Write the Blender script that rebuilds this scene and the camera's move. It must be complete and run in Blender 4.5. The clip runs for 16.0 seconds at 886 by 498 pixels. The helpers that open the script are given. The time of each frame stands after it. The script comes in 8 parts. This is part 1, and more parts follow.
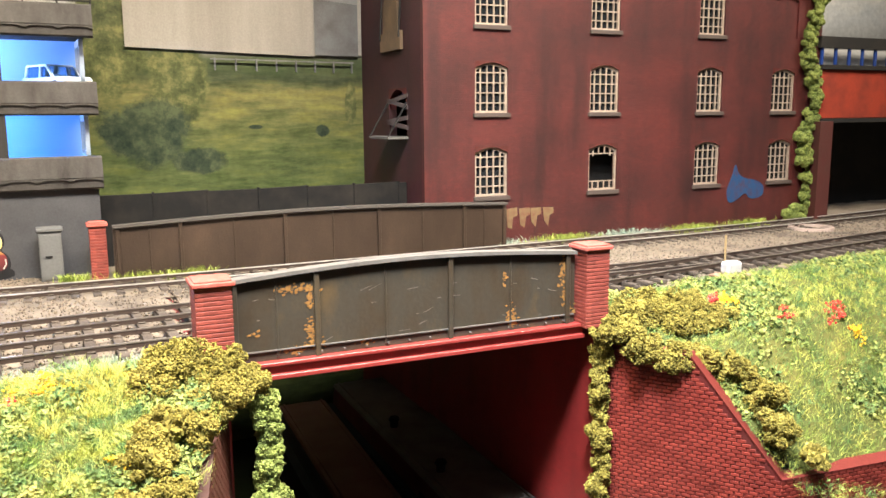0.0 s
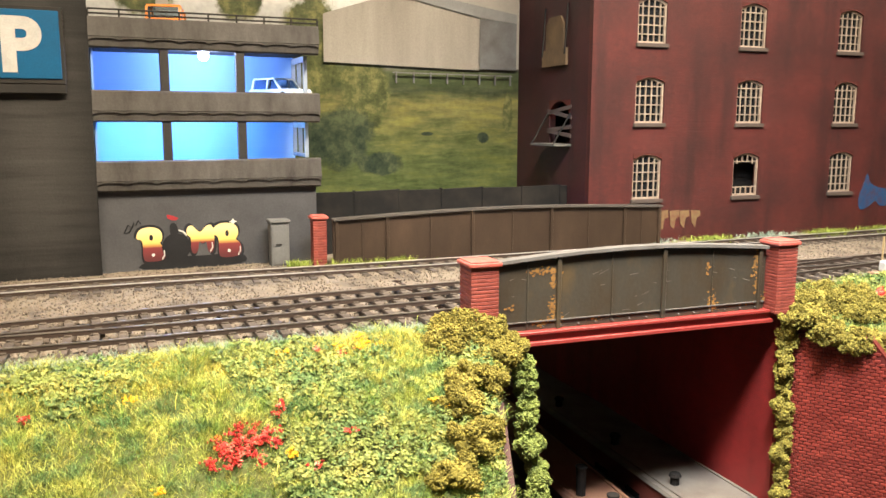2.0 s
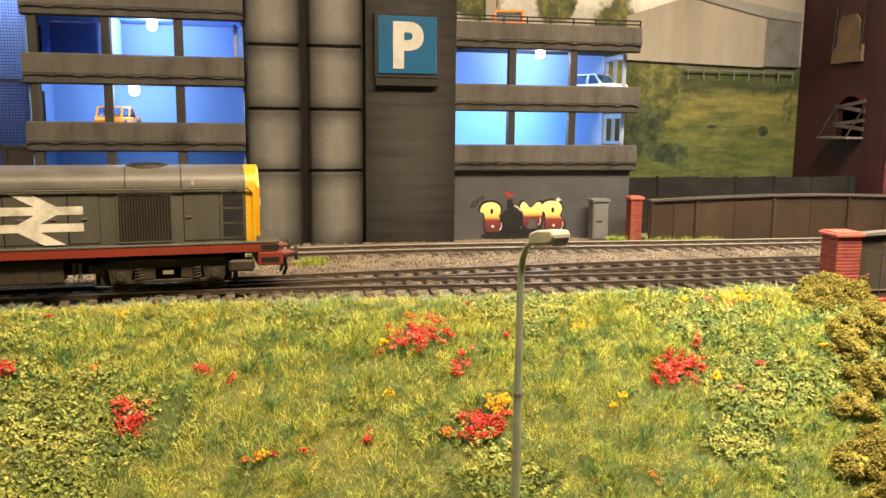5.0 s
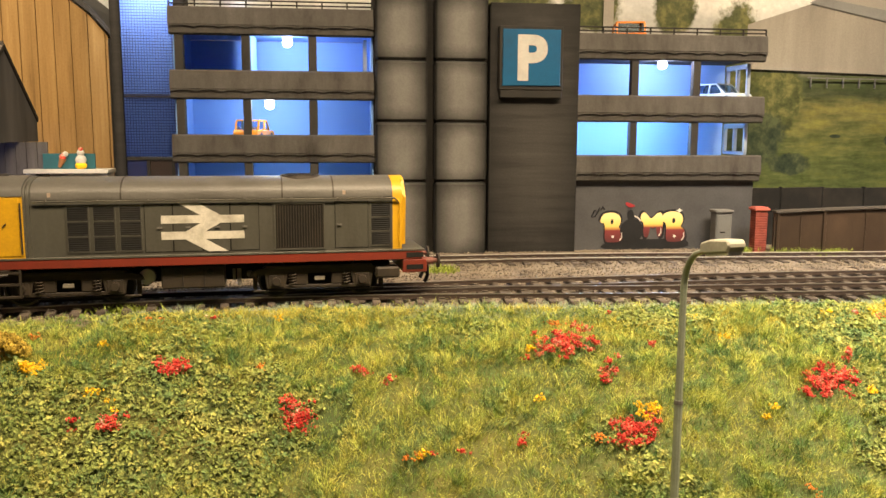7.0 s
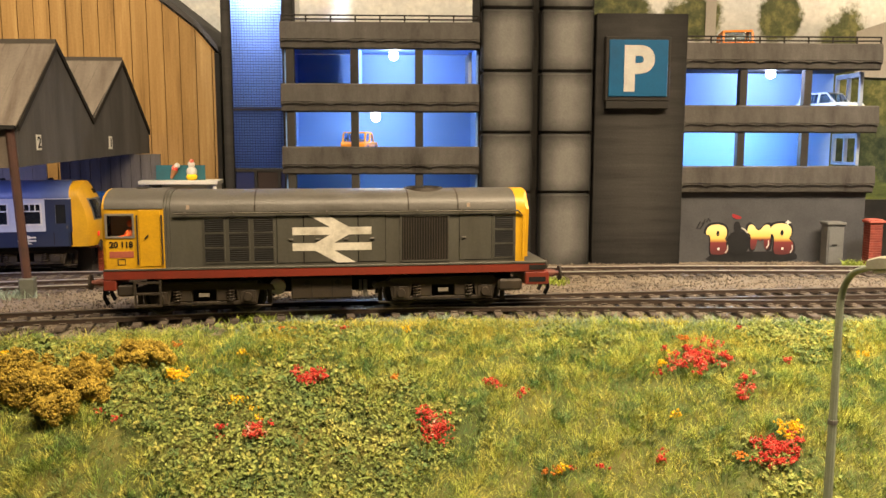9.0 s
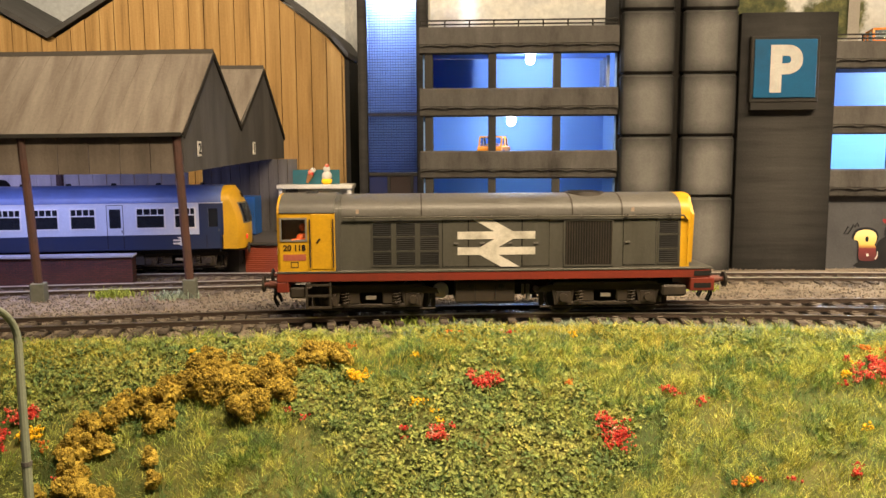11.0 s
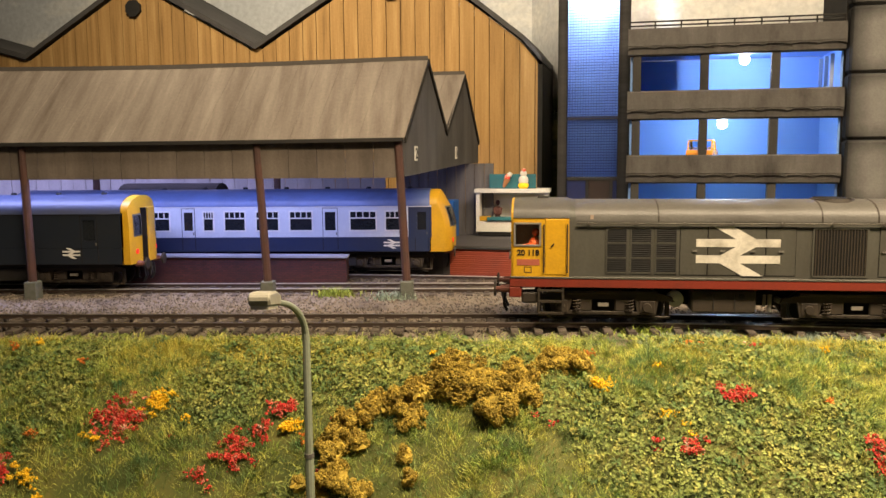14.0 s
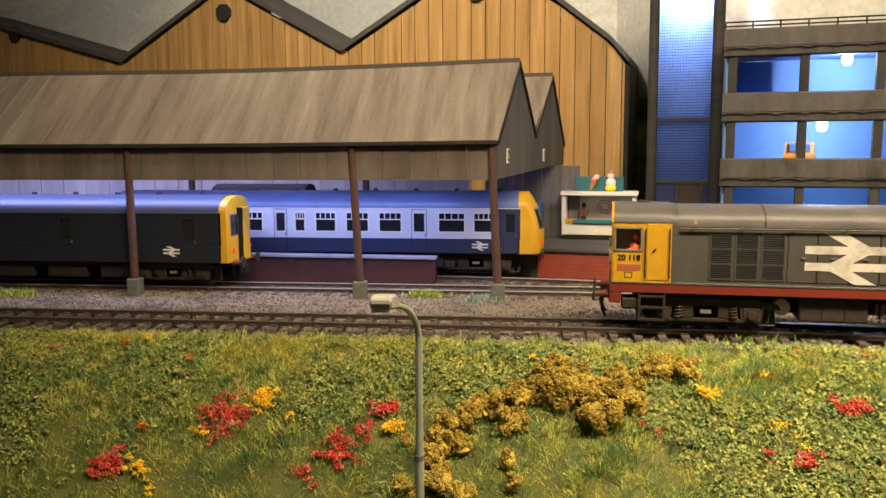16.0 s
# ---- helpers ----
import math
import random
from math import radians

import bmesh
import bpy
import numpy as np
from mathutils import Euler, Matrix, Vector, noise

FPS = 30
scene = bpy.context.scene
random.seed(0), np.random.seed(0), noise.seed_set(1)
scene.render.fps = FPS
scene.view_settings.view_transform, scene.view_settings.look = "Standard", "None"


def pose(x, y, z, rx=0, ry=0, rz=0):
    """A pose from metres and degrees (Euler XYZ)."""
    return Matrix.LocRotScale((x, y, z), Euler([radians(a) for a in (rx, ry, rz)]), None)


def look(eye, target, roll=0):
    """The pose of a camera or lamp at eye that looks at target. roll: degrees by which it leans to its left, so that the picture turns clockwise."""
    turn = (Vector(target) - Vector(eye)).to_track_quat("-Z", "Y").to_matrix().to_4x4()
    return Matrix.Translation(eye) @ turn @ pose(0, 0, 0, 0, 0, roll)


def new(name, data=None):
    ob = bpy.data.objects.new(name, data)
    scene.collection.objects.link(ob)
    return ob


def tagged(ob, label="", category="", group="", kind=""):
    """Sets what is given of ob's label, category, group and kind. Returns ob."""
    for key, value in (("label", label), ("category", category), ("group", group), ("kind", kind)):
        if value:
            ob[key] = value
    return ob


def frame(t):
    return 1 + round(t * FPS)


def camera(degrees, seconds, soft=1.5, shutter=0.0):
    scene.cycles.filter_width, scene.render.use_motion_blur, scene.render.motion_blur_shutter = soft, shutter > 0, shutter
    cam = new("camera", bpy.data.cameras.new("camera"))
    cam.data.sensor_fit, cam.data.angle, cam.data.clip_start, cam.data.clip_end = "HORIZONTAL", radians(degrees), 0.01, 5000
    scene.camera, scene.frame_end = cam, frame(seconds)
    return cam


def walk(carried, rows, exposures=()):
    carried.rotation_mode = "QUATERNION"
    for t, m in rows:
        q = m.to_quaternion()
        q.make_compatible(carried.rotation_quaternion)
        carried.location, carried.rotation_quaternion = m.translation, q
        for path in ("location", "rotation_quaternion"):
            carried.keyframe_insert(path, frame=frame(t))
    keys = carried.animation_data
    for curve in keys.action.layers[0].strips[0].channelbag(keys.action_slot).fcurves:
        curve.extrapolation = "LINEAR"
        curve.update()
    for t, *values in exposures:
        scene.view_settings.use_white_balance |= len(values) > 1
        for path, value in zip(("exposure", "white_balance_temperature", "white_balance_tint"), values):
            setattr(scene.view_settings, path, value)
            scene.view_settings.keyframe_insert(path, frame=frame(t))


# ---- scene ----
cam = camera(56.7, 16.0)
METRES, EYE, TILT, LEAN, TURN = 0.34, 0.0725, 0.0, 0.0, -38.4
ROWS = [
    (0.0, 0.0, 0.0, 0.0, -0.07, -9.27, 0.41),
    (0.5, -0.0679, -0.0367, 0.0065, 0.27, -9.28, 0.26),
    (1.0, -0.1285, -0.0788, 0.0016, 1.2, -9.13, 0.1),
    (1.5, -0.1625, -0.1238, 0.0026, 2.32, -9.0, -0.03),
    (2.0, -0.196, -0.157, 0.0038, 3.9, -8.77, -0.1),
    (2.5, -0.2346, -0.1841, 0.007, 5.78, -8.57, -0.15),
    (3.0, -0.2821, -0.2433, 0.0112, 7.8, -8.48, -0.27),
    (3.5, -0.3152, -0.3005, 0.0109, 9.82, -8.43, -0.35),
    (4.0, -0.3595, -0.3302, -0.0042, 11.94, -8.55, -0.46),
    (4.5, -0.4147, -0.3543, -0.0129, 13.87, -8.67, -0.45),
    (5.0, -0.432, -0.3724, -0.0209, 15.29, -8.6, -0.57),
    (7.5, -0.5125, -0.4259, -0.0202, 22.14, -7.74, -0.19),
    (8.0, -0.5307, -0.4344, -0.0178, 23.21, -7.6, -0.18),
    (8.5, -0.5442, -0.4399, -0.0163, 24.14, -7.47, -0.18),
    (11.0, -0.6501, -0.4962, -0.0131, 30.51, -7.15, 0.26),
    (11.5, -0.6675, -0.5062, -0.0135, 32.42, -7.21, 0.11),
    (12.0, -0.6946, -0.5206, -0.0132, 34.28, -7.3, 0.14),
    (12.5, -0.7201, -0.5284, -0.0155, 36.19, -7.38, 0.21),
    (13.0, -0.7318, -0.5368, -0.0109, 37.79, -7.2, 0.19),
    (13.5, -0.7323, -0.5485, -0.0096, 39.06, -6.97, 0.29),
    (14.0, -0.743, -0.5533, -0.0118, 40.21, -6.82, 0.41),
    (14.5, -0.752, -0.5603, -0.0113, 41.38, -6.85, 0.45),
    (15.0, -0.7554, -0.5632, -0.0101, 42.44, -6.94, 0.31),
    (15.5, -0.7605, -0.5696, -0.0055, 43.52, -6.86, 0.19),
    (16.0, -0.7728, -0.5798, -0.008, 44.73, -6.8, 0.21),
]
EXPOSURES = [(0.0, 0.62, 5550, 11), (2.5, 0.34, 5950, 10), (4.0, 0.25, 6350, 10), (5.0, 0.20, 6700, 10), (8.5, 0.08, 6700, 11), (12.0, 0.18, 6600, 11), (16.0, 0.24, 6450, 10)]
walk(cam, [(t, pose(0, 0, EYE, TILT, LEAN, TURN) @ pose(METRES * x, METRES * y, METRES * z, 90 + pitch, roll, yaw)) for t, x, y, z, yaw, pitch, roll in ROWS], EXPOSURES)

# ---- light: the pelmet strip over the front of the layout, a dim hall, the model's own lamps, and added unseen lamps ----
world = bpy.data.worlds.new("hall")
scene.world = world
world.use_nodes = True
world.node_tree.nodes["Background"].inputs[0].default_value = (1.0, 0.86, 0.70, 1)
world.node_tree.nodes["Background"].inputs[1].default_value = 0.034


def area(name, x, y, z, tx, ty, tz, sx, sy, watts, colour, spread=180):
    """An area lamp; places in millimetres."""
    d = bpy.data.lights.new(name, "AREA")
    d.shape, d.size, d.size_y, d.energy, d.color = "RECTANGLE", sx / 1000, sy / 1000, watts, colour
    d.spread = radians(spread)
    ob = new(name, d)
    ob.matrix_world = look(Vector((x, y, z)) / 1000, Vector((tx, ty, tz)) / 1000)
    return ob


def bulb(name, x, y, z, watts, colour, r=1.5):
    d = bpy.data.lights.new(name, "POINT")
    d.energy, d.color, d.shadow_soft_size = watts, colour, r / 1000
    ob = new(name, d)
    ob.location = Vector((x, y, z)) / 1000
    return ob


WARM = (1.0, 0.79, 0.53)
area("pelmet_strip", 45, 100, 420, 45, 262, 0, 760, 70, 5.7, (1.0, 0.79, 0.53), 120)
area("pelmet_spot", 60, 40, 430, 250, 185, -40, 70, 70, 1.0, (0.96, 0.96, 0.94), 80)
# Unseen lamp, set by the gable's shadow and to brighten the works.
area("rear_strip", -480, 300, 430, -420, 690, 120, 90, 60, 0.85, (1.0, 0.83, 0.60), 100)
# Unseen lamp added to brighten the far backdrop and the mill's end.
area("far_fill", 640, 120, 430, 600, 420, 110, 90, 60, 0.5, (1.0, 0.83, 0.60), 100)
# violet strip under the platform canopy
area("canopy_strip", -600, 424, 70, -600, 440, 0, 460, 12, 0.42, (0.42, 0.47, 1.0))
# Second lamp, unseen, added behind to light the boarded wall.
area("canopy_rear_fill", -600, 530, 72, -600, 560, 0, 280, 10, 0.14, (0.55, 0.52, 1.0))

# ---- tools ----
MATS = {}


def nodes(name):
    m = bpy.data.materials.new(name)
    m.use_nodes = True
    t = m.node_tree
    return m, t, t.nodes["Principled BSDF"]


def coords(t, kind="Object", scale=(1000, 1000, 1000)):
    c = t.nodes.new("ShaderNodeTexCoord")
    mp = t.nodes.new("ShaderNodeMapping")
    mp.inputs["Scale"].default_value = scale
    t.links.new(c.outputs[kind], mp.inputs[0])
    return mp.outputs[0]


def noise_tex(t, vec, scale, detail=4.0, rough=0.6):
    n = t.nodes.new("ShaderNodeTexNoise")
    n.inputs["Scale"].default_value, n.inputs["Detail"].default_value, n.inputs["Roughness"].default_value = scale, detail, rough
    t.links.new(vec, n.inputs["Vector"])
    return n.outputs[0]


def ramp(t, fac, stops):
    r = t.nodes.new("ShaderNodeValToRGB")
    e = r.color_ramp.elements
    while len(e) < len(stops):
        e.new(0.5)
    for el, (p, c) in zip(e, stops):
        el.position, el.color = p, (*c, 1) if len(c) == 3 else c
    t.links.new(fac, r.inputs[0])
    return r.outputs[0]


def mix(t, fac, a, b, kind="MIX"):
    m = t.nodes.new("ShaderNodeMix")
    m.data_type, m.blend_type = "RGBA", kind
    for sock, v in ((m.inputs[0], fac), (m.inputs[6], a), (m.inputs[7], b)):
        if hasattr(v, "links"):
            t.links.new(v, sock)
        elif isinstance(v, (int, float)):
            sock.default_value = v
        else:
            sock.default_value = (*v, 1)
    return m.outputs[2]


def bump(t, bsdf, height, strength=0.4, dist=0.0004):
    b = t.nodes.new("ShaderNodeBump")
    b.inputs["Strength"].default_value, b.inputs["Distance"].default_value = strength, dist
    t.links.new(height, b.inputs["Height"])
    t.links.new(b.outputs[0], bsdf.inputs["Normal"])


def paint(name, col, rough=0.55, metal=0.0, dirt=(0.05, 0.04, 0.03), grime=0.35, size=0.06, grain=1.2, bumpy=0.25, vary=0.0):
    """Painted or moulded surface: base colour, broad grime, fine grain, light relief."""
    if name in MATS:
        return MATS[name]
    m, t, b = nodes(name)
    v = coords(t)
    broad = noise_tex(t, v, size, 5)
    fine = noise_tex(t, v, grain, 3)
    f = ramp(t, broad, [(0.42, (0, 0, 0)), (0.75, (grime, grime, grime))])
    c = mix(t, f, col, dirt)
    if vary:
        o = t.nodes.new("ShaderNodeObjectInfo")
        hs = t.nodes.new("ShaderNodeHueSaturation")
        mr = t.nodes.new("ShaderNodeMapRange")
        mr.inputs["To Min"].default_value, mr.inputs["To Max"].default_value = 1 - vary, 1 + vary
        t.links.new(o.outputs["Random"], mr.inputs[0])
        t.links.new(mr.outputs[0], hs.inputs["Value"])
        t.links.new(c, hs.inputs["Color"])
        c = hs.outputs[0]
    g = ramp(t, fine, [(0.3, (0.90, 0.90, 0.90)), (0.7, (1.06, 1.06, 1.06))])
    c = mix(t, 1.0, c, g, "MULTIPLY")
    t.links.new(c, b.inputs["Base Color"])
    b.inputs["Roughness"].default_value, b.inputs["Metallic"].default_value = rough, metal
    b.inputs["Specular IOR Level"].default_value = 0.5 if rough < 0.5 else 0.25
    bump(t, b, fine, bumpy, 0.0003)
    MATS[name] = m
    return m


def glow(name, col, strength):
    m, t, b = nodes(name)
    b.inputs["Base Color"].default_value = (*col, 1)
    b.inputs["Emission Color"].default_value = (*col, 1)
    b.inputs["Emission Strength"].default_value = strength
    MATS[name] = m
    return m


def glass(name, col=(0.8, 0.85, 0.85), rough=0.05):
    m, t, b = nodes(name)
    b.inputs["Base Color"].default_value = (*col, 1)
    b.inputs["Roughness"].default_value = rough
    b.inputs["Transmission Weight"].default_value = 1.0
    b.inputs["IOR"].default_value = 1.1
    MATS[name] = m
    return m


def box(bm, x0, x1, y0, y1, z0, z1, bevel=0.0):
    r = bmesh.ops.create_cube(bm, size=1)
    vs = r["verts"]
    for v in vs:
        v.co = Vector(((x0 + x1) / 2 + v.co.x * (x1 - x0), (y0 + y1) / 2 + v.co.y * (y1 - y0), (z0 + z1) / 2 + v.co.z * (z1 - z0)))
    if bevel:
        es = {e for v in vs for e in v.link_edges}
        bmesh.ops.bevel(bm, geom=list(es), offset=bevel, segments=1, affect="EDGES")
    return bm


def rod(bm, a, b, r0, r1=None, seg=8):
    a, b = Vector(a), Vector(b)
    d = b - a
    m = Matrix.Translation((a + b) / 2) @ d.to_track_quat("Z", "Y").to_matrix().to_4x4()
    bmesh.ops.create_cone(bm, cap_ends=True, segments=seg, radius1=r0, radius2=r0 if r1 is None else r1, depth=d.length, matrix=m)
    return bm


def tube(bm, pts, r, seg=6):
    """One continuous round bar along a line of points."""
    P = [Vector(p) for p in pts]
    shut = (P[0] - P[-1]).length < 1e-6
    if shut:
        P = P[:-1]
    n = len(P)
    rings, side = [], None
    for i, p in enumerate(P):
        a = P[i - 1] if i or shut else p
        b = P[(i + 1) % n] if i < n - 1 or shut else p
        d = (b - a).normalized()
        if side is None:
            side = d.orthogonal().normalized()
        side = (side - d * side.dot(d)).normalized()
        up = d.cross(side)
        rings.append([bm.verts.new(p + (side * math.cos(math.tau * k / seg) + up * math.sin(math.tau * k / seg)) * r) for k in range(seg)])
    for i in range(n if shut else n - 1):
        A, B = rings[i], rings[(i + 1) % n]
        for k in range(seg):
            bm.faces.new((A[k], A[(k + 1) % seg], B[(k + 1) % seg], B[k]))
    if not shut:
        bm.faces.new(rings[0][::-1])
        bm.faces.new(rings[-1])
    return bm


def prism(bm, poly, axis, a0, a1):
    """A polygon drawn in the plane across the axis, drawn out from a0 to a1."""
    def at(p, a):
        return {"x": (a, p[0], p[1]), "y": (p[0], a, p[1]), "z": (p[0], p[1], a)}[axis]
    lo = [bm.verts.new(at(p, a0)) for p in poly]
    hi = [bm.verts.new(at(p, a1)) for p in poly]
    n = len(poly)
    bm.faces.new(lo)
    bm.faces.new(hi[::-1])
    for i in range(n):
        bm.faces.new((lo[i], hi[i], hi[(i + 1) % n], lo[(i + 1) % n]))
    return bm


def ball(bm, c, r, sub=1, sz=(1, 1, 1)):
    bmesh.ops.create_icosphere(bm, subdivisions=sub, radius=1, matrix=Matrix.Translation(c) @ Matrix.Diagonal((r * sz[0], r * sz[1], r * sz[2], 1)))
    return bm


def mesh_of(bm, name, mat, smooth=False):
    bmesh.ops.recalc_face_normals(bm, faces=bm.faces)
    me = bpy.data.meshes.new(name)
    bmesh.ops.scale(bm, vec=(0.001,) * 3, verts=bm.verts)
    bm.to_mesh(me)
    bm.free()
    me.materials.append(mat)
    if smooth:
        me.shade_smooth()
        me.set_sharp_from_angle(angle=radians(35))
    return me


def part(name, bm, material, parent, label="", smooth=False):
    ob = new(name, mesh_of(bm, name, material, smooth))
    ob.parent = parent
    return tagged(ob, label)


def piece(name, me, parent, x, y, z, rx=0, ry=0, rz=0):
    ob = new(name, me)
    ob.parent = parent
    ob.matrix_basis = pose(x / 1000, y / 1000, z / 1000, rx, ry, rz)
    return ob


def thing(name, x, y, z, rz, label, category, group="", kind=""):
    ob = new(name)
    ob.empty_display_size = 0.01
    ob.matrix_world = pose(x / 1000, y / 1000, z / 1000, 0, 0, rz)
    return tagged(ob, label, category, group, kind)


def solid(name, bm, material, label, category, kind="", x=0, y=0, z=0, rz=0, group="", smooth=False):
    ob = new(name, mesh_of(bm, name, material, smooth))
    ob.matrix_world = pose(x / 1000, y / 1000, z / 1000, 0, 0, rz)
    return tagged(ob, label, category, group, kind)


def raw(name, verts, faces, material, parent=None, smooth=False):
    """A mesh object from arrays in millimetres."""
    me = bpy.data.meshes.new(name)
    me.from_pydata((np.asarray(verts, dtype=float) / 1000).tolist(), [], faces if isinstance(faces, list) else faces.tolist())
    me.materials.append(material)
    if smooth:
        me.shade_smooth()
    ob = new(name, me)
    ob.parent = parent
    return ob


def lettering(name, body, size, material, parent, x, y, z, rx=90, rz=0, align="CENTER", bold=0.0):
    """Raised lettering turned into a mesh."""
    c = bpy.data.curves.new(name, "FONT")
    c.body, c.size, c.align_x, c.extrude, c.offset = body, size / 1000, align, 0.00006, bold / 1000
    o = bpy.data.objects.new(name, c)
    scene.collection.objects.link(o)
    dg = bpy.context.evaluated_depsgraph_get()
    me = bpy.data.meshes.new_from_object(o.evaluated_get(dg))
    bpy.data.objects.remove(o)
    me.materials.clear()
    me.materials.append(material)
    ob = new(name, me)
    ob.parent = parent
    ob.matrix_basis = pose(x / 1000, y / 1000, z / 1000, rx, 0, rz)
    return ob


def pierced(bm, us, zs, holes, a0, a1, axis="y"):
    """One joined wall from a grid of cells, left open where holes says, drawn out from a0 to a1."""
    at = lambda u, a, z: (u, a, z) if axis == "y" else (a, u, z)
    vs = {}
    def v(i, j):
        if (i, j) not in vs:
            vs[i, j] = bm.verts.new(at(us[i], a0, zs[j]))
        return vs[i, j]
    fs = []
    for i in range(len(us) - 1):
        for j in range(len(zs) - 1):
            if not holes((us[i] + us[i + 1]) / 2, (zs[j] + zs[j + 1]) / 2):
                fs.append(bm.faces.new((v(i, j), v(i + 1, j), v(i + 1, j + 1), v(i, j + 1))))
    r = bmesh.ops.extrude_face_region(bm, geom=fs, use_keep_orig=True)
    d = a1 - a0
    bmesh.ops.translate(bm, vec=(0, d, 0) if axis == "y" else (d, 0, 0), verts=[g for g in r["geom"] if isinstance(g, bmesh.types.BMVert)])
    return bm


def bm_new():
    return bmesh.new()


# ---- materials ----
def streaky(name, stops, rough=0.7, across=0.12, along=0.012, fine=0.9, bumpy=0.35, axis=2, vary=0.0, edge=0.0):
    """Weathered boards, sheets and concrete: stains drawn out along one axis."""
    m, t, b = nodes(name)
    sc = [across * 1000] * 3
    for q in axis if isinstance(axis, tuple) else (axis,):
        sc[q] = along * 1000
    v = coords(t, scale=tuple(sc))
    v2 = coords(t)
    a = noise_tex(t, v, 1.0, 6, 0.65)
    f = noise_tex(t, v2, fine, 4)
    c = ramp(t, a, stops)
    if vary:
        o = t.nodes.new("ShaderNodeObjectInfo")
        mr = t.nodes.new("ShaderNodeMapRange")
        mr.inputs["To Min"].default_value, mr.inputs["To Max"].default_value = 1 - vary, 1 + vary
        t.links.new(o.outputs["Random"], mr.inputs[0])
        hs = t.nodes.new("ShaderNodeHueSaturation")
        t.links.new(mr.outputs[0], hs.inputs["Value"])
        t.links.new(c, hs.inputs["Color"])
        c = hs.outputs[0]
    g = ramp(t, f, [(0.3, (0.9, 0.9, 0.9)), (0.7, (1.06, 1.06, 1.06))])
    c = mix(t, 1.0, c, g, "MULTIPLY")
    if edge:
        # darkens each panel towards its rim, with a wavering edge
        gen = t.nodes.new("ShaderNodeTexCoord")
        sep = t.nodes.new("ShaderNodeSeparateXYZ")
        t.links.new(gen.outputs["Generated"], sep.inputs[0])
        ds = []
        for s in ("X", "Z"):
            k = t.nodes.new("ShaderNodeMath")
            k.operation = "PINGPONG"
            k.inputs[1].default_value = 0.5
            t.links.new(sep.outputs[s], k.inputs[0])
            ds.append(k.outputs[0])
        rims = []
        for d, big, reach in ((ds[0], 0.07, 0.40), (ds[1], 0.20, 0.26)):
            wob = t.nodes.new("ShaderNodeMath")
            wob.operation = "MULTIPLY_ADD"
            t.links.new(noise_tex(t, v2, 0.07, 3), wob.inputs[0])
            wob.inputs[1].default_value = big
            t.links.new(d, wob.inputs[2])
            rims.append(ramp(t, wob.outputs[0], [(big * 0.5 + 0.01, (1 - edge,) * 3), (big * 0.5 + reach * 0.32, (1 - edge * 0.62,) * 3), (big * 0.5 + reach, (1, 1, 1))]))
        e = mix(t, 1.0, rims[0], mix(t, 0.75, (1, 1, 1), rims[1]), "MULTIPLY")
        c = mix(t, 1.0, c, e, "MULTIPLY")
    t.links.new(c, b.inputs["Base Color"])
    b.inputs["Roughness"].default_value = rough
    b.inputs["Specular IOR Level"].default_value = 0.45 if rough < 0.6 else 0.2
    bump(t, b, f, bumpy, 0.0004)
    MATS[name] = m
    return m


def brickwork(name, c1, c2, mortar, w=3.0, h=1.0, rough=0.6, axes="XZ", soot=0.35):
    """Embossed brick sheet for walls that stay far off."""
    m, t, b = nodes(name)
    tc = t.nodes.new("ShaderNodeTexCoord")
    sep = t.nodes.new("ShaderNodeSeparateXYZ")
    com = t.nodes.new("ShaderNodeCombineXYZ")
    t.links.new(tc.outputs["Object"], sep.inputs[0])
    t.links.new(sep.outputs[axes[0]], com.inputs[0])
    t.links.new(sep.outputs[axes[1]], com.inputs[1])
    br = t.nodes.new("ShaderNodeTexBrick")
    br.inputs["Scale"].default_value = 1000
    br.inputs["Brick Width"].default_value, br.inputs["Row Height"].default_value = w, h
    br.inputs["Mortar Size"].default_value = 0.13
    br.inputs["Color1"].default_value, br.inputs["Color2"].default_value, br.inputs["Mortar"].default_value = (*c1, 1), (*c2, 1), (*mortar, 1)
    t.links.new(com.outputs[0], br.inputs["Vector"])
    v = coords(t)
    so = ramp(t, noise_tex(t, v, 0.022, 5), [(0.40, (1, 1, 1)), (0.72, (1 - soot,) * 3)])
    bl = ramp(t, noise_tex(t, v, 0.3, 4), [(0.3, (0.88, 0.88, 0.88)), (0.7, (1.1, 1.1, 1.1))])
    run = ramp(t, noise_tex(t, coords(t, scale=(60, 60, 7)), 1.0, 5, 0.6), [(0.36, (1.12, 1.1, 1.1)), (0.52, (1, 1, 1)), (0.70, (1 - soot * 0.8,) * 3)])
    c = mix(t, 1.0, mix(t, 1.0, mix(t, 1.0, br.outputs[0], so, "MULTIPLY"), run, "MULTIPLY"), bl, "MULTIPLY")
    t.links.new(c, b.inputs["Base Color"])
    b.inputs["Roughness"].default_value = rough
    inv = t.nodes.new("ShaderNodeMath")
    inv.operation = "SUBTRACT"
    inv.inputs[0].default_value = 1.0
    t.links.new(br.outputs[1], inv.inputs[1])
    bump(t, b, inv.outputs[0], 0.5, 0.0003)
    MATS[name] = m
    return m


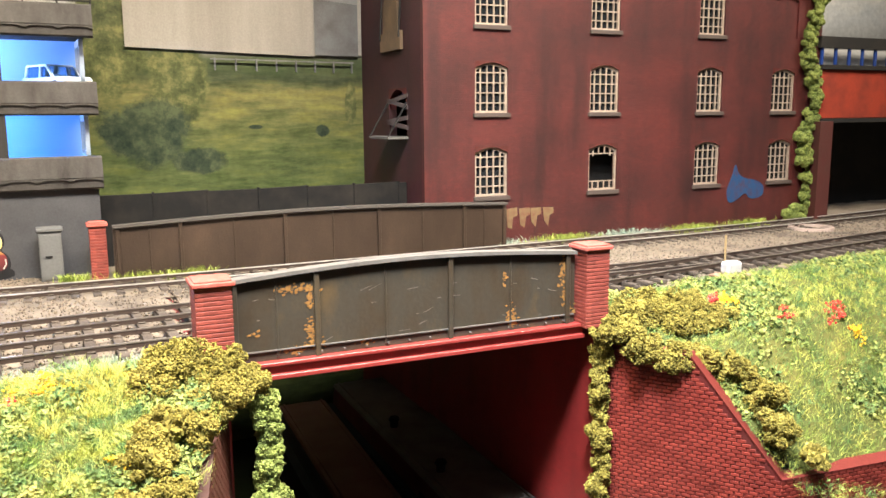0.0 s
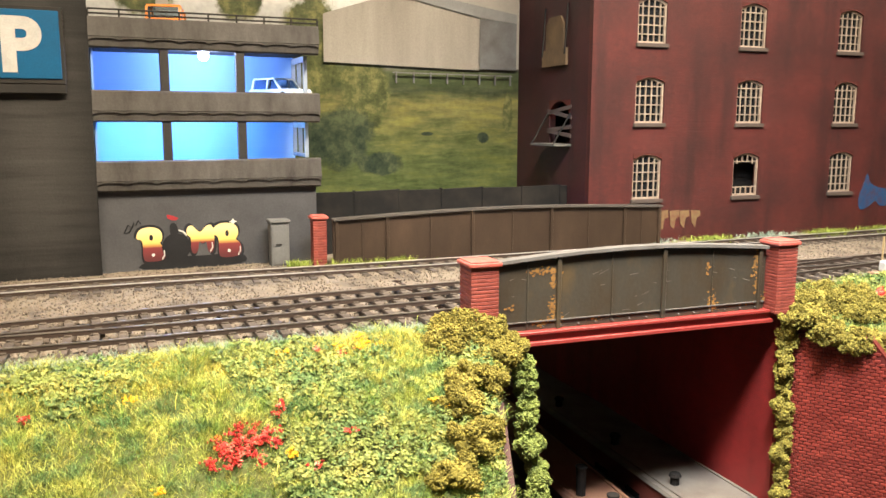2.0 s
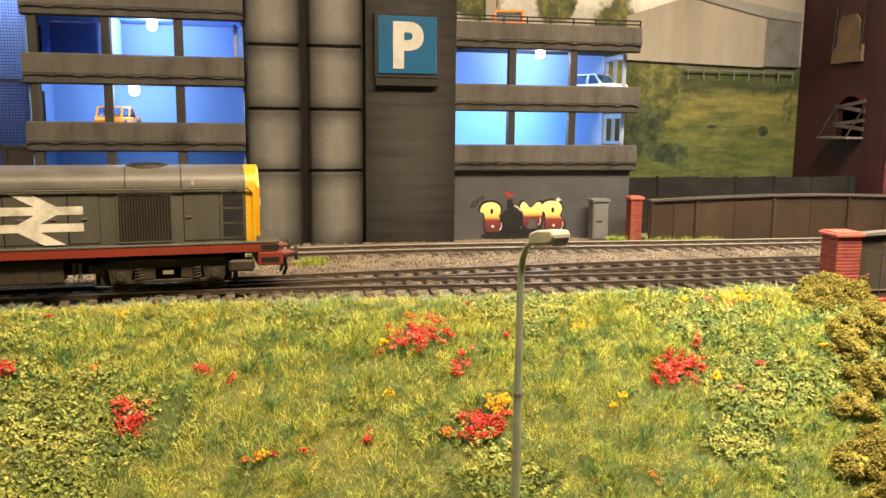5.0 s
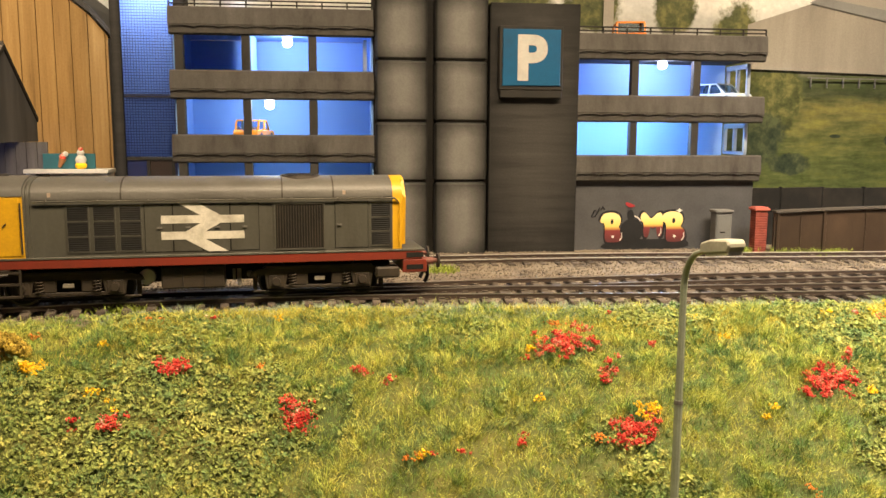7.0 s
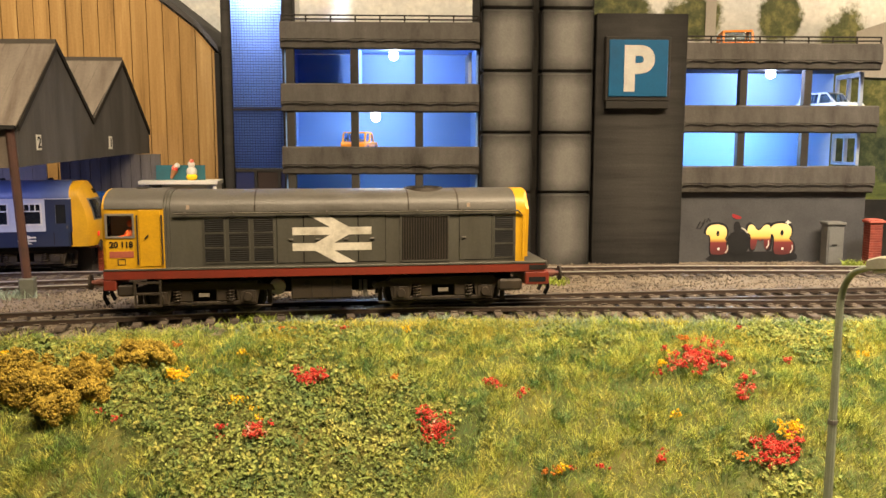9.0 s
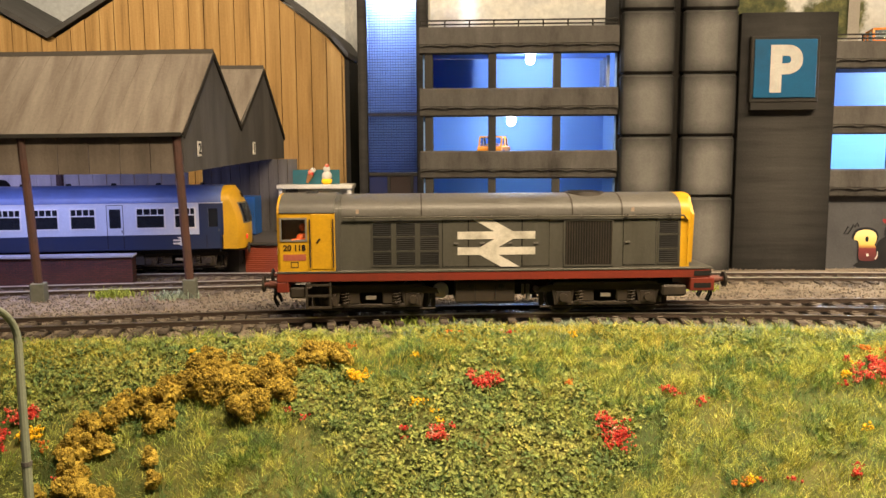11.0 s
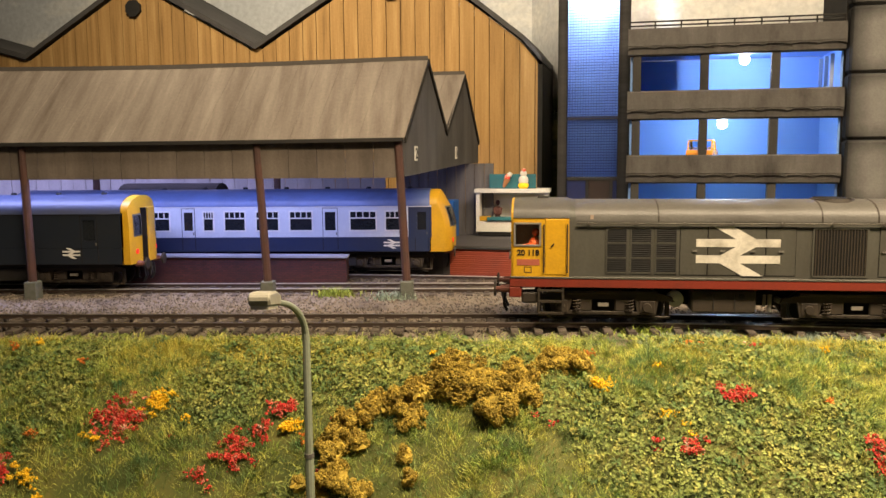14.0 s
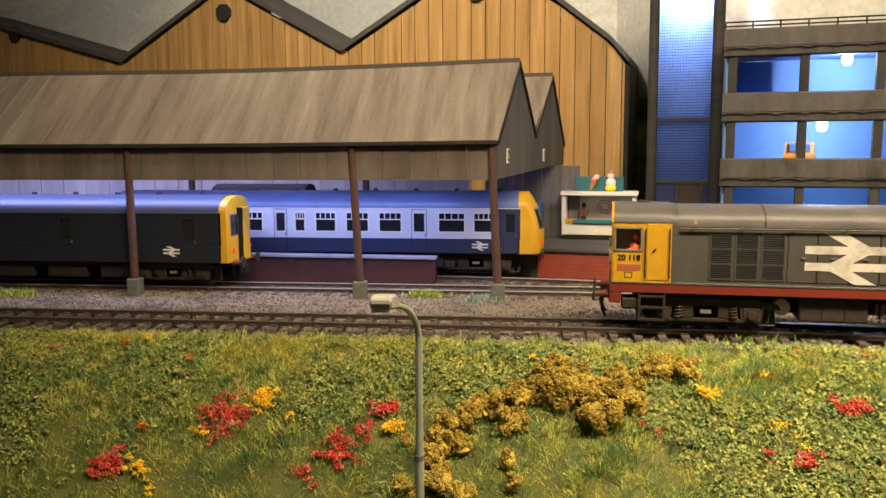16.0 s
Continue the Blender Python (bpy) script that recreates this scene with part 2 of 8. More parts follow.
def foliage(name, stops, patch=0.03, rough=0.75, island=0.35, fleck=None):
    """Leaves and fibres: broad colour patches, and each blade its own shade."""
    m, t, b = nodes(name)
    v = coords(t)
    p = noise_tex(t, v, patch, 4, 0.65)
    c = ramp(t, p, stops)
    if fleck:
        q = noise_tex(t, coords(t, scale=(1400, 900, 1000)), patch * 3.2, 3, 0.7)
        c = mix(t, ramp(t, q, [(0.50, (0, 0, 0)), (0.62, (0.85, 0.85, 0.85))]), c, fleck[0])
        q = noise_tex(t, coords(t, scale=(800, 1300, 1000)), patch * 2.3, 3, 0.7)
        c = mix(t, ramp(t, q, [(0.49, (0, 0, 0)), (0.60, (0.8, 0.8, 0.8))]), c, fleck[1])
    ge = t.nodes.new("ShaderNodeNewGeometry")
    mr = t.nodes.new("ShaderNodeMapRange")
    mr.inputs["To Min"].default_value, mr.inputs["To Max"].default_value = 1 - island, 1 + island
    t.links.new(ge.outputs["Random Per Island"], mr.inputs[0])
    hs = t.nodes.new("ShaderNodeHueSaturation")
    t.links.new(mr.outputs[0], hs.inputs["Value"])
    t.links.new(c, hs.inputs["Color"])
    t.links.new(hs.outputs[0], b.inputs["Base Color"])
    b.inputs["Roughness"].default_value = rough
    b.inputs["Specular IOR Level"].default_value = 0.25
    MATS[name] = m
    return m


CONCRETE = streaky("weathered_concrete", [(0.25, (0.02184, 0.01932, 0.01596)), (0.42, (0.05712, 0.05208, 0.0462)), (0.6, (0.07728, 0.0714, 0.06468)), (0.8, (0.1176, 0.1092, 0.09828))], 0.75, 0.07, 0.02)
CONCRETE_PANEL = streaky("rimmed_concrete_panel", [(0.25, (0.1097, 0.1053, 0.0974)), (0.75, (0.1624, 0.1562, 0.1448))], 0.8, 0.05, 0.03, edge=0.88)
CONCRETE_DARK = streaky("sooty_concrete", [(0.25, (0.0196, 0.0177, 0.0157)), (0.75, (0.0549, 0.051, 0.045))], 0.8, 0.04, 0.015)
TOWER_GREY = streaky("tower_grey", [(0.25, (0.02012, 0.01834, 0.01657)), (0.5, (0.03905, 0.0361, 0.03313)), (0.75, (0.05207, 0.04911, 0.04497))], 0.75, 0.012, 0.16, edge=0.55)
GREY_WALL = streaky("grey_render_wall", [(0.3, (0.0493, 0.0493, 0.0519)), (0.7, (0.0836, 0.0836, 0.0859))], 0.7, 0.02, 0.02)
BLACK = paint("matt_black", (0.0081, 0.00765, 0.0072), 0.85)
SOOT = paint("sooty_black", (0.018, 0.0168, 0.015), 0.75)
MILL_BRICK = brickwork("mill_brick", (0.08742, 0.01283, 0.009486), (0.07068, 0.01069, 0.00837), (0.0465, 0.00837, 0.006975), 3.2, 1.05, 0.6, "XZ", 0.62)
# Darker, bluer copy of the mill brick: the side's shade is in its colour.
MILL_SIDE = brickwork("mill_shaded_side_brick", (0.0476, 0.00697, 0.00833), (0.03995, 0.00612, 0.00748), (0.02805, 0.00493, 0.00544), 3.2, 1.05, 0.65, "YZ", 0.6)
RED_BRICK = paint("red_brick", (0.245, 0.058, 0.040), 0.6, dirt=(0.128, 0.0255, 0.0213), grime=0.5, size=0.15, vary=0.22, bumpy=0.4)
DARK_BRICK = brickwork("platform_brick", (0.085, 0.018, 0.012), (0.055, 0.013, 0.009), (0.022, 0.010, 0.009), 3.0, 1.0, 0.7)
ABUT_BRICK = brickwork("abutment_brick", (0.286, 0.0252, 0.023), (0.252, 0.023, 0.0207), (0.138, 0.0138, 0.0115), 2.9, 0.95, 0.5, "YZ", 0.3)
STRAW = foliage("straw_fibre", [(0.3, (0.44, 0.396, 0.055)), (0.7, (0.638, 0.528, 0.11))], 0.08, 0.7, 0.3)
BEAM_RED = paint("girder_red", (0.26, 0.034, 0.027), 0.4, dirt=(0.2, 0.02, 0.02), grime=0.4)
PARAPET = streaky("stained_olive_plate", [(0.22, (0.040, 0.024, 0.011)), (0.42, (0.050, 0.038, 0.024)), (0.55, (0.052, 0.045, 0.033)), (0.72, (0.085, 0.060, 0.030))], 0.36, 0.05, 0.022, 0.6, 0.2)
PARAPET_FAR = streaky("brown_plate", [(0.25, (0.022, 0.013, 0.008)), (0.5, (0.036, 0.023, 0.014)), (0.75, (0.058, 0.036, 0.022))], 0.45, 0.04, 0.02)
RUST = paint("flaking_rust", (0.32, 0.17, 0.045), 0.85, dirt=(0.14, 0.07, 0.03), grime=0.8, size=0.5)
STONE_CAP = paint("worn_grey_rail", (0.14, 0.13, 0.115), 0.7, grime=0.5, size=0.1)
CAP_RED = paint("brick_cap", (0.40, 0.085, 0.06), 0.65, dirt=(0.55, 0.35, 0.3), grime=0.25, size=0.2)
RAIL = paint("steel_rail", (0.34, 0.30, 0.26), 0.38, 0.75, dirt=(0.10, 0.075, 0.055), grime=0.6, size=0.06)
RAIL_BRIGHT = paint("polished_rail", (0.75, 0.72, 0.68), 0.42, 0.7, dirt=(0.3, 0.27, 0.23), grime=0.35, size=0.08)
RAIL_SIDE = paint("rusty_rail", (0.045, 0.03, 0.022), 0.7)
SLEEPER = paint("sleeper", (0.070, 0.056, 0.044), 0.85, dirt=(0.14, 0.115, 0.09), grime=0.8, size=0.15, vary=0.25, bumpy=0.6)
BALLAST = streaky("ballast_ground", [(0.28, (0.05904, 0.05018, 0.04133)), (0.45, (0.1591, 0.1296, 0.0972)), (0.6, (0.2124, 0.1771, 0.1325)), (0.8, (0.1181, 0.0972, 0.07704))], 0.95, 0.05, 0.05, 1.1, 1.0)
STONES = foliage("ballast_stone", [(0.3, (0.07488, 0.06336, 0.05184)), (0.5, (0.1843, 0.1498, 0.1123)), (0.7, (0.1382, 0.1152, 0.09216))], 0.05, 0.95, 0.45)
TURF = foliage("turf_mat", [(0.30, (0.04219, 0.0675, 0.01406)), (0.5, (0.09844, 0.1125, 0.02531)), (0.7, (0.1827, 0.1617, 0.03796))], 0.05)
GRASS = foliage("static_grass", [(0.34, (0.0638, 0.143, 0.033)), (0.44, (0.2365, 0.33, 0.0605)), (0.53, (0.451, 0.4675, 0.099)), (0.61, (0.3135, 0.3905, 0.0748)), (0.72, (0.077, 0.165, 0.0495))], 0.055, 0.7, 0.62, ((0.572, 0.5225, 0.1155), (0.0825, 0.187, 0.077)))
LEAF = foliage("leaf_scatter", [(0.33, (0.1196, 0.1664, 0.03952)), (0.55, (0.2132, 0.2548, 0.0624)), (0.75, (0.3276, 0.338, 0.0884))], 0.06, 0.65, 0.42, ((0.3848, 0.3588, 0.0884), (0.0884, 0.156, 0.052)))
HEDGE = foliage("olive_foam", [(0.3, (0.1292, 0.1102, 0.01824)), (0.55, (0.2356, 0.1991, 0.03648)), (0.8, (0.3192, 0.2736, 0.0608))], 0.25, 0.85, 0.45)
GORSE = foliage("ochre_foam", [(0.3, (0.18, 0.125, 0.018)), (0.55, (0.36, 0.26, 0.040)), (0.8, (0.52, 0.39, 0.072))], 0.25, 0.85, 0.5)
IVY = foliage("ivy_leaf", [(0.3, (0.101, 0.132, 0.0284)), (0.6, (0.193, 0.229, 0.0507)), (0.8, (0.294, 0.304, 0.0866))], 0.12, 0.7, 0.35)
LIME = foliage("lime_tuft", [(0.3, (0.16, 0.24, 0.03)), (0.7, (0.34, 0.38, 0.07))], 0.2, 0.75, 0.3)
TEAL_TUFT = foliage("dusty_teal_fibre", [(0.3, (0.17, 0.24, 0.19)), (0.7, (0.33, 0.38, 0.29))], 0.1, 0.8, 0.25)
RED_FLOWER = foliage("red_petal", [(0.36, (0.40, 0.020, 0.018)), (0.52, (0.60, 0.060, 0.040)), (0.62, (0.55, 0.20, 0.13)), (0.70, (0.62, 0.50, 0.38))], 0.35, 0.7, 0.4)
YELLOW_FLOWER = foliage("yellow_petal", [(0.3, (0.75, 0.42, 0.006)), (0.7, (0.86, 0.58, 0.03))], 0.4, 0.7, 0.2)
YELLOW = paint("cab_yellow", (0.561, 0.306, 0.0102), 0.45, dirt=(0.17, 0.0935, 0.017), grime=0.35, size=0.09)
LOCO_GREY = streaky("loco_grey", [(0.25, (0.036, 0.032, 0.024)), (0.45, (0.058, 0.055, 0.044)), (0.62, (0.067, 0.065, 0.053)), (0.85, (0.092, 0.086, 0.070))], 0.46, 0.10, 0.018, 0.8, 0.18)
LOCO_ROOF = streaky("loco_roof_grey", [(0.3, (0.0431, 0.0381, 0.0304)), (0.55, (0.0811, 0.0761, 0.0659)), (0.8, (0.112, 0.101, 0.0866))], 0.5, 0.03, 0.05)
LOCO_RED = paint("solebar_red", (0.175, 0.0250, 0.0135), 0.55, dirt=(0.0576, 0.023, 0.0144), grime=0.5, size=0.05)
UNDER = paint("underframe_brown", (0.030, 0.024, 0.018), 0.6, dirt=(0.052, 0.038, 0.025), grime=0.6, size=0.12)
WHITE = paint("off_white", (0.634, 0.616, 0.563), 0.5, dirt=(0.352, 0.317, 0.264), grime=0.3)
TYRE = paint("wheel_steel", (0.063, 0.059, 0.0545), 0.3, 0.8)
PANE = glass("clear_pane")
DARK_PANE = paint("dark_pane", (0.012, 0.014, 0.016), 0.08, grime=0.1)

# ---- ground and backdrop ----
def lerp_line(pts):
    xs, ys = [p[0] for p in pts], [p[1] for p in pts]
    return lambda x: float(np.interp(x, xs, ys))


# centre lines of the tracks, in plan (millimetres)
MAIN = [(-950, 342.5), (-270, 342.5), (-190, 340), (-130, 336.5), (-80, 331.5), (-30, 326), (30, 318), (100, 307), (170, 292), (240, 273), (300, 252), (350, 237), (420, 227), (520, 216), (700, 190), (1000, 140)]
NEAR = [(-262, 342.5), (-220, 340.3), (-180, 335.2), (-145, 329.5), (-100, 319.6), (-60, 308), (-30, 299.5), (0, 292.5), (40, 285), (80, 276), (140, 264), (200, 252), (260, 244), (320, 239), (360, 235)]
FAR = [(-950, 433), (-300, 434), (-180, 432), (-100, 423), (-16, 411), (60, 393), (140, 373), (300, 338), (465, 303), (600, 280), (760, 262), (1000, 240)]
BAY = [(-950, 485), (-420, 485), (-330, 479), (-270, 468), (-210, 446), (-170, 431)]
edge_left = lerp_line([(-950, 328), (-230, 328), (-180, 322), (-100, 303), (-30, 284), (40, 268), (110, 254)])
edge_right = lerp_line([(230, 236), (290, 228), (350, 222), (420, 212), (520, 200), (700, 174), (1000, 124)])


def ground_z(x, y):
    """Height of the ground: flat track bed, falling away in front of the tracks."""
    e = edge_left(x) if x < 170 else edge_right(x)
    s = e - y
    if s <= 0:
        return -4.3
    steep = 1.0 + 0.7 * min(1, max(0, (-300 - x) / 90))
    k, m = (66, 0.72) if x < 170 else (48, 1.1)
    f = s * s / 182 if s < k else k * k / 182 + (s - k) * m
    return -4.3 - f * steep


def sheet(name, x0, x1, y0, y1, step, mat, label, inside=lambda x, y: True, rough=0.7):
    nx, ny = int((x1 - x0) / step) + 1, int((y1 - y0) / step) + 1
    vs, fs = [], []
    for j in range(ny):
        for i in range(nx):
            x, y = x0 + (x1 - x0) * i / (nx - 1), y0 + (y1 - y0) * j / (ny - 1)
            vs.append((x, y, ground_z(x, y) + rough * noise.noise(Vector((x * 0.16, y * 0.16, 0))) + 0.5 * rough * noise.noise(Vector((x * 0.6, y * 0.6, 5)))))
    for j in range(ny - 1):
        for i in range(nx - 1):
            cx, cy = x0 + (x1 - x0) * (i + 0.5) / (nx - 1), y0 + (y1 - y0) * (j + 0.5) / (ny - 1)
            if inside(cx, cy):
                a = j * nx + i
                fs.append((a, a + 1, a + nx + 1, a + nx))
    ob = raw(name, vs, fs, mat, None, True)
    return tagged(ob, label, "ground", "", "structure")


def wing_left(y):
    """x of the canal edge on the near bank in front of the bridge."""
    return 98 - (232 - y) * 0.61 if y < 232 else 98


def wing_right(y):
    return 243 + (207 - y) * 0.46 if y < 207 else 243


sheet("ground", -950, 150, 240, 800, 5, BALLAST, "sandy ballast ground of the railway yard", lambda x, y: y > edge_left(x) - 13 and x < 98 + max(0, y - 252) * 0.27)
sheet("ground", 243, 1000, 110, 800, 5, BALLAST, "sandy ballast ground beside the mill", lambda x, y: y > edge_right(x) - 6)
sheet("embankment", -950, 98, 120, 330, 4, TURF, "grassy embankment falling away in front of the tracks", lambda x, y: y < edge_left(x) - 5 and x < wing_left(y) - 7 and y > 133 + (44 - x) * 0.041)
sheet("embankment", 243, 1000, 60, 240, 4, TURF, "grassy embankment beside the canal bridge", lambda x, y: y < edge_right(x) + 2 and x > wing_right(y) + 6 and y > 146 - (x - 270) * 0.35)

bm = bm_new()
box(bm, -1500, 1500, -700, 1200, -190, -180)
solid("road", bm, paint("dark_road", (0.05, 0.05, 0.048), 0.9), "dark baseboard floor below the embankments", "floor", "structure")
bm = bm_new()
box(bm, 40, 345, 20, 560, -140, -136)
m, t, b = nodes("canal_water")
b.inputs["Base Color"].default_value, b.inputs["Roughness"].default_value = (0.006, 0.007, 0.006, 1), 0.08
bump(t, b, noise_tex(t, coords(t), 0.08, 2), 0.15, 0.0006)
solid("water", bm, m, "still dark canal water under the bridge", "water", "structure")

# printed back scene: a flat board behind everything
m, t, b = nodes("printed_back_scene")
v = coords(t)
sep = t.nodes.new("ShaderNodeSeparateXYZ")
t.links.new(v, sep.inputs[0])
hz = t.nodes.new("ShaderNodeMapRange")
hz.inputs["From Min"].default_value, hz.inputs["From Max"].default_value = -10, 330
t.links.new(sep.outputs["Z"], hz.inputs[0])
wob = t.nodes.new("ShaderNodeMath")
wob.operation = "MULTIPLY_ADD"
t.links.new(noise_tex(t, v, 0.012, 5), wob.inputs[0])
wob.inputs[1].default_value = 0.05
t.links.new(hz.outputs[0], wob.inputs[2])
sky = ramp(t, wob.outputs[0], [(0.0, (0.05535, 0.09117, 0.0293)), (0.20, (0.08466, 0.1172, 0.03256)), (0.31, (0.1302, 0.1465, 0.04233)), (0.335, (0.04884, 0.06838, 0.02735)), (0.375, (0.07163, 0.08466, 0.04558)), (0.39, (0.1954, 0.1856, 0.1628)), (0.44, (0.2996, 0.293, 0.2735)), (0.52, (0.56, 0.57, 0.56)), (1.0, (0.60, 0.66, 0.70))])
cl = ramp(t, noise_tex(t, coords(t, scale=(9, 9, 18)), 1.0, 6, 0.6), [(0.48, (0, 0, 0)), (0.62, (0.75, 0.75, 0.75))])
hi = ramp(t, hz.outputs[0], [(0.45, (0, 0, 0)), (0.52, (1, 1, 1))])
sky = mix(t, mix(t, 1.0, cl, hi, "MULTIPLY"), sky, (0.88, 0.84, 0.74))
spk = mix(t, 1.0, ramp(t, noise_tex(t, v, 0.25, 4), [(0.3, (0.85, 0.85, 0.85)), (0.7, (1.1, 1.1, 1.1))]), mix(t, ramp(t, hz.outputs[0], [(0.33, (0, 0, 0)), (0.40, (1, 1, 1))]), ramp(t, noise_tex(t, coords(t, scale=(22, 22, 160)), 1.0, 5, 0.65), [(0.34, (0.70, 0.74, 0.72)), (0.62, (1.15, 1.12, 1.0))]), (1.0, 1.0, 1.0)), "MULTIPLY")
print_col = mix(t, 1.0, sky, spk, "MULTIPLY")
# streaky grass in the printed field
field = ramp(t, hz.outputs[0], [(0.31, (1, 1, 1)), (0.33, (0, 0, 0))])
tone = ramp(t, noise_tex(t, coords(t, scale=(35, 35, 150)), 1.0, 6, 0.65), [(0.36, (0.64, 0.62, 0.85)), (0.5, (1.05, 0.90, 1.30)), (0.66, (1.38, 1.12, 1.25))])
print_col = mix(t, field, print_col, mix(t, 1.0, print_col, tone, "MULTIPLY"))
leaf_a, leaf_b = noise_tex(t, v, 0.06, 7, 0.70), noise_tex(t, v, 0.11, 6, 0.70)
for cx, cz, rx_, rz_, pale in ((4, 158, 24, 17, 1), (54, 152, 20, 17, 1), (106, 152, 14, 17, 1), (150, 120, 20, 38, 1), (186, 97, 17, 30, 1), (166, 64, 25, 20, 0), (196, 46, 17, 7.5, 0), (277, 63, 4.6, 4, 0), (298, 80, 4.5, 14, 1), (232, 66, 5, 1.4, 0)):
    sq = []
    for axis_, mid, half in (("X", cx, rx_), ("Z", cz, rz_)):
        k = t.nodes.new("ShaderNodeMapRange")
        k.clamp = False
        k.inputs["From Min"].default_value, k.inputs["From Max"].default_value = mid, mid + half
        t.links.new(sep.outputs[axis_], k.inputs[0])
        p2 = t.nodes.new("ShaderNodeMath")
        p2.operation = "MULTIPLY"
        t.links.new(k.outputs[0], p2.inputs[0])
        t.links.new(k.outputs[0], p2.inputs[1])
        sq.append(p2.outputs[0])
    add = t.nodes.new("ShaderNodeMath")
    add.operation = "ADD"
    t.links.new(sq[0], add.inputs[0])
    t.links.new(sq[1], add.inputs[1])
    rag = t.nodes.new("ShaderNodeMath")
    rag.operation = "MULTIPLY_ADD"
    t.links.new(leaf_a, rag.inputs[0])
    rag.inputs[1].default_value = -2.6
    t.links.new(add.outputs[0], rag.inputs[2])
    cover = t.nodes.new("ShaderNodeMapRange")
    cover.inputs["From Min"].default_value, cover.inputs["From Max"].default_value = -0.10, -0.55
    cover.inputs["To Max"].default_value = 0.97
    t.links.new(rag.outputs[0], cover.inputs[0])
    leafage = ramp(t, leaf_b, [(0.34, (0.036, 0.044, 0.020)), (0.5, (0.078, 0.086, 0.034)), (0.66, (0.17, 0.165, 0.062))] if pale else [(0.34, (0.018, 0.026, 0.020)), (0.5, (0.036, 0.048, 0.030)), (0.66, (0.075, 0.088, 0.045))])
    print_col = mix(t, cover.outputs[0], print_col, leafage)
t.links.new(print_col, b.inputs["Base Color"])
b.inputs["Roughness"].default_value = 0.13
BACK = m
vs, fs = [], []
way = [(-1500, 900), (-900, 850), (-480, 780), (-262, 715), (-225, 620), (130, 490), (300, 474), (560, 450), (800, 390), (1300, 240)]
for x, y in way:
    vs += [(x, y, -190), (x, y, 420), (x + 1, y + 6, 420), (x + 1, y + 6, -190)]
for i in range(len(way) - 1):
    a = i * 4
    fs += [(a, a + 4, a + 5, a + 1), (a + 1, a + 5, a + 6, a + 2), (a + 2, a + 6, a + 7, a + 3)]
tagged(raw("backdrop", vs, fs, BACK), "printed back scene board of fields, trees and cloudy sky", "backdrop", "", "structure")


def back_at(x):
    return float(np.interp(x, [p[0] for p in way], [p[1] for p in way]))


def flat_print(name, pts, mat, label, off=2.0):
    """Flat printed shape lying on the back scene board."""
    bm = bm_new()
    vs = [bm.verts.new((x, back_at(x) - off, z)) for x, z in pts]
    bm.faces.new(vs)
    return solid(name, bm, mat, label, "printed picture", "structure")


PR_WALL = streaky("printed_warehouse", [(0.22, (0.13, 0.12, 0.10)), (0.42, (0.2231, 0.2012, 0.17)), (0.7, (0.2972, 0.2761, 0.2387))], 0.7, 0.03, 0.004)
PR_ROOF = paint("printed_roof", (0.1966, 0.1966, 0.1911), 0.7)
PR_DARK = paint("printed_shade", (0.13, 0.13, 0.13), 0.7, grime=0.6)
flat_print("printed_far_works", [(60, 118), (60, 170), (128, 178), (206, 176), (306, 168), (306, 112)], paint("printed_haze", (0.2808, 0.2574, 0.2223), 0.7, dirt=(0.195, 0.1911, 0.1794), grime=0.6, size=0.03), "printed pale far factory blocks on the back scene", 1.4)
flat_print("printed_warehouse", [(156, 112), (156, 142), (206, 158), (272, 146), (272, 110)], PR_WALL, "printed pale warehouse on the back scene")
flat_print("printed_warehouse_door", [(272, 111), (272, 146), (303, 144), (303, 111)], PR_DARK, "printed dark end of the warehouse", 2.6)
flat_print("printed_warehouse_roof", [(202, 158), (210, 162), (303, 150), (303, 144), (272, 146)], PR_ROOF, "printed grey warehouse roof", 3.0)

bm = bm_new()
for i in range(8):
    x = 206 + i * 13
    box(bm, x, x + 0.8, back_at(x) - 4, back_at(x) - 3, 100, 107.5)
prism(bm, [(204, back_at(204) - 3.6), (299, back_at(299) - 3.6), (299, back_at(299) - 2.9), (204, back_at(204) - 2.9)], "z", 106.3, 107.1)
solid("printed_fence", bm, PR_DARK, "printed post and rail fence across the field", "printed picture", "structure")


# ---- tracks ----
def along(pts, step):
    """Even steps along a line: x, y, heading in degrees."""
    out, d = [], 0.0
    seg = [math.dist(a, b) for a, b in zip(pts, pts[1:])]
    total = sum(seg)
    xs = np.concatenate([[0], np.cumsum(seg)])
    px, py = [p[0] for p in pts], [p[1] for p in pts]
    k = np.arange(0, total, step)
    # smoothed plan line
    X, Y = np.interp(k, xs, px), np.interp(k, xs, py)
    w = max(1, int(40 / step))
    ker = np.ones(2 * w + 1) / (2 * w + 1)
    if len(X) > 4 * w:
        Xp, Yp = np.pad(X, w, mode="reflect", reflect_type="odd"), np.pad(Y, w, mode="reflect", reflect_type="odd")
        X, Y = np.convolve(Xp, ker, "valid"), np.convolve(Yp, ker, "valid")
    h = np.degrees(np.arctan2(np.gradient(Y), np.gradient(X)))
    return list(zip(X, Y, h))


rng = random.Random(5)
SLEEPER_MESHES = []
for q in range(3):
    bm = bm_new()
    box(bm, -1.7, 1.7, -16.5, 16.5, -1.6, 0.0, 0.25)
    for yy in (-8.7, 8.7):
        box(bm, -1.2, 1.2, yy - 2.0, yy + 2.0, 0.0, 0.55)
    for vv in bm.verts:
        vv.co += Vector((rng.uniform(-0.12, 0.12), rng.uniform(-0.35, 0.35), rng.uniform(-0.08, 0.08)))
    SLEEPER_MESHES.append(mesh_of(bm, "sleeper", SLEEPER))


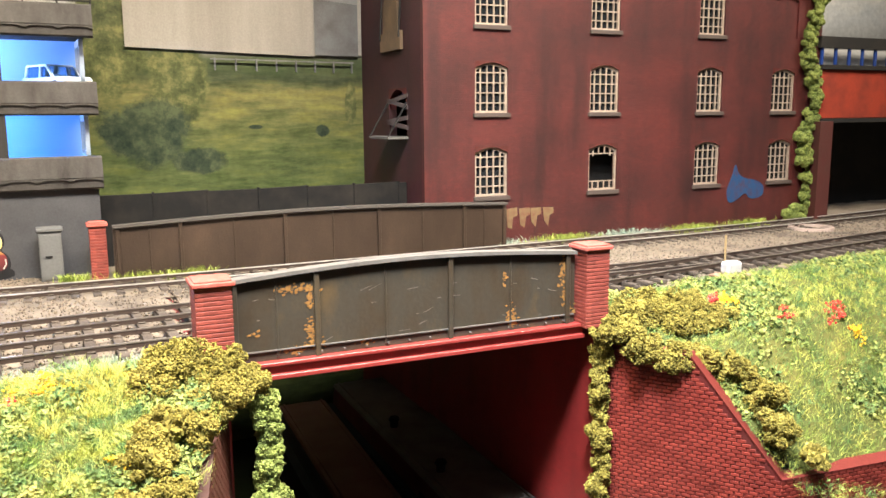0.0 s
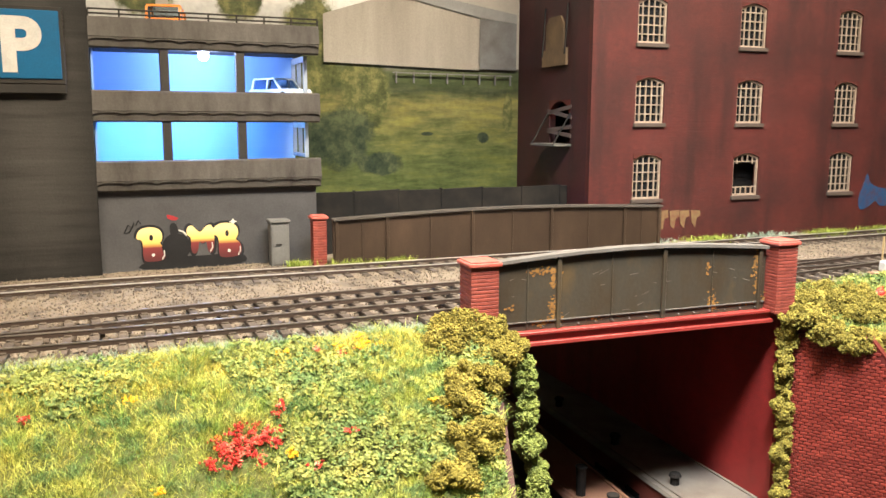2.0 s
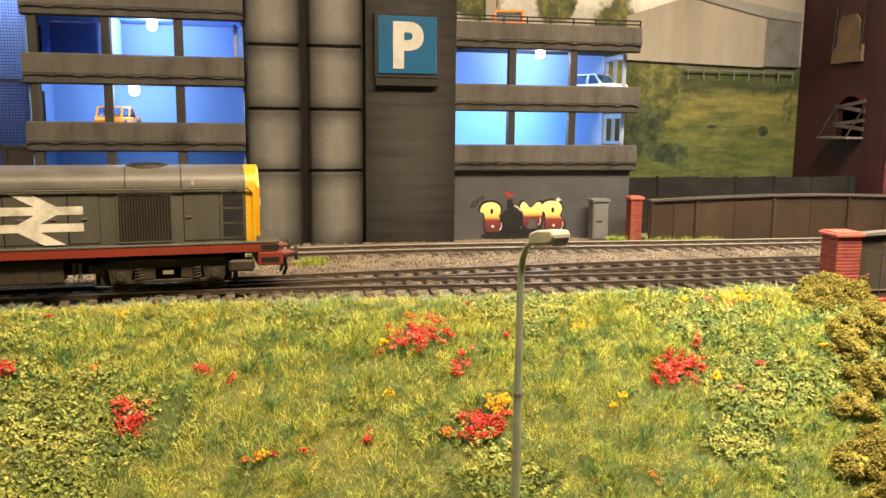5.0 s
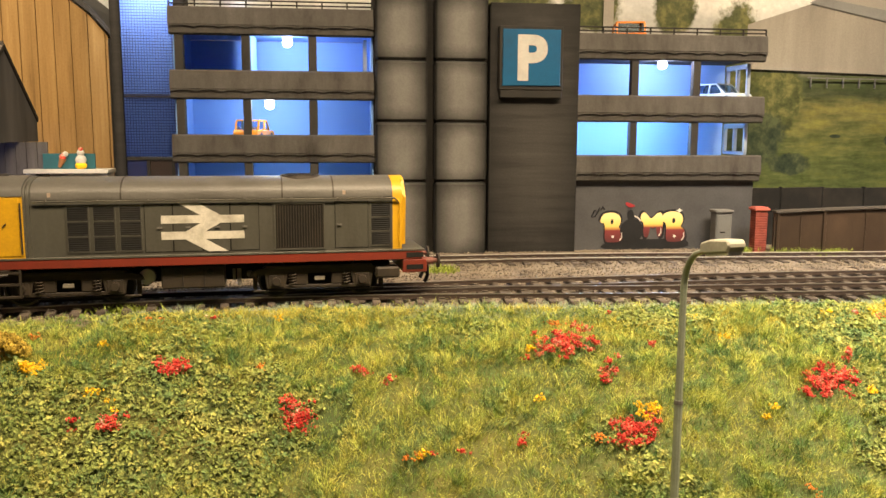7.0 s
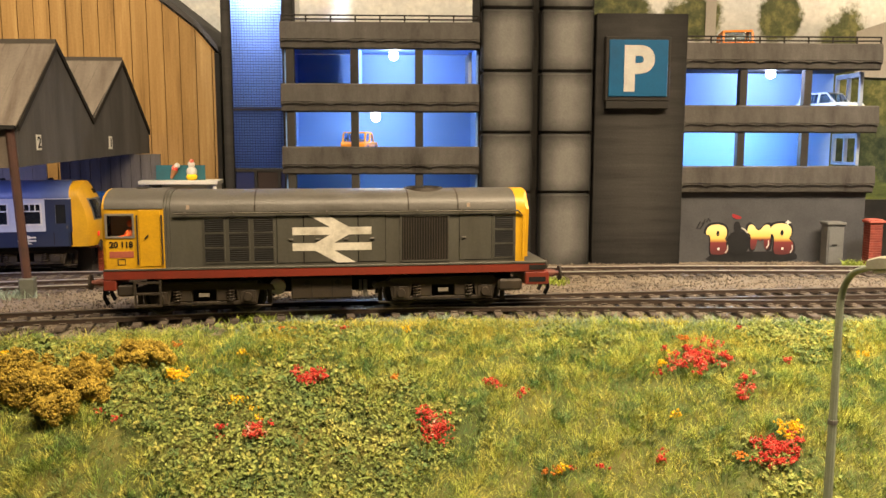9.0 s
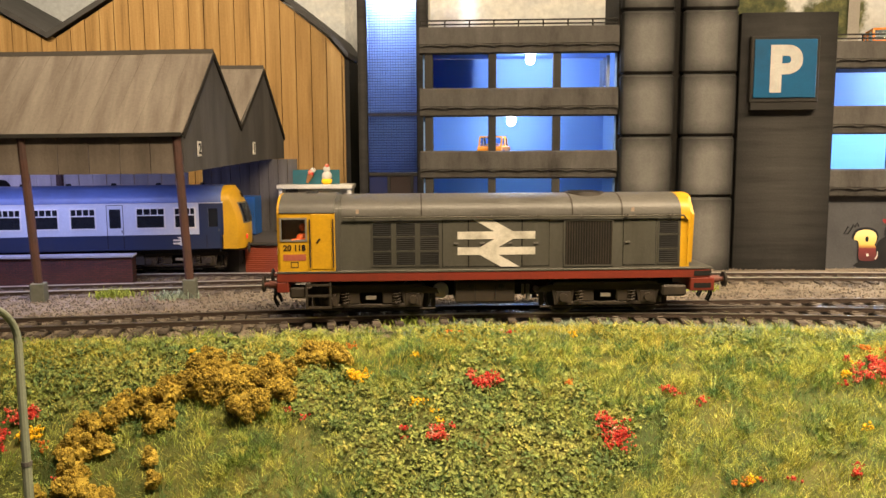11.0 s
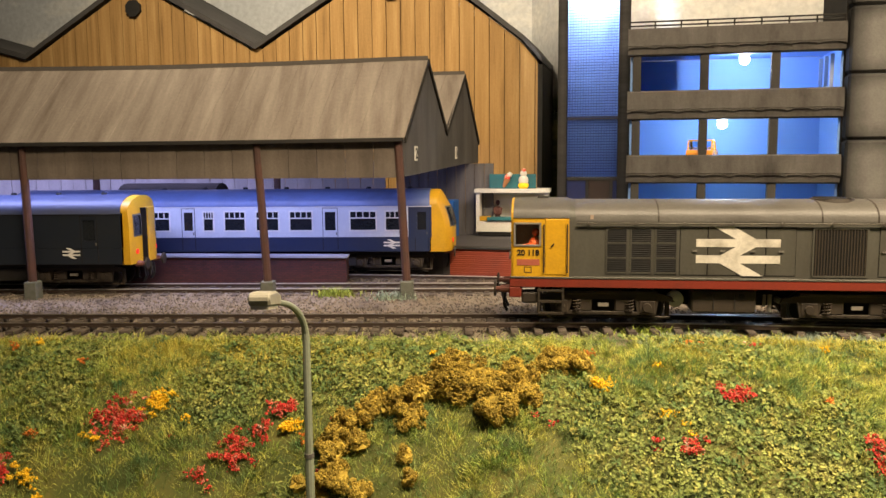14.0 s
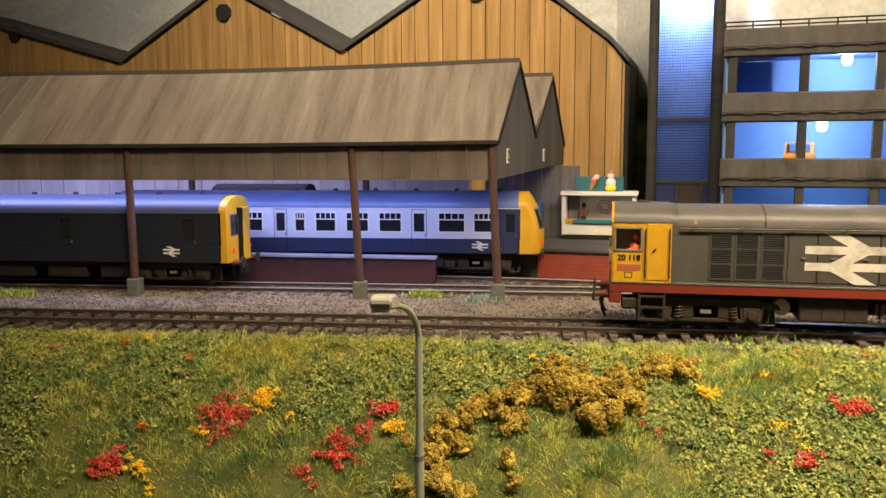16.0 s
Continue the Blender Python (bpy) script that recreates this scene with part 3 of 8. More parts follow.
def track(name, pts, z, label, x0=-760, x1=640, steel=RAIL):
    th = thing(name, 0, 0, z, 0, label, "track", "tracks", "structure")
    line = [p for p in along(pts, 4) if x0 - 200 < p[0] < x1 + 300]
    for side in (-8.7, 8.7):
        for lo, hi, hw, mat, nm in ((-2.0, -0.4, 0.30, RAIL_SIDE, "rail_web"), (-0.4, 0.0, 0.46, steel, "rail_head")):
            vs, fs = [], []
            for i, (x, y, h) in enumerate(line):
                nx, ny = -math.sin(radians(h)), math.cos(radians(h))
                for o, zz in ((side - hw, lo), (side - hw, hi), (side + hw, hi), (side + hw, lo)):
                    vs.append((x + nx * o, y + ny * o, zz))
                if i:
                    a = 4 * (i - 1)
                    fs += [(a + j, a + 4 + j, a + 4 + (j + 1) % 4, a + (j + 1) % 4) for j in range(4)]
            raw(nm, vs, fs, mat, th)
    for k, (x, y, h) in enumerate(p for p in along(pts, 9.2) if x0 < p[0] < x1):
        piece("sleeper", SLEEPER_MESHES[k % 3], th, x + rng.uniform(-0.3, 0.3), y + rng.uniform(-0.3, 0.3), -2.0, 0, 0, h + rng.uniform(-1, 1))
    return th


track("track", MAIN, 0, "main running track of steel rails on weathered wooden sleepers", -720, 640)
track("track", NEAR, 0, "diverging loop track with timber sleepers beside the bridge parapet", -176, 320)
track("track", FAR, -1.5, "far track of polished rails on dark sleepers", -720, 660, RAIL_BRIGHT)
track("track", BAY, -1.5, "platform track under the canopy joining the far track", -700, -200, RAIL_BRIGHT)

# loose stones over the track bed
def scatter_stones(name, n, x0, x1, band, size, seed, label):
    r = np.random.RandomState(seed)
    base = np.array([(1, 0, 0), (-1, 0, 0), (0, 1, 0), (0, -1, 0), (0, 0, 1), (0, 0, -1)], float)
    tri = np.array([(0, 2, 4), (2, 1, 4), (1, 3, 4), (3, 0, 4), (2, 0, 5), (1, 2, 5), (3, 1, 5), (0, 3, 5)])
    V, Fc = [], []
    k = 0
    for i in range(n):
        x = r.uniform(x0, x1)
        lo, hi = band(x)
        y = r.uniform(lo, hi)
        s = 0.72 * size * r.uniform(0.5, 1.3)
        V.append(base * (s * r.uniform(0.6, 1.2, (6, 1))) + (x, y, ground_z(x, y) + 0.1 + 0.4 * r.rand()))
        Fc.append(tri + k)
        k += 6
    return tagged(raw(name, np.concatenate(V), np.concatenate(Fc), STONES), label, "ballast", "", "stuff")


scatter_stones("ballast", 42000, -700, 95, lambda x: (edge_left(x) - 4, 470), 0.75, 3, "loose sandy ballast stones between the tracks")
scatter_stones("ballast", 11000, 245, 640, lambda x: (edge_right(x) - 4, edge_right(x) + 110), 0.8, 4, "loose sandy ballast stones beside the mill")

# ---- bridge over the canal ----
BR = -14.3                       # heading of the parapet
bridge = thing("canal_bridge", 106.1, 244.7, 0, BR, "plate girder canal bridge with rusty olive parapet and red beam", "bridge")
L = 131.0


def arch(u):
    """Top of the parapet, gently arched."""
    return 19.5 + 3.2 * math.sin(math.pi * min(1, max(0, u / L)))


def parapet(parent, length, plate_mat, base, ribs, top, depth, beam):
    n = 24
    us = [length * i / n for i in range(n + 1)]
    bm = bm_new()
    prism(bm, [(0, base), (length, base)] + [(u, top(u)) for u in us[::-1]], "y", 0, depth)
    part("plate", bm, plate_mat, parent, "weathered steel web plate")
    bm = bm_new()
    prism(bm, [(u, top(u)) for u in us] + [(u, top(u) + 1.3) for u in us[::-1]], "y", -1.9, depth + 1.9)
    part("top_rail", bm, STONE_CAP if beam else paint("far_cap", (0.075, 0.066, 0.057), 0.7), parent, "worn grey capping rail")
    for u in ribs:
        bm = bm_new()
        box(bm, u - 0.9, u + 0.9, -1.3, 0.0, base, top(u), 0.15)
        part("stiffener", bm, plate_mat, parent)
    for i in range(len(ribs) - 1):
        u = (ribs[i] + ribs[i + 1]) / 2
        bm = bm_new()
        box(bm, u - 0.35, u + 0.35, -0.45, 0.0, base + 1, top(u), 0.1)
        part("seam_strip", bm, plate_mat, parent)


parapet(bridge, L, PARAPET, -7.5, (1.5, 28.7, 78, 127.5), arch, 1.5, True)
# rust blooms: thin flakes of lifted paint, thickest along the stiffeners
for u, z, n, wu, wz in ((20.5, 16, 60, 2.6, 0.8), (26.2, 13, 60, 0.5, 2.4), (26.4, 1, 70, 0.7, 2.4), (21.5, -4.6, 60, 3.0, 0.8), (30.5, -3, 14, 0.8, 1.0), (102.6, -2.4, 80, 0.9, 2.0), (104, -4.6, 30, 1.4, 0.8), (125.6, 13, 60, 0.9, 2.6), (125.8, 3, 24, 0.6, 2.4), (100.4, 13, 18, 0.5, 1.6), (130, -2, 18, 0.8, 1.2), (46, -5, 16, 3.0, 0.5), (8, 2, 8, 1.4, 0.5), (122, -4.6, 20, 2.4, 0.6)):
    bm = bm_new()
    for i in range(n):
        cx, cz = u + rng.gauss(0, wu), z + rng.gauss(0, wz)
        s = rng.uniform(0.12, 0.55) * rng.uniform(0.6, 1.3)
        y0 = -0.12 - rng.random() * 0.1
        vs = [bm.verts.new((cx + 1.5 * s * rng.uniform(0.5, 1.3) * math.cos(q * 1.05), y0, cz + s * rng.uniform(0.4, 1.3) * math.sin(q * 1.05))) for q in range(6)]
        bm.faces.new(vs)
    part("rust_patch", bm, RUST, bridge, "orange flaking rust")
# pale scratches in the paint
bm = bm_new()
for i in range(26):
    cx, cz, ln = rng.uniform(4, L - 4), rng.uniform(-5, 14), rng.uniform(0.8, 4.5)
    dz = rng.uniform(-0.3, 0.5) * ln
    vs = [bm.verts.new(p) for p in ((cx, -0.13, cz), (cx + ln, -0.13, cz + dz), (cx + ln, -0.13, cz + dz + 0.12), (cx, -0.13, cz + 0.2))]
    bm.faces.new(vs)
tagged(part("scratched_paint", bm, paint("scratch_grey", (0.22, 0.20, 0.17), 0.7), bridge, "pale scratches in the paint"), kind="stuff")
bm = bm_new()
box(bm, 0.5, L - 0.5, -0.7, -0.2, -4.2, -3.8)
part("rail_bead", bm, STONE_CAP, bridge)
bm = bm_new()
for i in range(14):
    u = 22 + i * 8.0
    rod(bm, (u, -1.1, -6.2), (u, -0.2, -6.2), 0.35, None, 6)
part("rivet_row", bm, STONE_CAP, bridge)
bm = bm_new()
box(bm, -2, L + 3, -3.2, 2, -8.8, -7.5, 0.2)
box(bm, -2, L + 3, -1.6, 0.4, -11.6, -8.8)
box(bm, -2, L + 3, -3.6, 2, -13.2, -11.6, 0.2)
part("beam", bm, BEAM_RED, bridge, "glossy red I-beam")
bm = bm_new()
box(bm, -6, L + 8, 2.4, 185, -9, -4.6)
part("deck", bm, BALLAST, bridge, "ballasted bridge deck")
scatter_stones("ballast", 4200, 98, 243, lambda x: (250 - (x - 98) * 0.28, 372 - (x - 98) * 0.22), 0.75, 8, "loose ballast stones on the bridge deck")

BRICKS = []
for q in range(4):
    bm = bm_new()
    box(bm, -2.7, 2.7, -1.3, 1.3, -0.62, 0.62, 0.16)
    for vv in bm.verts:
        vv.co += Vector((rng.uniform(-0.07, 0.07), rng.uniform(-0.07, 0.07), rng.uniform(-0.05, 0.05)))
    BRICKS.append(mesh_of(bm, "brick", RED_BRICK))


def pillar(x, y, z0, z1, rz, w, label):
    th = thing("brick_pillar", x, y, z0, rz, label, "pillar", "bridge end pillars")
    h = z1 - z0
    bm = bm_new()
    box(bm, -w / 2 + 0.7, w / 2 - 0.7, -w / 2 + 0.7, w / 2 - 0.7, 0, h)
    part("core", bm, paint("dark_mortar", (0.21, 0.040, 0.028), 0.85), th)
    k, z, row = 0, 0.7, 0
    while z < h - 0.3:
        for side in range(4):
            for i in (-1, 0, 1):
                off = i * 5.6 + (1.4 if row % 2 else -1.4)
                off = max(-w / 2 + 2.6, min(w / 2 - 2.6, off))
                a = side * 90
                px, py = off, -w / 2 + 1.2
                X, Y = px * math.cos(radians(a)) - py * math.sin(radians(a)), px * math.sin(radians(a)) + py * math.cos(radians(a))
                piece("brick", BRICKS[k % 4], th, X, Y, z, 0, 0, a + rng.uniform(-0.6, 0.6))
                k += 1
        z += 1.46
        row += 1
    bm = bm_new()
    box(bm, -w / 2 - 1.1, w / 2 + 1.1, -w / 2 - 1.1, w / 2 + 1.1, h, h + 1.5, 0.3)
    box(bm, -w / 2 - 0.2, w / 2 + 0.2, -w / 2 - 0.2, w / 2 + 0.2, h + 1.5, h + 2.1, 0.2)
    part("cap", bm, CAP_RED, th, "chipped brick-red coping")
    return th


pillar(100.3, 245.1, -9, 20.3, BR, 11.2, "red brick pillar at the end of the bridge parapet beside the bushes")
pillar(239.2, 209.8, -9, 21.3, BR, 10.2, "red brick pillar at the far end of the bridge parapet above the ivy")

# abutments and wing walls
bm = bm_new()
prism(bm, [(240, 208), (254, 206), (330, 520), (314, 520)], "z", -150, -9)
solid("wall_abutment", bm, ABUT_BRICK, "dark red brick canal abutment under the bridge", "wall", "structure")
bm = bm_new()
prism(bm, [(104, 243), (95, 246), (150, 520), (164, 520)], "z", -150, -9)
solid("wall_abutment", bm, ABUT_BRICK, "shaded brick canal abutment under the bridge", "wall", "structure")
# Black sheet added behind the canal in place of deep shade.
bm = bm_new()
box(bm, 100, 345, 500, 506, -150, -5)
solid("tunnel_end_shade", bm, SOOT, "added black sheet standing in for the dark depth of the canal tunnel", "wall", "structure")


def wing(name, a, b, top, label, coped=True, thick=7, flip=1, cope=(0.13, 0.022, 0.017), face=None):
    """Splayed brick wing wall from a to b with a falling top; bricks proud of the mortar."""
    a, b = Vector((*a, 0)), Vector((*b, 0))
    d = b - a
    n = d.length
    ang = math.degrees(math.atan2(d.y, d.x))
    th = thing(name, a.x, a.y, 0, ang, label, "wall", "", "structure")
    pts = [(u * n, z) for u, z in top]
    bm = bm_new()
    prism(bm, [(0, -150), (n, -150)] + pts[::-1], "y", 0.25 * flip, thick * flip)
    part("core", bm, paint("red_mortar", (0.105, 0.016, 0.013), 0.6), th)
    V, Fc, k = [], [], 0
    us, zs = [p[0] for p in pts], [p[1] for p in pts]
    z, row = -120.0, 0
    quads = np.array([(0, 1, 2, 3), (4, 5, 1, 0), (5, 6, 2, 1), (6, 7, 3, 2), (7, 4, 0, 3)])
    while z < max(zs) - 1:
        u = -(1.75 if row % 2 else 0.0)
        while u < n:
            u0, u1 = max(0, u + 0.16), min(n, u + 3.3)
            t0 = min(np.interp(u0, us, zs), np.interp(u1, us, zs))
            if u1 - u0 > 0.5 and z + 1.3 < t0:
                o = -0.10 - rng.random() * 0.10
                f = [(u0 + .16, o, z + .16), (u1 - .16, o, z + .16), (u1 - .16, o, z + 1.12), (u0 + .16, o, z + 1.12)]
                bk = [(u0, .3, z), (u1, .3, z), (u1, .3, z + 1.28), (u0, .3, z + 1.28)]
                V += [(p[0], p[1] * flip, p[2]) for p in f + bk]
                Fc.append(quads + k)
                k += 8
            u += 3.5
        z += 1.5
        row += 1
    ob = raw("brick_face", V, np.concatenate(Fc), face or brick_mat, th)
    tagged(ob, "glossy dark red embossed brick courses", "", "", "stuff")
    if not coped:
        return th
    bm = bm_new()
    for (u0, z0), (u1, z1) in zip(pts, pts[1:]):
        prism(bm, [(u0, z0), (u1, z1), (u1, z1 + 0.5), (u0, z0 + 0.5)], "y", -0.25 * flip, (thick + 0.5) * flip)
    part("coping", bm, paint("coping_brick" + str(flip), cope, 0.6, dirt=tuple(1.4 * q for q in cope), grime=0.4, size=0.15), th)
    return th


m, t, b = nodes("glossy_brick")
ge = t.nodes.new("ShaderNodeNewGeometry")
v = coords(t)
c = ramp(t, ge.outputs["Random Per Island"], [(0.0, (0.165, 0.026, 0.018)), (0.5, (0.205, 0.033, 0.022)), (1.0, (0.25, 0.042, 0.028))])
so = ramp(t, noise_tex(t, v, 0.05, 4), [(0.45, (1, 1, 1)), (0.75, (0.55, 0.5, 0.5))])
t.links.new(mix(t, 1.0, c, so, "MULTIPLY"), b.inputs["Base Color"])
b.inputs["Roughness"].default_value = 0.38
bump(t, b, noise_tex(t, v, 1.5, 3), 0.3, 0.0003)
brick_mat = m
BROWN_BRICK = paint("dull_brown_brick", (0.095, 0.034, 0.022), 0.6, dirt=(0.05, 0.02, 0.015), grime=0.5, size=0.05)
wing("wing_wall", (243, 207), (271, 144), [(0, -17), (0.5, -17.5), (1.0, -60)], "splayed glossy red brick wing wall with a sloping top")
wing("retaining_wall", (271, 144), (420, 92), [(0, -60), (1.0, -60)], "low red brick retaining wall at the foot of the bank")
wing("wing_wall", (101, 238), (34, 127), [(0, -14), (0.25, -20), (1.0, -78)], "splayed brown brick wing wall beside the bushes", True, flip=-1, cope=(0.060, 0.024, 0.017), face=BROWN_BRICK)
wing("retaining_wall", (-300, 141), (34, 127), [(0, -78), (1.0, -78)], "low brick retaining wall at the foot of the grassy bank")

# ---- far parapet and the wall behind it ----
far_par = thing("far_parapet", 117, 400, 0, -13, "brown plate girder parapet across the tracks", "parapet")
parapet(far_par, 215, PARAPET_FAR, -6, (2, 31, 83, 135, 187, 213), lambda u: 20.5 + 3.0 * math.sin(math.pi * min(1, u / 215)), 1.5, False)
pillar(112.2, 408, -6, 21.4, -13, 7.2, "slim red brick pillar at the end of the far parapet")
bm = bm_new()
for i in range(9):
    prism(bm, [(i * 28, -6), (i * 28 + 27.2, -6), (i * 28 + 27.2, 32.6 + 0.6 * (i % 2)), (i * 28, 32.6)], "y", 0, 3)
    box(bm, i * 28 + 27.2, i * 28 + 28, -0.8, 3, -6, 33.4)
solid("black_wall", bm, BLACK, "black panelled wall behind the far parapet", "wall", "structure", 122, 440, 0, -13)

# ---- multi-storey car park ----
park = thing("car_park", -223.5, 490.7, 0, -11.2, "grey concrete multi-storey car park with blue-lit decks", "building")
m, t, b = nodes("blue_deck_wall")
b.inputs["Base Color"].default_value = (0.21, 0.38, 0.74, 1)
b.inputs["Roughness"].default_value = 0.7
bump(t, b, noise_tex(t, coords(t), 0.3, 3), 0.1, 0.0003)
BLUE = m


def slab(x0, x1, z0, z1, lip=True, nm="parapet_slab"):
    """Precast parapet: a sloping face, a scalloped lower lip and a shadow groove."""
    bm = bm_new()
    h = z1 - z0
    prism(bm, [(-3.4, z0 + 0.32 * h), (-4.6, z0 + 0.36 * h), (-3.6, z1 - 0.8), (-2.8, z1), (1.6, z1), (1.6, z0), (-1.6, z0), (-2.6, z0 + 0.05 * h)], "x", x0, x1)
    part(nm, bm, CONCRETE, park, "stained ribbed concrete parapet")
    n = max(4, int((x1 - x0) / 13.5))
    w = (x1 - x0) / n
    bm = bm_new()
    low = []
    for i in range(n * 10 + 1):
        q = x0 + w * i / 10
        low.append((q, z0 + (0.24 + 0.065 * min(1, 1.6 * abs(math.sin(math.pi * (q - x0) / w)))) * h))
    prism(bm, low + [(x1, z0 + 0.37 * h), (x0, z0 + 0.37 * h)], "y", -4.25, -2.9)
    part("scalloped_lip", bm, CONCRETE, park)


def deck_room(x0, x1, z0, z1, depth, end_left=True, end_right=True):
    """A lit parking deck: floor, ceiling and blue back wall."""
    bm = bm_new()
    box(bm, x0, x1, depth, depth + 2, z0, z1)
    part("deck_wall", bm, BLUE, park, "pale blue deck wall")
    bm = bm_new()
    box(bm, x0, x1, 1.6, depth, z0 - 2.2, z0 - 0.2)
    part("deck_floor", bm, GREY_WALL, park)
    bm = bm_new()
    box(bm, x0, x1, 1.6, depth, z1 + 0.2, z1 + 2.2)
    part("deck_ceiling", bm, BLUE, park)
    for on, x in ((end_left, x0), (end_right, x1 - 1.2)):
        if on:
            bm = bm_new()
            box(bm, x, x + 1.2, 1.6, depth, z0, z1)
            part("deck_end", bm, BLUE, park)


def post(x0, x1, z0, z1, nm="pier"):
    bm = bm_new()
    box(bm, x0, x1, -1.4, 3.4, z0, z1, 0.2)
    part(nm, bm, CONCRETE_DARK, park)


# left wing
for z0, z1 in ((13.5, 30.2), (49, 65.2), (85, 101.3), (120.8, 136)):
    slab(-0.5, 113.8, z0, z1)
for z0, z1 in ((30.2, 49), (65.2, 85), (101.3, 120.8)):
    deck_room(1, 113.5, z0 - 8, z1 + 2, 48)
    for a in (2.3, 39.2, 76.6):
        post(a, a + 4.6, z0, z1)
bm = bm_new()
box(bm, 0, 113.8, -1.8, 6, -6, 13.5)
part("plinth", bm, CONCRETE, park, "stained concrete base wall")
# Screen added to keep the upper lamp's light off the end bay.
bm = bm_new()
box(bm, 42.5, 44, 3.5, 33, 93.3, 122.8)
part("deck_light_screen", bm, BLUE, park)
for z0, z1 in ((65.2, 85), (101.3, 120.8)):
    bm = bm_new()
    box(bm, 2.3, 2.7, 16, 26, z0 - 2, z1 - 3)
    part("end_opening", bm, BLACK, park, "dark doorway in the end wall")
# right wing, half a storey lower
for z0, z1 in ((38, 54), (73.6, 89.6), (110.3, 125.5)):
    slab(234.5, 351, z0, z1)
for z0, z1 in ((54, 73.6), (89.6, 110.3)):
    deck_room(235, 348, z0 - 8, z1 + 2, 46, True, False)
    for a in (267.8, 306.4):
        post(a, a + 4.4, z0, z1)
bm = bm_new()
box(bm, 234.5, 349, 1.2, 8, -6, 38)
part("plinth", bm, GREY_WALL, park, "flat grey wall with graffiti")
# window frame in the open end
for z0, z1 in ((54, 73.6), (89.6, 110.3)):
    bm = bm_new()
    for y in (8, 22, 36):
        box(bm, 345, 347, y, y + 2, z0, z1)
    box(bm, 345, 347, 8, 38, z0, z0 + 2)
    box(bm, 345, 347, 8, 38, z1 - 3, z1)
    # Pale blue puts the deck lamps' light into the frame colour.
    part("end_window_frame", bm, paint("frame_blue_lit", (0.30, 0.35, 0.42), 0.5), park, "pale framed end window")
bm = bm_new()
for y in (6, 20, 34):
    box(bm, 108, 110, y, y + 1.6, 101.3, 120)
box(bm, 108, 110, 6, 36, 101.3, 103)
part("end_window_frame", bm, MATS["frame_blue_lit"], park)
# roof decks and rails
bm = bm_new()
box(bm, 0, 113.8, 1.6, 60, 130, 133)
part("roof_deck", bm, CONCRETE_DARK, park)
bm = bm_new()
box(bm, 234.5, 349, 1.6, 60, 112, 114.5)
part("roof_deck", bm, CONCRETE_DARK, park)
for x0, x1, z in ((0, 113, 136), (235, 351, 125.5)):
    for zz in (1.6, 3.8):
        bm = bm_new()
        rod(bm, (x0, -1, z + zz), (x1, -1, z + zz), 0.45, None, 6)
        part("roof_rail", bm, SOOT, park)
    n = 8
    for i in range(n + 1):
        x = x0 + (x1 - x0) * i / n
        bm = bm_new()
        rod(bm, (x, -1, z - 0.5), (x, -1, z + 3.8), 0.5, None, 6)
        part("rail_post", bm, SOOT, park)
# stair core: two columns of pillowed panels
zj = [-6, 38.2, 72.9, 108, 143.3, 180]
for x0, x1 in ((114.6, 144.6), (148.8, 179.4)):
    for z0, z1 in zip(zj, zj[1:]):
        bm = bm_new()
        box(bm, x0, x1, -7, 4, z0 + 0.2, z1 - 0.2, 1.4)
        part("core_panel", bm, CONCRETE_PANEL, park, "pale panel with a darkened rim", True)
bm = bm_new()
box(bm, 114, 181, 2, 60, -6, 180)
part("core_wall", bm, SOOT, park)
bm = bm_new()
rod(bm, (126, -7.2, 1), (126, -10.5, 1), 2.6, 2.2, 14)
rod(bm, (126, -9, 1), (119, -9, 3.4), 0.7, 0.7, 8)
part("drain_valve", bm, SOOT, park, "small black valve with a pipe stub")
# sign tower
bm = bm_new()
box(bm, 181.2, 234.6, -4.5, 55, -6, 141.5, 0.4)
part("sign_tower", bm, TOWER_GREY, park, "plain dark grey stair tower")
bm = bm_new()
box(bm, 186.0, 223.8, -8.6, -4.4, 91.5, 128.2, 0.5)
box(bm, 186.8, 223.4, -8.2, -4.4, 87.2, 91.6, 0.3)
part("sign_case", bm, SOOT, park, "black sign box")
bm = bm_new()
box(bm, 187.9, 222.0, -9.3, -8.5, 94.0, 126.2, 0.3)
part("sign_face", bm, paint("sign_blue", (0.004, 0.075, 0.17), 0.5, dirt=(0.01, 0.03, 0.06), grime=0.45), park, "blue parking sign face")
lettering("sign_letter", "P", 34, paint("letter_white", (0.42, 0.41, 0.38), 0.6), park, 204.4, -9.5, 98.4, 90, 0, "CENTER", 1.5)

# blue-white deck lamps
def deck_lamp(x, z, watts, col=(0.42, 0.66, 1.0), y=9, r=2.7):
    w = park.matrix_world @ Vector((x / 1000, y / 1000, z / 1000))
    lamp = thing("deck_lamp", w.x * 1000, w.y * 1000, w.z * 1000, -11.2, "bright blue-white lamp under a parking deck", "lamp", "deck lamps")
    bm = bm_new()
    ball(bm, (0, 0, 0), r, 3)
    o = part("lens", bm, LAMP_GLOW, lamp, "glowing lens")
    o.visible_shadow = False
    bm = bm_new()
    box(bm, -3, 3, -1.2, 1.2, r * 0.6, r * 0.6 + 1.4, 0.2)
    part("fitting", bm, WHITE, lamp)
    bulb("deck_lamp_light", w.x * 1000, w.y * 1000, w.z * 1000 - 0.3, watts, col, 1.9)


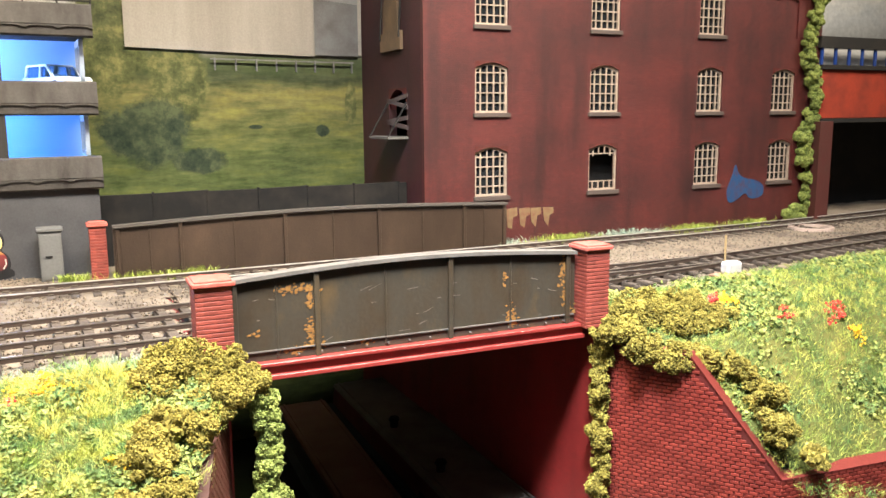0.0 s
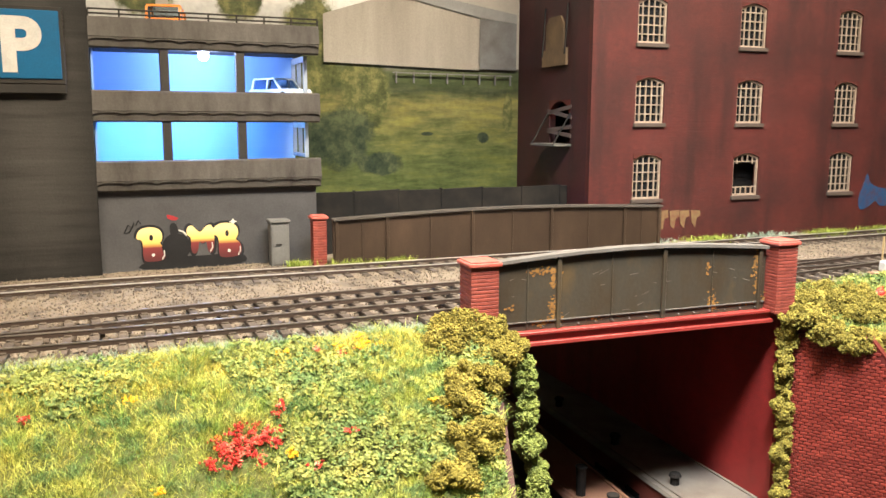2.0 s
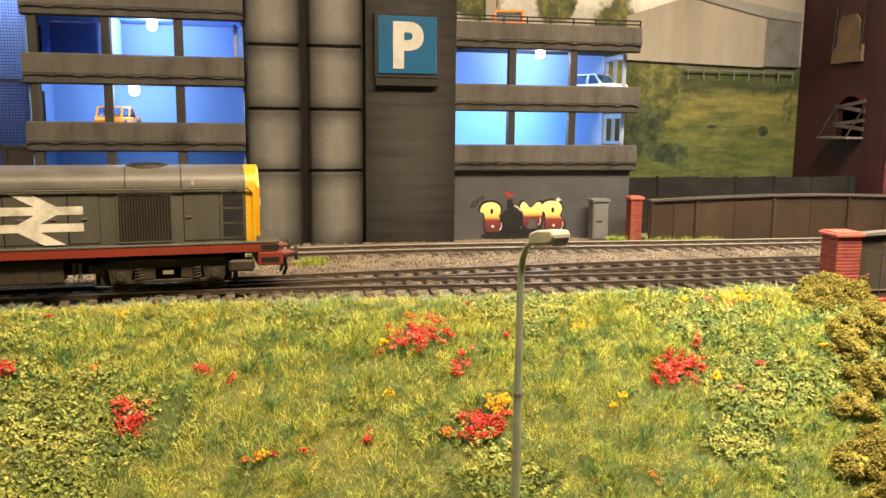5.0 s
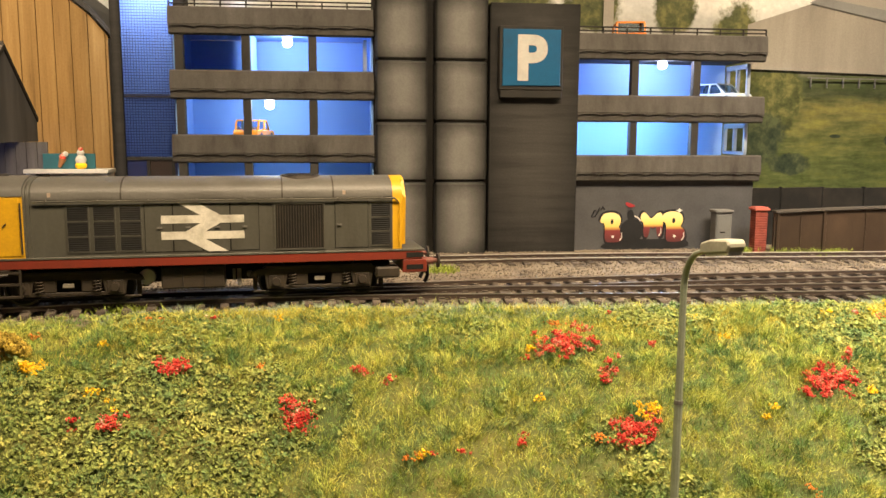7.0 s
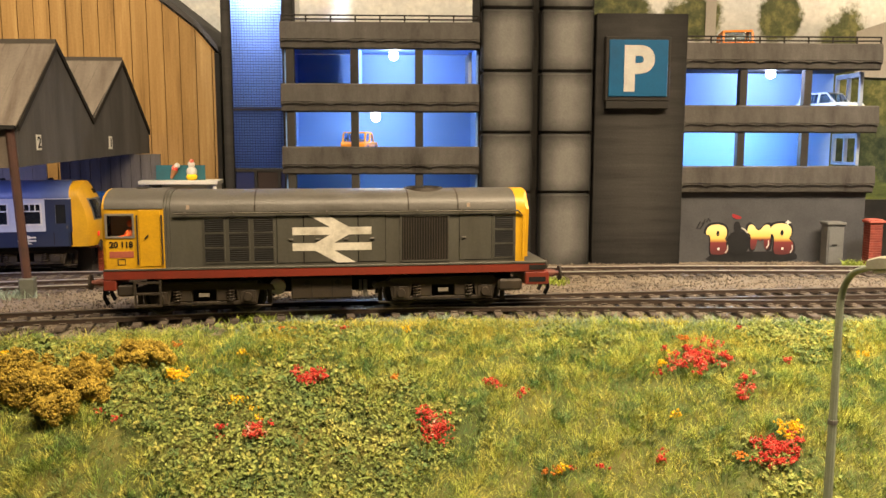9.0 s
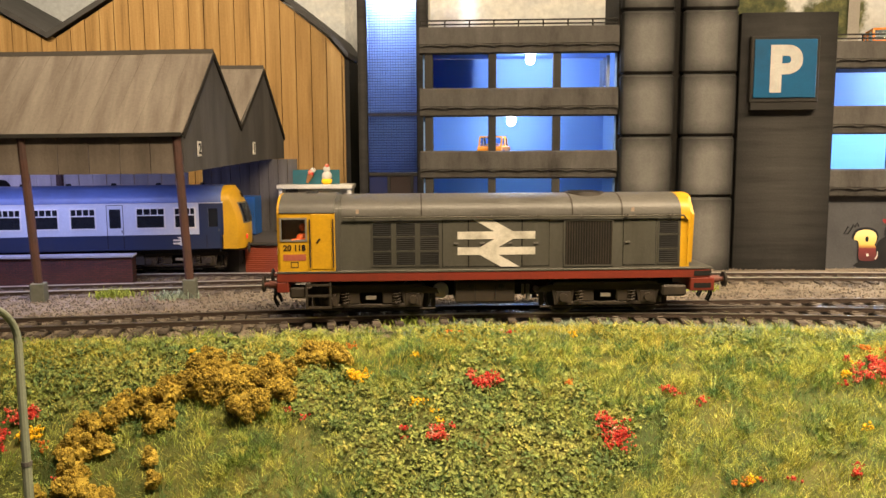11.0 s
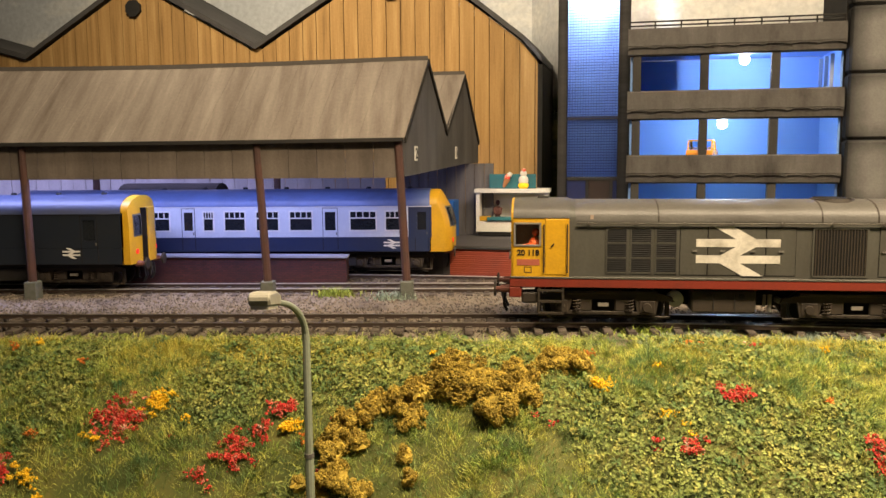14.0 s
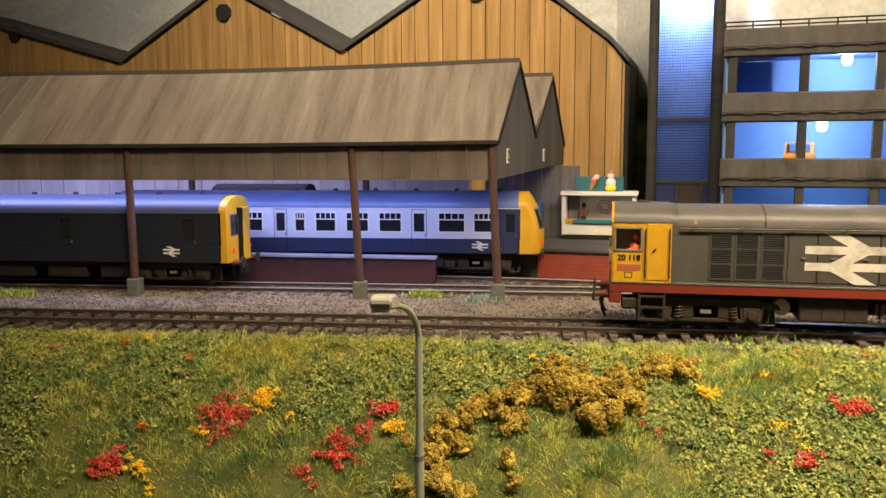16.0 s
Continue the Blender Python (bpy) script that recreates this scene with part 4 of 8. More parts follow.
LAMP_GLOW = glow("lamp_glow", (0.85, 0.93, 1.0), 90)
deck_lamp(64, 118.5, 0.05, (0.46, 0.60, 1.0), 12)
deck_lamp(53, 82.6, 0.04, (0.42, 0.66, 1.0), 12)
deck_lamp(60, 50.6, 0.018, (0.30, 0.62, 1.0), 10, 1.2)
deck_lamp(291.5, 109, 0.12, (0.46, 0.57, 1.0), 12)
deck_lamp(288, 75.0, 0.16, (0.44, 0.68, 1.0), 12, 0.8)
deck_lamp(252, 75.0, 0.09, (0.40, 0.66, 1.0), 12, 0.8)

# glazed stair tower at the end of the car park
glz = thing("glazed_stair_tower", -223.5, 490.7, 0, -11.2, "dark blue glass-block stair tower in a grey frame", "building")
TW = 44
m, t, b = nodes("blue_glass_block")
b.inputs["Base Color"].default_value = (0.012, 0.026, 0.12, 1)
b.inputs["Roughness"].default_value = 0.22
tl = t.nodes.new("ShaderNodeBsdfTranslucent")
tl.inputs["Color"].default_value = (0.30, 0.44, 0.90, 1)
mx = t.nodes.new("ShaderNodeMixShader")
mx.inputs[0].default_value = 0.6
t.links.new(b.outputs[0], mx.inputs[1])
t.links.new(tl.outputs[0], mx.inputs[2])
t.links.new(mx.outputs[0], t.nodes["Material Output"].inputs[0])
GBLOCK = m
for x0, x1 in ((-44, -38), (-6.5, 0.5)):
    bm = bm_new()
    box(bm, x0, x1, TW - 2, TW + 10, 10, 190, 0.3)
    part("frame_post", bm, TOWER_GREY, glz)
for z in (50, 88.5):
    bm = bm_new()
    box(bm, -38, -6.5, TW - 0.6, TW + 3, z - 1, z + 1)
    part("frame_rail", bm, CONCRETE_DARK, glz)
# blocks are joined: too many to count
V, Fc, k = [], [], 0
quads = np.array([(0, 1, 2, 3), (4, 5, 1, 0), (5, 6, 2, 1), (6, 7, 3, 2), (7, 4, 0, 3)])
for i in range(19):
    for j in range(84):
        x, z = -38 + i * 1.66, 51.5 + j * 1.7
        V += [(x + .3, TW - .25, z + .3), (x + 1.36, TW - .25, z + .3), (x + 1.36, TW - .25, z + 1.4), (x + .3, TW - .25, z + 1.4),
              (x, TW + .4, z), (x + 1.66, TW + .4, z), (x + 1.66, TW + .4, z + 1.7), (x, TW + .4, z + 1.7)]
        Fc.append(quads + k)
        k += 8
o = raw("glass_block_wall", V, np.concatenate(Fc), GBLOCK, glz)
tagged(o, "small blue glass blocks", "", "", "stuff")
bm = bm_new()
for i in range(20):
    box(bm, -38.1 + i * 1.66, -37.9 + i * 1.66, TW - 0.7, TW - 0.2, 51, 194)
for j in range(84):
    box(bm, -38, -6.5, TW - 0.65, TW - 0.25, 51.25 + j * 1.7, 51.6 + j * 1.7)
tagged(part("glazing_grid", bm, paint("grid_blue", (0.02, 0.035, 0.14), 0.35), glz, "fine dark blue glazing grid"), kind="stuff")
bm = bm_new()
box(bm, -38, -6.5, TW + 34, TW + 36, 10, 190)
box(bm, -44, -42, TW + 10, TW + 36, 10, 190)
box(bm, -2, 0, TW + 10, TW + 36, 10, 190)
part("inner_wall", bm, WHITE, glz)
for x0, x1, nm, mt in ((-38, -26, "entrance_panel", paint("dark_blue_panel", (0.02, 0.03, 0.11), 0.3)), (-24, -11, "door", paint("brown_door", (0.045, 0.03, 0.025), 0.4)), (-10, -6.5, "entrance_panel", MATS["dark_blue_panel"])):
    bm = bm_new()
    box(bm, x0, x1, TW, TW + 2, 10, 49, 0.2)
    part(nm, bm, mt, glz)
bm = bm_new()
for x in (-26, -11):
    box(bm, x, x + 2, TW - 0.8, TW + 2, 10, 49)
part("entrance_frame", bm, CONCRETE_DARK, glz)
tube_glow = glow("stair_tube_glow", (0.80, 0.90, 1.0), 26)
bm = bm_new()
rod(bm, (-20, TW + 22, 164), (-20, TW + 22, 190), 3.0, 3.0, 12)
part("stair_tube", bm, tube_glow, glz, "bright white stair lamp tube")
w = glz.matrix_world @ Vector((-0.020, (TW + 15) / 1000, 0.168))
bulb("stair_lamp_light", *(w * 1000), 0.5, (0.75, 0.86, 1.0), 4)

# entrance steps, ramp wall and forecourt beside the tower
bm = bm_new()
prism(bm, [(-330, 482), (-224, 460), (-216, 536), (-232, 556), (-430, 596), (-430, 540)], "z", -6, 12.6)
solid("forecourt", bm, paint("forecourt_grey", (0.075, 0.07, 0.072), 0.8), "dark grey raised forecourt and platform", "platform", "structure")
bm = bm_new()
for i in range(15):
    box(bm, 0, 74, -0.5 - 0.25 * (i % 2), 0, i * 1.2 - 5.5, i * 1.2 - 4.5, 0.1)
box(bm, 0, 74, 0, 1, -6, 12.4)
solid("ramp_wall", bm, paint("ramp_brick_orange", (0.30, 0.062, 0.03), 0.6, dirt=(0.14, 0.04, 0.03), grime=0.5, size=0.06), "orange-red brick front wall of the forecourt", "wall", "structure", -326, 480, 0, -11.9)
bm = bm_new()
for i in range(15):
    box(bm, 0, 31, -0.5 - 0.25 * (i % 2), 0, i * 1.2 - 5.5, i * 1.2 - 4.5, 0.1)
box(bm, 0, 31, 0, 1, -6, 12.4)
solid("ramp_wall", bm, paint("ramp_brick_red", (0.30, 0.025, 0.028), 0.6, dirt=(0.14, 0.02, 0.02), grime=0.5, size=0.06), "deep red brick end of the forecourt wall", "wall", "structure", -253.4, 464.4, 0, -11.9)
bm = bm_new()
box(bm, -1, 106, -2, 3, 12.4, 13.9, 0.3)
solid("ramp_coping", bm, CONCRETE_DARK, "dark concrete coping along the forecourt wall", "coping", "structure", -326, 480, 0, -11.9)
steps = thing("entrance_steps", -266, 520, 12.6, -11.2, "grey concrete entrance steps with handrails", "steps")
for i in range(4):
    bm = bm_new()
    box(bm, 0, 44, 6 * i, 30, i * 2.2, i * 2.2 + 2.2, 0.2)
    part("step", bm, CONCRETE_DARK, steps)
for x in (1, 20):
    bm = bm_new()
    tube(bm, [(x, 2, 2), (x, 2, 10), (x, 20, 17), (x, 20, 9)], 0.6)
    part("handrail", bm, SOOT, steps)

# graffiti on the plinth wall: fat letters, yellow above and dark red below, with a black bomb between them
m, t, b = nodes("sprayed_fade")
tc = t.nodes.new("ShaderNodeTexCoord")
sep = t.nodes.new("ShaderNodeSeparateXYZ")
t.links.new(tc.outputs["Generated"], sep.inputs[0])
t.links.new(ramp(t, sep.outputs["Z"], [(0.10, (0.085, 0.014, 0.014)), (0.40, (0.165, 0.022, 0.022)), (0.46, (0.40, 0.20, 0.045)), (0.54, (0.66, 0.46, 0.10)), (0.85, (0.74, 0.60, 0.25))]), b.inputs["Base Color"])
b.inputs["Roughness"].default_value = 0.8
FADE = m
graf = thing("graffiti", -223.5, 490.7, 0, -11.2, "sprayed yellow and red graffiti lettering with black outlines", "graffiti")
FAT_B = [(0.0, 0.74), (0.10, 0.93), (0.32, 1.0), (0.62, 1.0), (0.86, 0.88), (0.88, 0.64), (0.76, 0.52), (0.94, 0.42), (1.0, 0.18), (0.88, 0.02), (0.34, 0.0), (0.20, 0.08), (0.22, 0.52), (0.16, 0.66), (0.03, 0.66)]
FAT_M = [(0.0, 0.82), (0.08, 0.99), (0.24, 1.0), (0.48, 0.70), (0.72, 0.98), (0.92, 1.0), (1.0, 0.80), (0.99, 0.12), (0.84, 0.0), (0.74, 0.12), (0.72, 0.46), (0.56, 0.34), (0.44, 0.46), (0.40, 0.08), (0.26, 0.0), (0.15, 0.10), (0.17, 0.60), (0.04, 0.66)]


def rounded(pts, times=2):
    """Corners cut twice, for fat rounded strokes."""
    for _ in range(times):
        pts = [(a[0] + (b[0] - a[0]) * f, a[1] + (b[1] - a[1]) * f) for a, b in zip(pts, pts[1:] + pts[:1]) for f in (0.25, 0.75)]
    return pts


def sprayed(nm, pts, x0, x1, z0, z1, y, mat, grow=0.0, label=""):
    cx, cz = (x0 + x1) / 2, (z0 + z1) / 2
    kx, kz = 1 + 2 * grow / (x1 - x0), 1 + 2 * grow / (z1 - z0)
    part(nm, prism(bm_new(), [(cx + (x0 + (x1 - x0) * a - cx) * kx, cz + (z0 + (z1 - z0) * b - cz) * kz) for a, b in rounded(pts)], "y", y, y + 0.08), mat, graf, label)


SPRAY_BLACK = paint("spray_black", (0.010, 0.010, 0.011), 0.7, dirt=(0.03, 0.03, 0.032), grime=0.4)
for k, (poly, x0, x1, z0, z1) in enumerate(((FAT_B, 251.8, 266.8, 0.2, 18.8), (FAT_M, 277.2, 291.8, 3.0, 18.8), (FAT_B, 290.6, 306.6, 0.2, 19.4))):
    sprayed("letter_outline", poly, x0, x1, z0, z1, 1.02 - 0.03 * k, SPRAY_BLACK, 1.3)
    sprayed("letter_fill", poly, x0, x1, z0, z1, 0.88 - 0.03 * k, FADE)
    if poly is FAT_B:
        w_, h_ = x1 - x0, z1 - z0
        for du, dv, rw, rh, mt in ((0.50, 0.70, 0.07, 0.10, SPRAY_BLACK), (0.55, 0.20, 0.06, 0.05, MATS["off_white"])):
            sprayed("letter_eye", [(0.5 + 0.5 * math.cos(q), 0.5 + 0.5 * math.sin(q)) for q in (0, 1.05, 2.09, 3.14, 4.19, 5.24)], x0 + w_ * (du - rw), x0 + w_ * (du + rw), z0 + h_ * (dv - rh), z0 + h_ * (dv + rh), 0.72 - 0.03 * k, mt)
    part("letter_shine", tube(bm_new(), [(x1 - 2.4, 0.75, z0 + 1.2), (x1 - 1.1, 0.75, z0 + 3.4), (x1 - 1.3, 0.75, z0 + 6.0)], 0.28), MATS["off_white"], graf)
bm = bm_new()
rod(bm, (271.9, 0.66, 7.6), (271.9, 0.74, 7.6), 7.4, 7.4, 28)
prism(bm, rounded([(269.2, 13), (268.6, 19.4), (270.2, 20.8), (272.6, 20.2), (273.6, 13)]), "y", 0.60, 0.68)
part("bomb_shape", bm, SPRAY_BLACK, graf, "black round bomb shape")
part("bomb_shine", tube(bm_new(), [(273.4, 0.6, 16.6), (275.6, 0.6, 15.6), (277.4, 0.6, 13.6)], 0.42), MATS["off_white"], graf)
sprayed("bomb_spark", [(0, 1), (0.45, 0.75), (1.0, 0.35), (0.75, 0.0), (0.3, 0.1), (0.0, 0.45)], 267.6, 274.0, 21.8, 25.4, 0.85, paint("spray_red", (0.30, 0.025, 0.03), 0.8), 0.0, "red sprayed spark")
sprayed("star_shape", [(0, 0.5), (0.35, 0.6), (0.5, 1.0), (0.65, 0.6), (1, 0.5), (0.65, 0.35), (0.5, 0.0), (0.35, 0.35)], 299.5, 304.5, 18.2, 21.8, 0.7, MATS["off_white"])
part("sprayed_shadow", prism(bm_new(), rounded([(250, -4.6), (308, -4.6), (309.5, 1.0), (300, 3), (288, 2), (270, 2.6), (256, 1.0)]), "y", 1.10, 1.16), SPRAY_BLACK, graf, "black sprayed shadow below the letters")
for pts in ([(246.2, 1, 16.2), (248.2, 1, 20.4), (250.2, 1, 19.0), (248.6, 1, 16.4), (246.2, 1, 16.2)], [(250.2, 1, 19.0), (251.2, 1, 21.8), (252.0, 1, 20.0), (253.4, 1, 22.6), (254.4, 1, 20.6)]):
    part("tag_stroke", tube(bm_new(), pts, 0.38), SPRAY_BLACK, graf)

cab = thing("relay_cabinet", 93.5, 419, -5, -12, "grey steel relay cabinet standing against the wall", "cabinet")
bm = bm_new()
box(bm, -5, 5, -4, 4, 0, 24.5, 0.3)
part("body", bm, paint("cabinet_grey", (0.13, 0.13, 0.125), 0.6), cab)
bm = bm_new()
box(bm, -5.8, 5.8, -5, 5, 24.5, 26.3, 0.4)
part("lid", bm, MATS["cabinet_grey"], cab)
bm = bm_new()
box(bm, -4.1, 4.1, -4.6, -4, 2, 23)
part("door", bm, MATS["cabinet_grey"], cab)
bm = bm_new()
box(bm, -2.5, 0.5, -5.2, -4.6, 12.4, 13.2)
part("handle", bm, SOOT, cab)

# ---- brick mill ----
mill = thing("brick_mill", 333, 363, 0, -13, "tall red brick mill with barred arched windows", "building")
MU = -50.0
COLS = (-7, 73.5, 159.5, 227)
ROWS_Z = ((24.5, 53.5), (73.5, 102.5), (123.5, 152))


def arched(x, z0, z1, hw, rise=3.2, n=8):
    pts = [(x - hw, z0), (x + hw, z0)]
    for i in range(n + 1):
        a = i / n
        pts.append((x + hw - 2 * hw * a, z1 - rise + rise * math.sin(math.pi * a)))
    return pts


ARCH_BRICK = paint("arch_brick", (0.0806, 0.01736, 0.01364), 0.7, grime=0.5, size=0.2)
xs = [MU] + [v for c in COLS for v in (c - 11, c + 11)] + [262]
zs = [-6] + [v for r in ROWS_Z for v in r] + [195]
bm = bm_new()
pierced(bm, xs, zs, lambda u, z: any(abs(u - c) < 11 for c in COLS) and any(a < z < b for a, b in ROWS_Z), 0, 5)
part("wall", bm, MILL_BRICK, mill, "dull red brick front wall")
for c in COLS:
    for z0, z1 in ROWS_Z:
        bm = bm_new()
        pts = [(c + 11 - 22 * q / 12, z1 - 3.2 + 3.2 * math.sin(math.pi * q / 12)) for q in range(13)]
        prism(bm, pts + [(c - 11, z1 + 0.6), (c + 11, z1 + 0.6)], "y", -0.25, 4.9)
        part("arch_head", bm, ARCH_BRICK, mill, "brick arch over a window")
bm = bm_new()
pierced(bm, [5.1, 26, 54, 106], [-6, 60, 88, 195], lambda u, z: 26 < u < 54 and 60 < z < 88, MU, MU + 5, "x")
part("side_wall", bm, MILL_SIDE, mill, "sooty side wall, its brick darkened as shade, with a boarded loading door")
bm = bm_new()
pts = [(40 + 14 * math.cos(math.pi * q / 12), 76 + 12 * math.sin(math.pi * q / 12)) for q in range(13)]
prism(bm, pts + [(26, 88.6), (54, 88.6)], "x", MU - 0.2, MU + 4.9)
part("arch_head", bm, ARCH_BRICK, mill, "brick arch over the loading door")
# Black sheets behind the openings stand for the unlit mill interior.
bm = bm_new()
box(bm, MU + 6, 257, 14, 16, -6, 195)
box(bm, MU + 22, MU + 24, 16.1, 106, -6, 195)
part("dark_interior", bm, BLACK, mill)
bm = bm_new()
box(bm, MU, 262, 0, 106, 195, 199)
part("roof", bm, SOOT, mill)
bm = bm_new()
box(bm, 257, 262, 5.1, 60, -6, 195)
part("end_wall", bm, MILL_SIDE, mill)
bm = bm_new()
box(bm, MU - 1.2, MU + 7, -1.2, 0, -6, 195)
part("corner_pilaster", bm, MILL_BRICK, mill)
WIN = paint("window_iron_cream", (0.35, 0.28, 0.215), 0.6, dirt=(0.15, 0.09, 0.06), grime=0.6, size=0.3)
SILL = paint("sooty_sill", (0.085, 0.065, 0.055), 0.8)
for ci, c in enumerate(COLS):
    for ri, (z0, z1) in enumerate(ROWS_Z):
        if ci == 3 and ri == 2:
            bm = bm_new()
            box(bm, c - 11, c + 11, 1.2, 5, z0, z1)
            part("blocked_opening", bm, MILL_BRICK, mill, "bricked-up window")
            continue
        bm = bm_new()
        out, inn = arched(c, z0, z1, 11), arched(c, z0 + 1.3, z1 - 1.3, 9.7)
        n = len(out)
        lo = [[bm.verts.new((p[0], y, p[1])) for p in poly] for poly in (out, inn) for y in (1.2, 2.6)]
        for i in range(n):
            j = (i + 1) % n
            bm.faces.new((lo[0][i], lo[0][j], lo[2][j], lo[2][i]))
            bm.faces.new((lo[2][i], lo[2][j], lo[3][j], lo[3][i]))
        win = part("window", bm, WIN, mill, "cream barred iron window")
        broken = ci == 1 and ri == 0
        for i in range(1, 5):
            x = c - 11 + 22 * i / 5
            top = z1 - 3.2 + 3.2 * math.sin(math.pi * i / 5)
            for a, b in (((z0, z0 + 6), (top - 6, top)) if broken else ((z0 + 1, top - 0.5),)):
                bm = bm_new()
                box(bm, x - 0.32, x + 0.32, 1.4, 2.3, a, b)
                part("glazing_bar", bm, WIN, win)
        for i in range(1, 5):
            z = z0 + (z1 - z0) * i / 5
            if broken and i in (2, 3):
                continue
            bm = bm_new()
            box(bm, c - 10.5, c + 10.5, 1.35, 2.25, z - 0.32, z + 0.32)
            part("glazing_bar", bm, WIN, win)
        bm = bm_new()
        prism(bm, arched(c, z0 + 0.6, z1 - 0.6, 10.6), "y", 2.7, 3.0)
        if not broken:
            part("pane", bm, DARK_PANE, win, "dark dirty glass")
        else:
            bm.free()
        bm = bm_new()
        box(bm, c - 12.2, c + 12.2, -1.6, 2, z0 - 2.6, z0, 0.3)
        part("sill", bm, SILL, mill, "sooty stone sill")
# loading doors on the side: a broken boarded arch with a platform, and a hoist board above
bm = bm_new()
for z, a in ((64, 6), (70, -5), (76, 9), (83, -8)):
    prism(bm, [(24, z), (56, z + a * 0.5), (56, z + a * 0.5 + 2.4), (24, z + 2.4)], "x", MU - 0.6, MU + 0.4)
part("loose_board", bm, paint("old_board", (0.10, 0.075, 0.07), 0.8), mill)
bm = bm_new()
box(bm, MU - 13, MU, 24, 56, 58.6, 60)
part("loading_platform", bm, STONE_CAP, mill)
for y in (25, 55):
    bm = bm_new()
    tube(bm, [(MU - 12.5, y, 60), (MU - 0.5, y, 80)], 0.5)
    part("platform_chain", bm, SOOT, mill)
bm = bm_new()
box(bm, MU - 2.2, MU - 0.2, 30, 62, 111, 122)
prism(bm, [(35, 122), (58, 122), (58, 138), (54, 143), (39, 143), (35, 138)], "x", MU - 1.6, MU - 0.2)
part("hoist_board", bm, paint("tarred_board", (0.15, 0.10, 0.055), 0.8, grime=0.7), mill, "ochre boarded hoist opening")
for y in (31, 61):
    part("hoist_chain", tube(bm_new(), [(MU - 2.6, y, 118), (MU - 0.6, y, 150)], 0.6), SOOT, mill)
# painted tags low on the front
bm = bm_new()
prism(bm, rounded([(178, 20), (182, 27), (186, 40), (189, 28), (212, 25), (214, 14), (200, 12), (196, 18), (188, 12), (180, 10)]), "y", -0.3, -0.05)
part("blue_graffiti", bm, paint("spray_blue", (0.018, 0.055, 0.14), 0.8, dirt=(0.08, 0.025, 0.025), grime=0.6, size=0.2), mill, "blue sprayed patch")
bm = bm_new()
for k, x in enumerate((4, 13, 21, 30)):
    prism(bm, [(x, 5 + k), (x + 3, 4), (x + 4, 11), (x + 7, 12), (x + 6.5, 17 - k * 0.5), (x - 1, 16)], "y", -0.3, -0.05)
part("yellow_graffiti", bm, paint("spray_cream", (0.17, 0.115, 0.055), 0.8, dirt=(0.13, 0.03, 0.025), grime=0.7, size=0.3), mill, "cream and pink sprayed tag")

# ---- girder bridge beyond the mill ----
gb = thing("girder_overbridge", 600, 300, 0, -13, "rust-red girder overbridge with a blue railing", "bridge")
bm = bm_new()
box(bm, -14, 220, -2, 60, 68, 103, 0.4)
part("girder", bm, paint("girder_rust", (0.30, 0.045, 0.022), 0.55, dirt=(0.08, 0.025, 0.02), grime=0.8, size=0.04), gb)
bm = bm_new()
box(bm, -16, 220, -4, 62, 103, 106)
box(bm, -16, 220, -4, 62, 65, 68)
part("flange", bm, SOOT, gb)
for i in range(16):
    bm = bm_new()
    box(bm, -14 + i * 14, -12 + i * 14, -1, 0.5, 106, 118)
    part("railing_post", bm, paint("railing_blue", (0.02, 0.05, 0.22), 0.5), gb)
bm = bm_new()
box(bm, -16, 220, -2, 1, 118, 126)
part("railing_top", bm, SOOT, gb)
bm = bm_new()
box(bm, -14, 220, 8, 9, 106, 118)
part("railing_back", bm, WHITE, gb)
bm = bm_new()
prism(bm, [(-26, -14), (-6, -8), (30, 80), (16, 84)], "z", -6, 66)
part("pier", bm, paint("pier_brick", (0.10, 0.03, 0.025), 0.7), gb, "dark brick pier")
# Dark sheet stands for the shade under the overbridge.
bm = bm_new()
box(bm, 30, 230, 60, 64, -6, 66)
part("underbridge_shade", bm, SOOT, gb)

# ---- yellow timber works with a saw-tooth gable front ----
shed = thing("timber_works", -483, 660, 0, -12, "large ochre timber works with saw-tooth gables", "building")


def shed_top(u):
    """Roof line of the gabled front."""
    peaks = [(-560, 148), (-425, 205), (-310, 176), (-207, 146), (-102, 205), (3, 147), (110, 208), (171, 178), (212, 146), (223, 132)]
    return float(np.interp(u, [p[0] for p in peaks], [p[1] for p in peaks]))


OCHRE = streaky("ochre_board", [(0.30, (0.17, 0.095, 0.034)), (0.42, (0.31, 0.18, 0.062)), (0.55, (0.37, 0.22, 0.078)), (0.72, (0.49, 0.315, 0.125))], 0.7, 0.16, 0.008, 0.7, 0.3, 2, 0.07)
bw = 11.2
u = -552.0
i = 0
bm = bm_new()
prism(bm, [(-560, -6), (223, -6), (223, 130), (212, 144), (110, 206), (3, 145), (-102, 203), (-207, 144), (-425, 203), (-560, 146)], "y", 1.6, 5)
part("backing", bm, paint("board_gap", (0.085, 0.047, 0.02), 0.9), shed)
while u < 222:
    a, b = u + 0.28, min(u + bw - 0.28, 222.6)
    bm = bm_new()
    prism(bm, [(a, -6), (b, -6), (b, shed_top(b) - 1), (a, shed_top(a) - 1)], "y", rng.uniform(-0.2, 0.3), 1.6)
    part("board", bm, OCHRE, shed)
    u += bw
    i += 1
ROOFING = paint("grey_roofing", (0.068, 0.064, 0.06), 0.75, dirt=(0.024, 0.024, 0.024), grime=0.5, size=0.08)
pk = [(-560, 149), (-425, 206), (-207, 147), (-102, 206), (3, 148), (110, 209), (171, 179), (212, 147), (226, 131)]
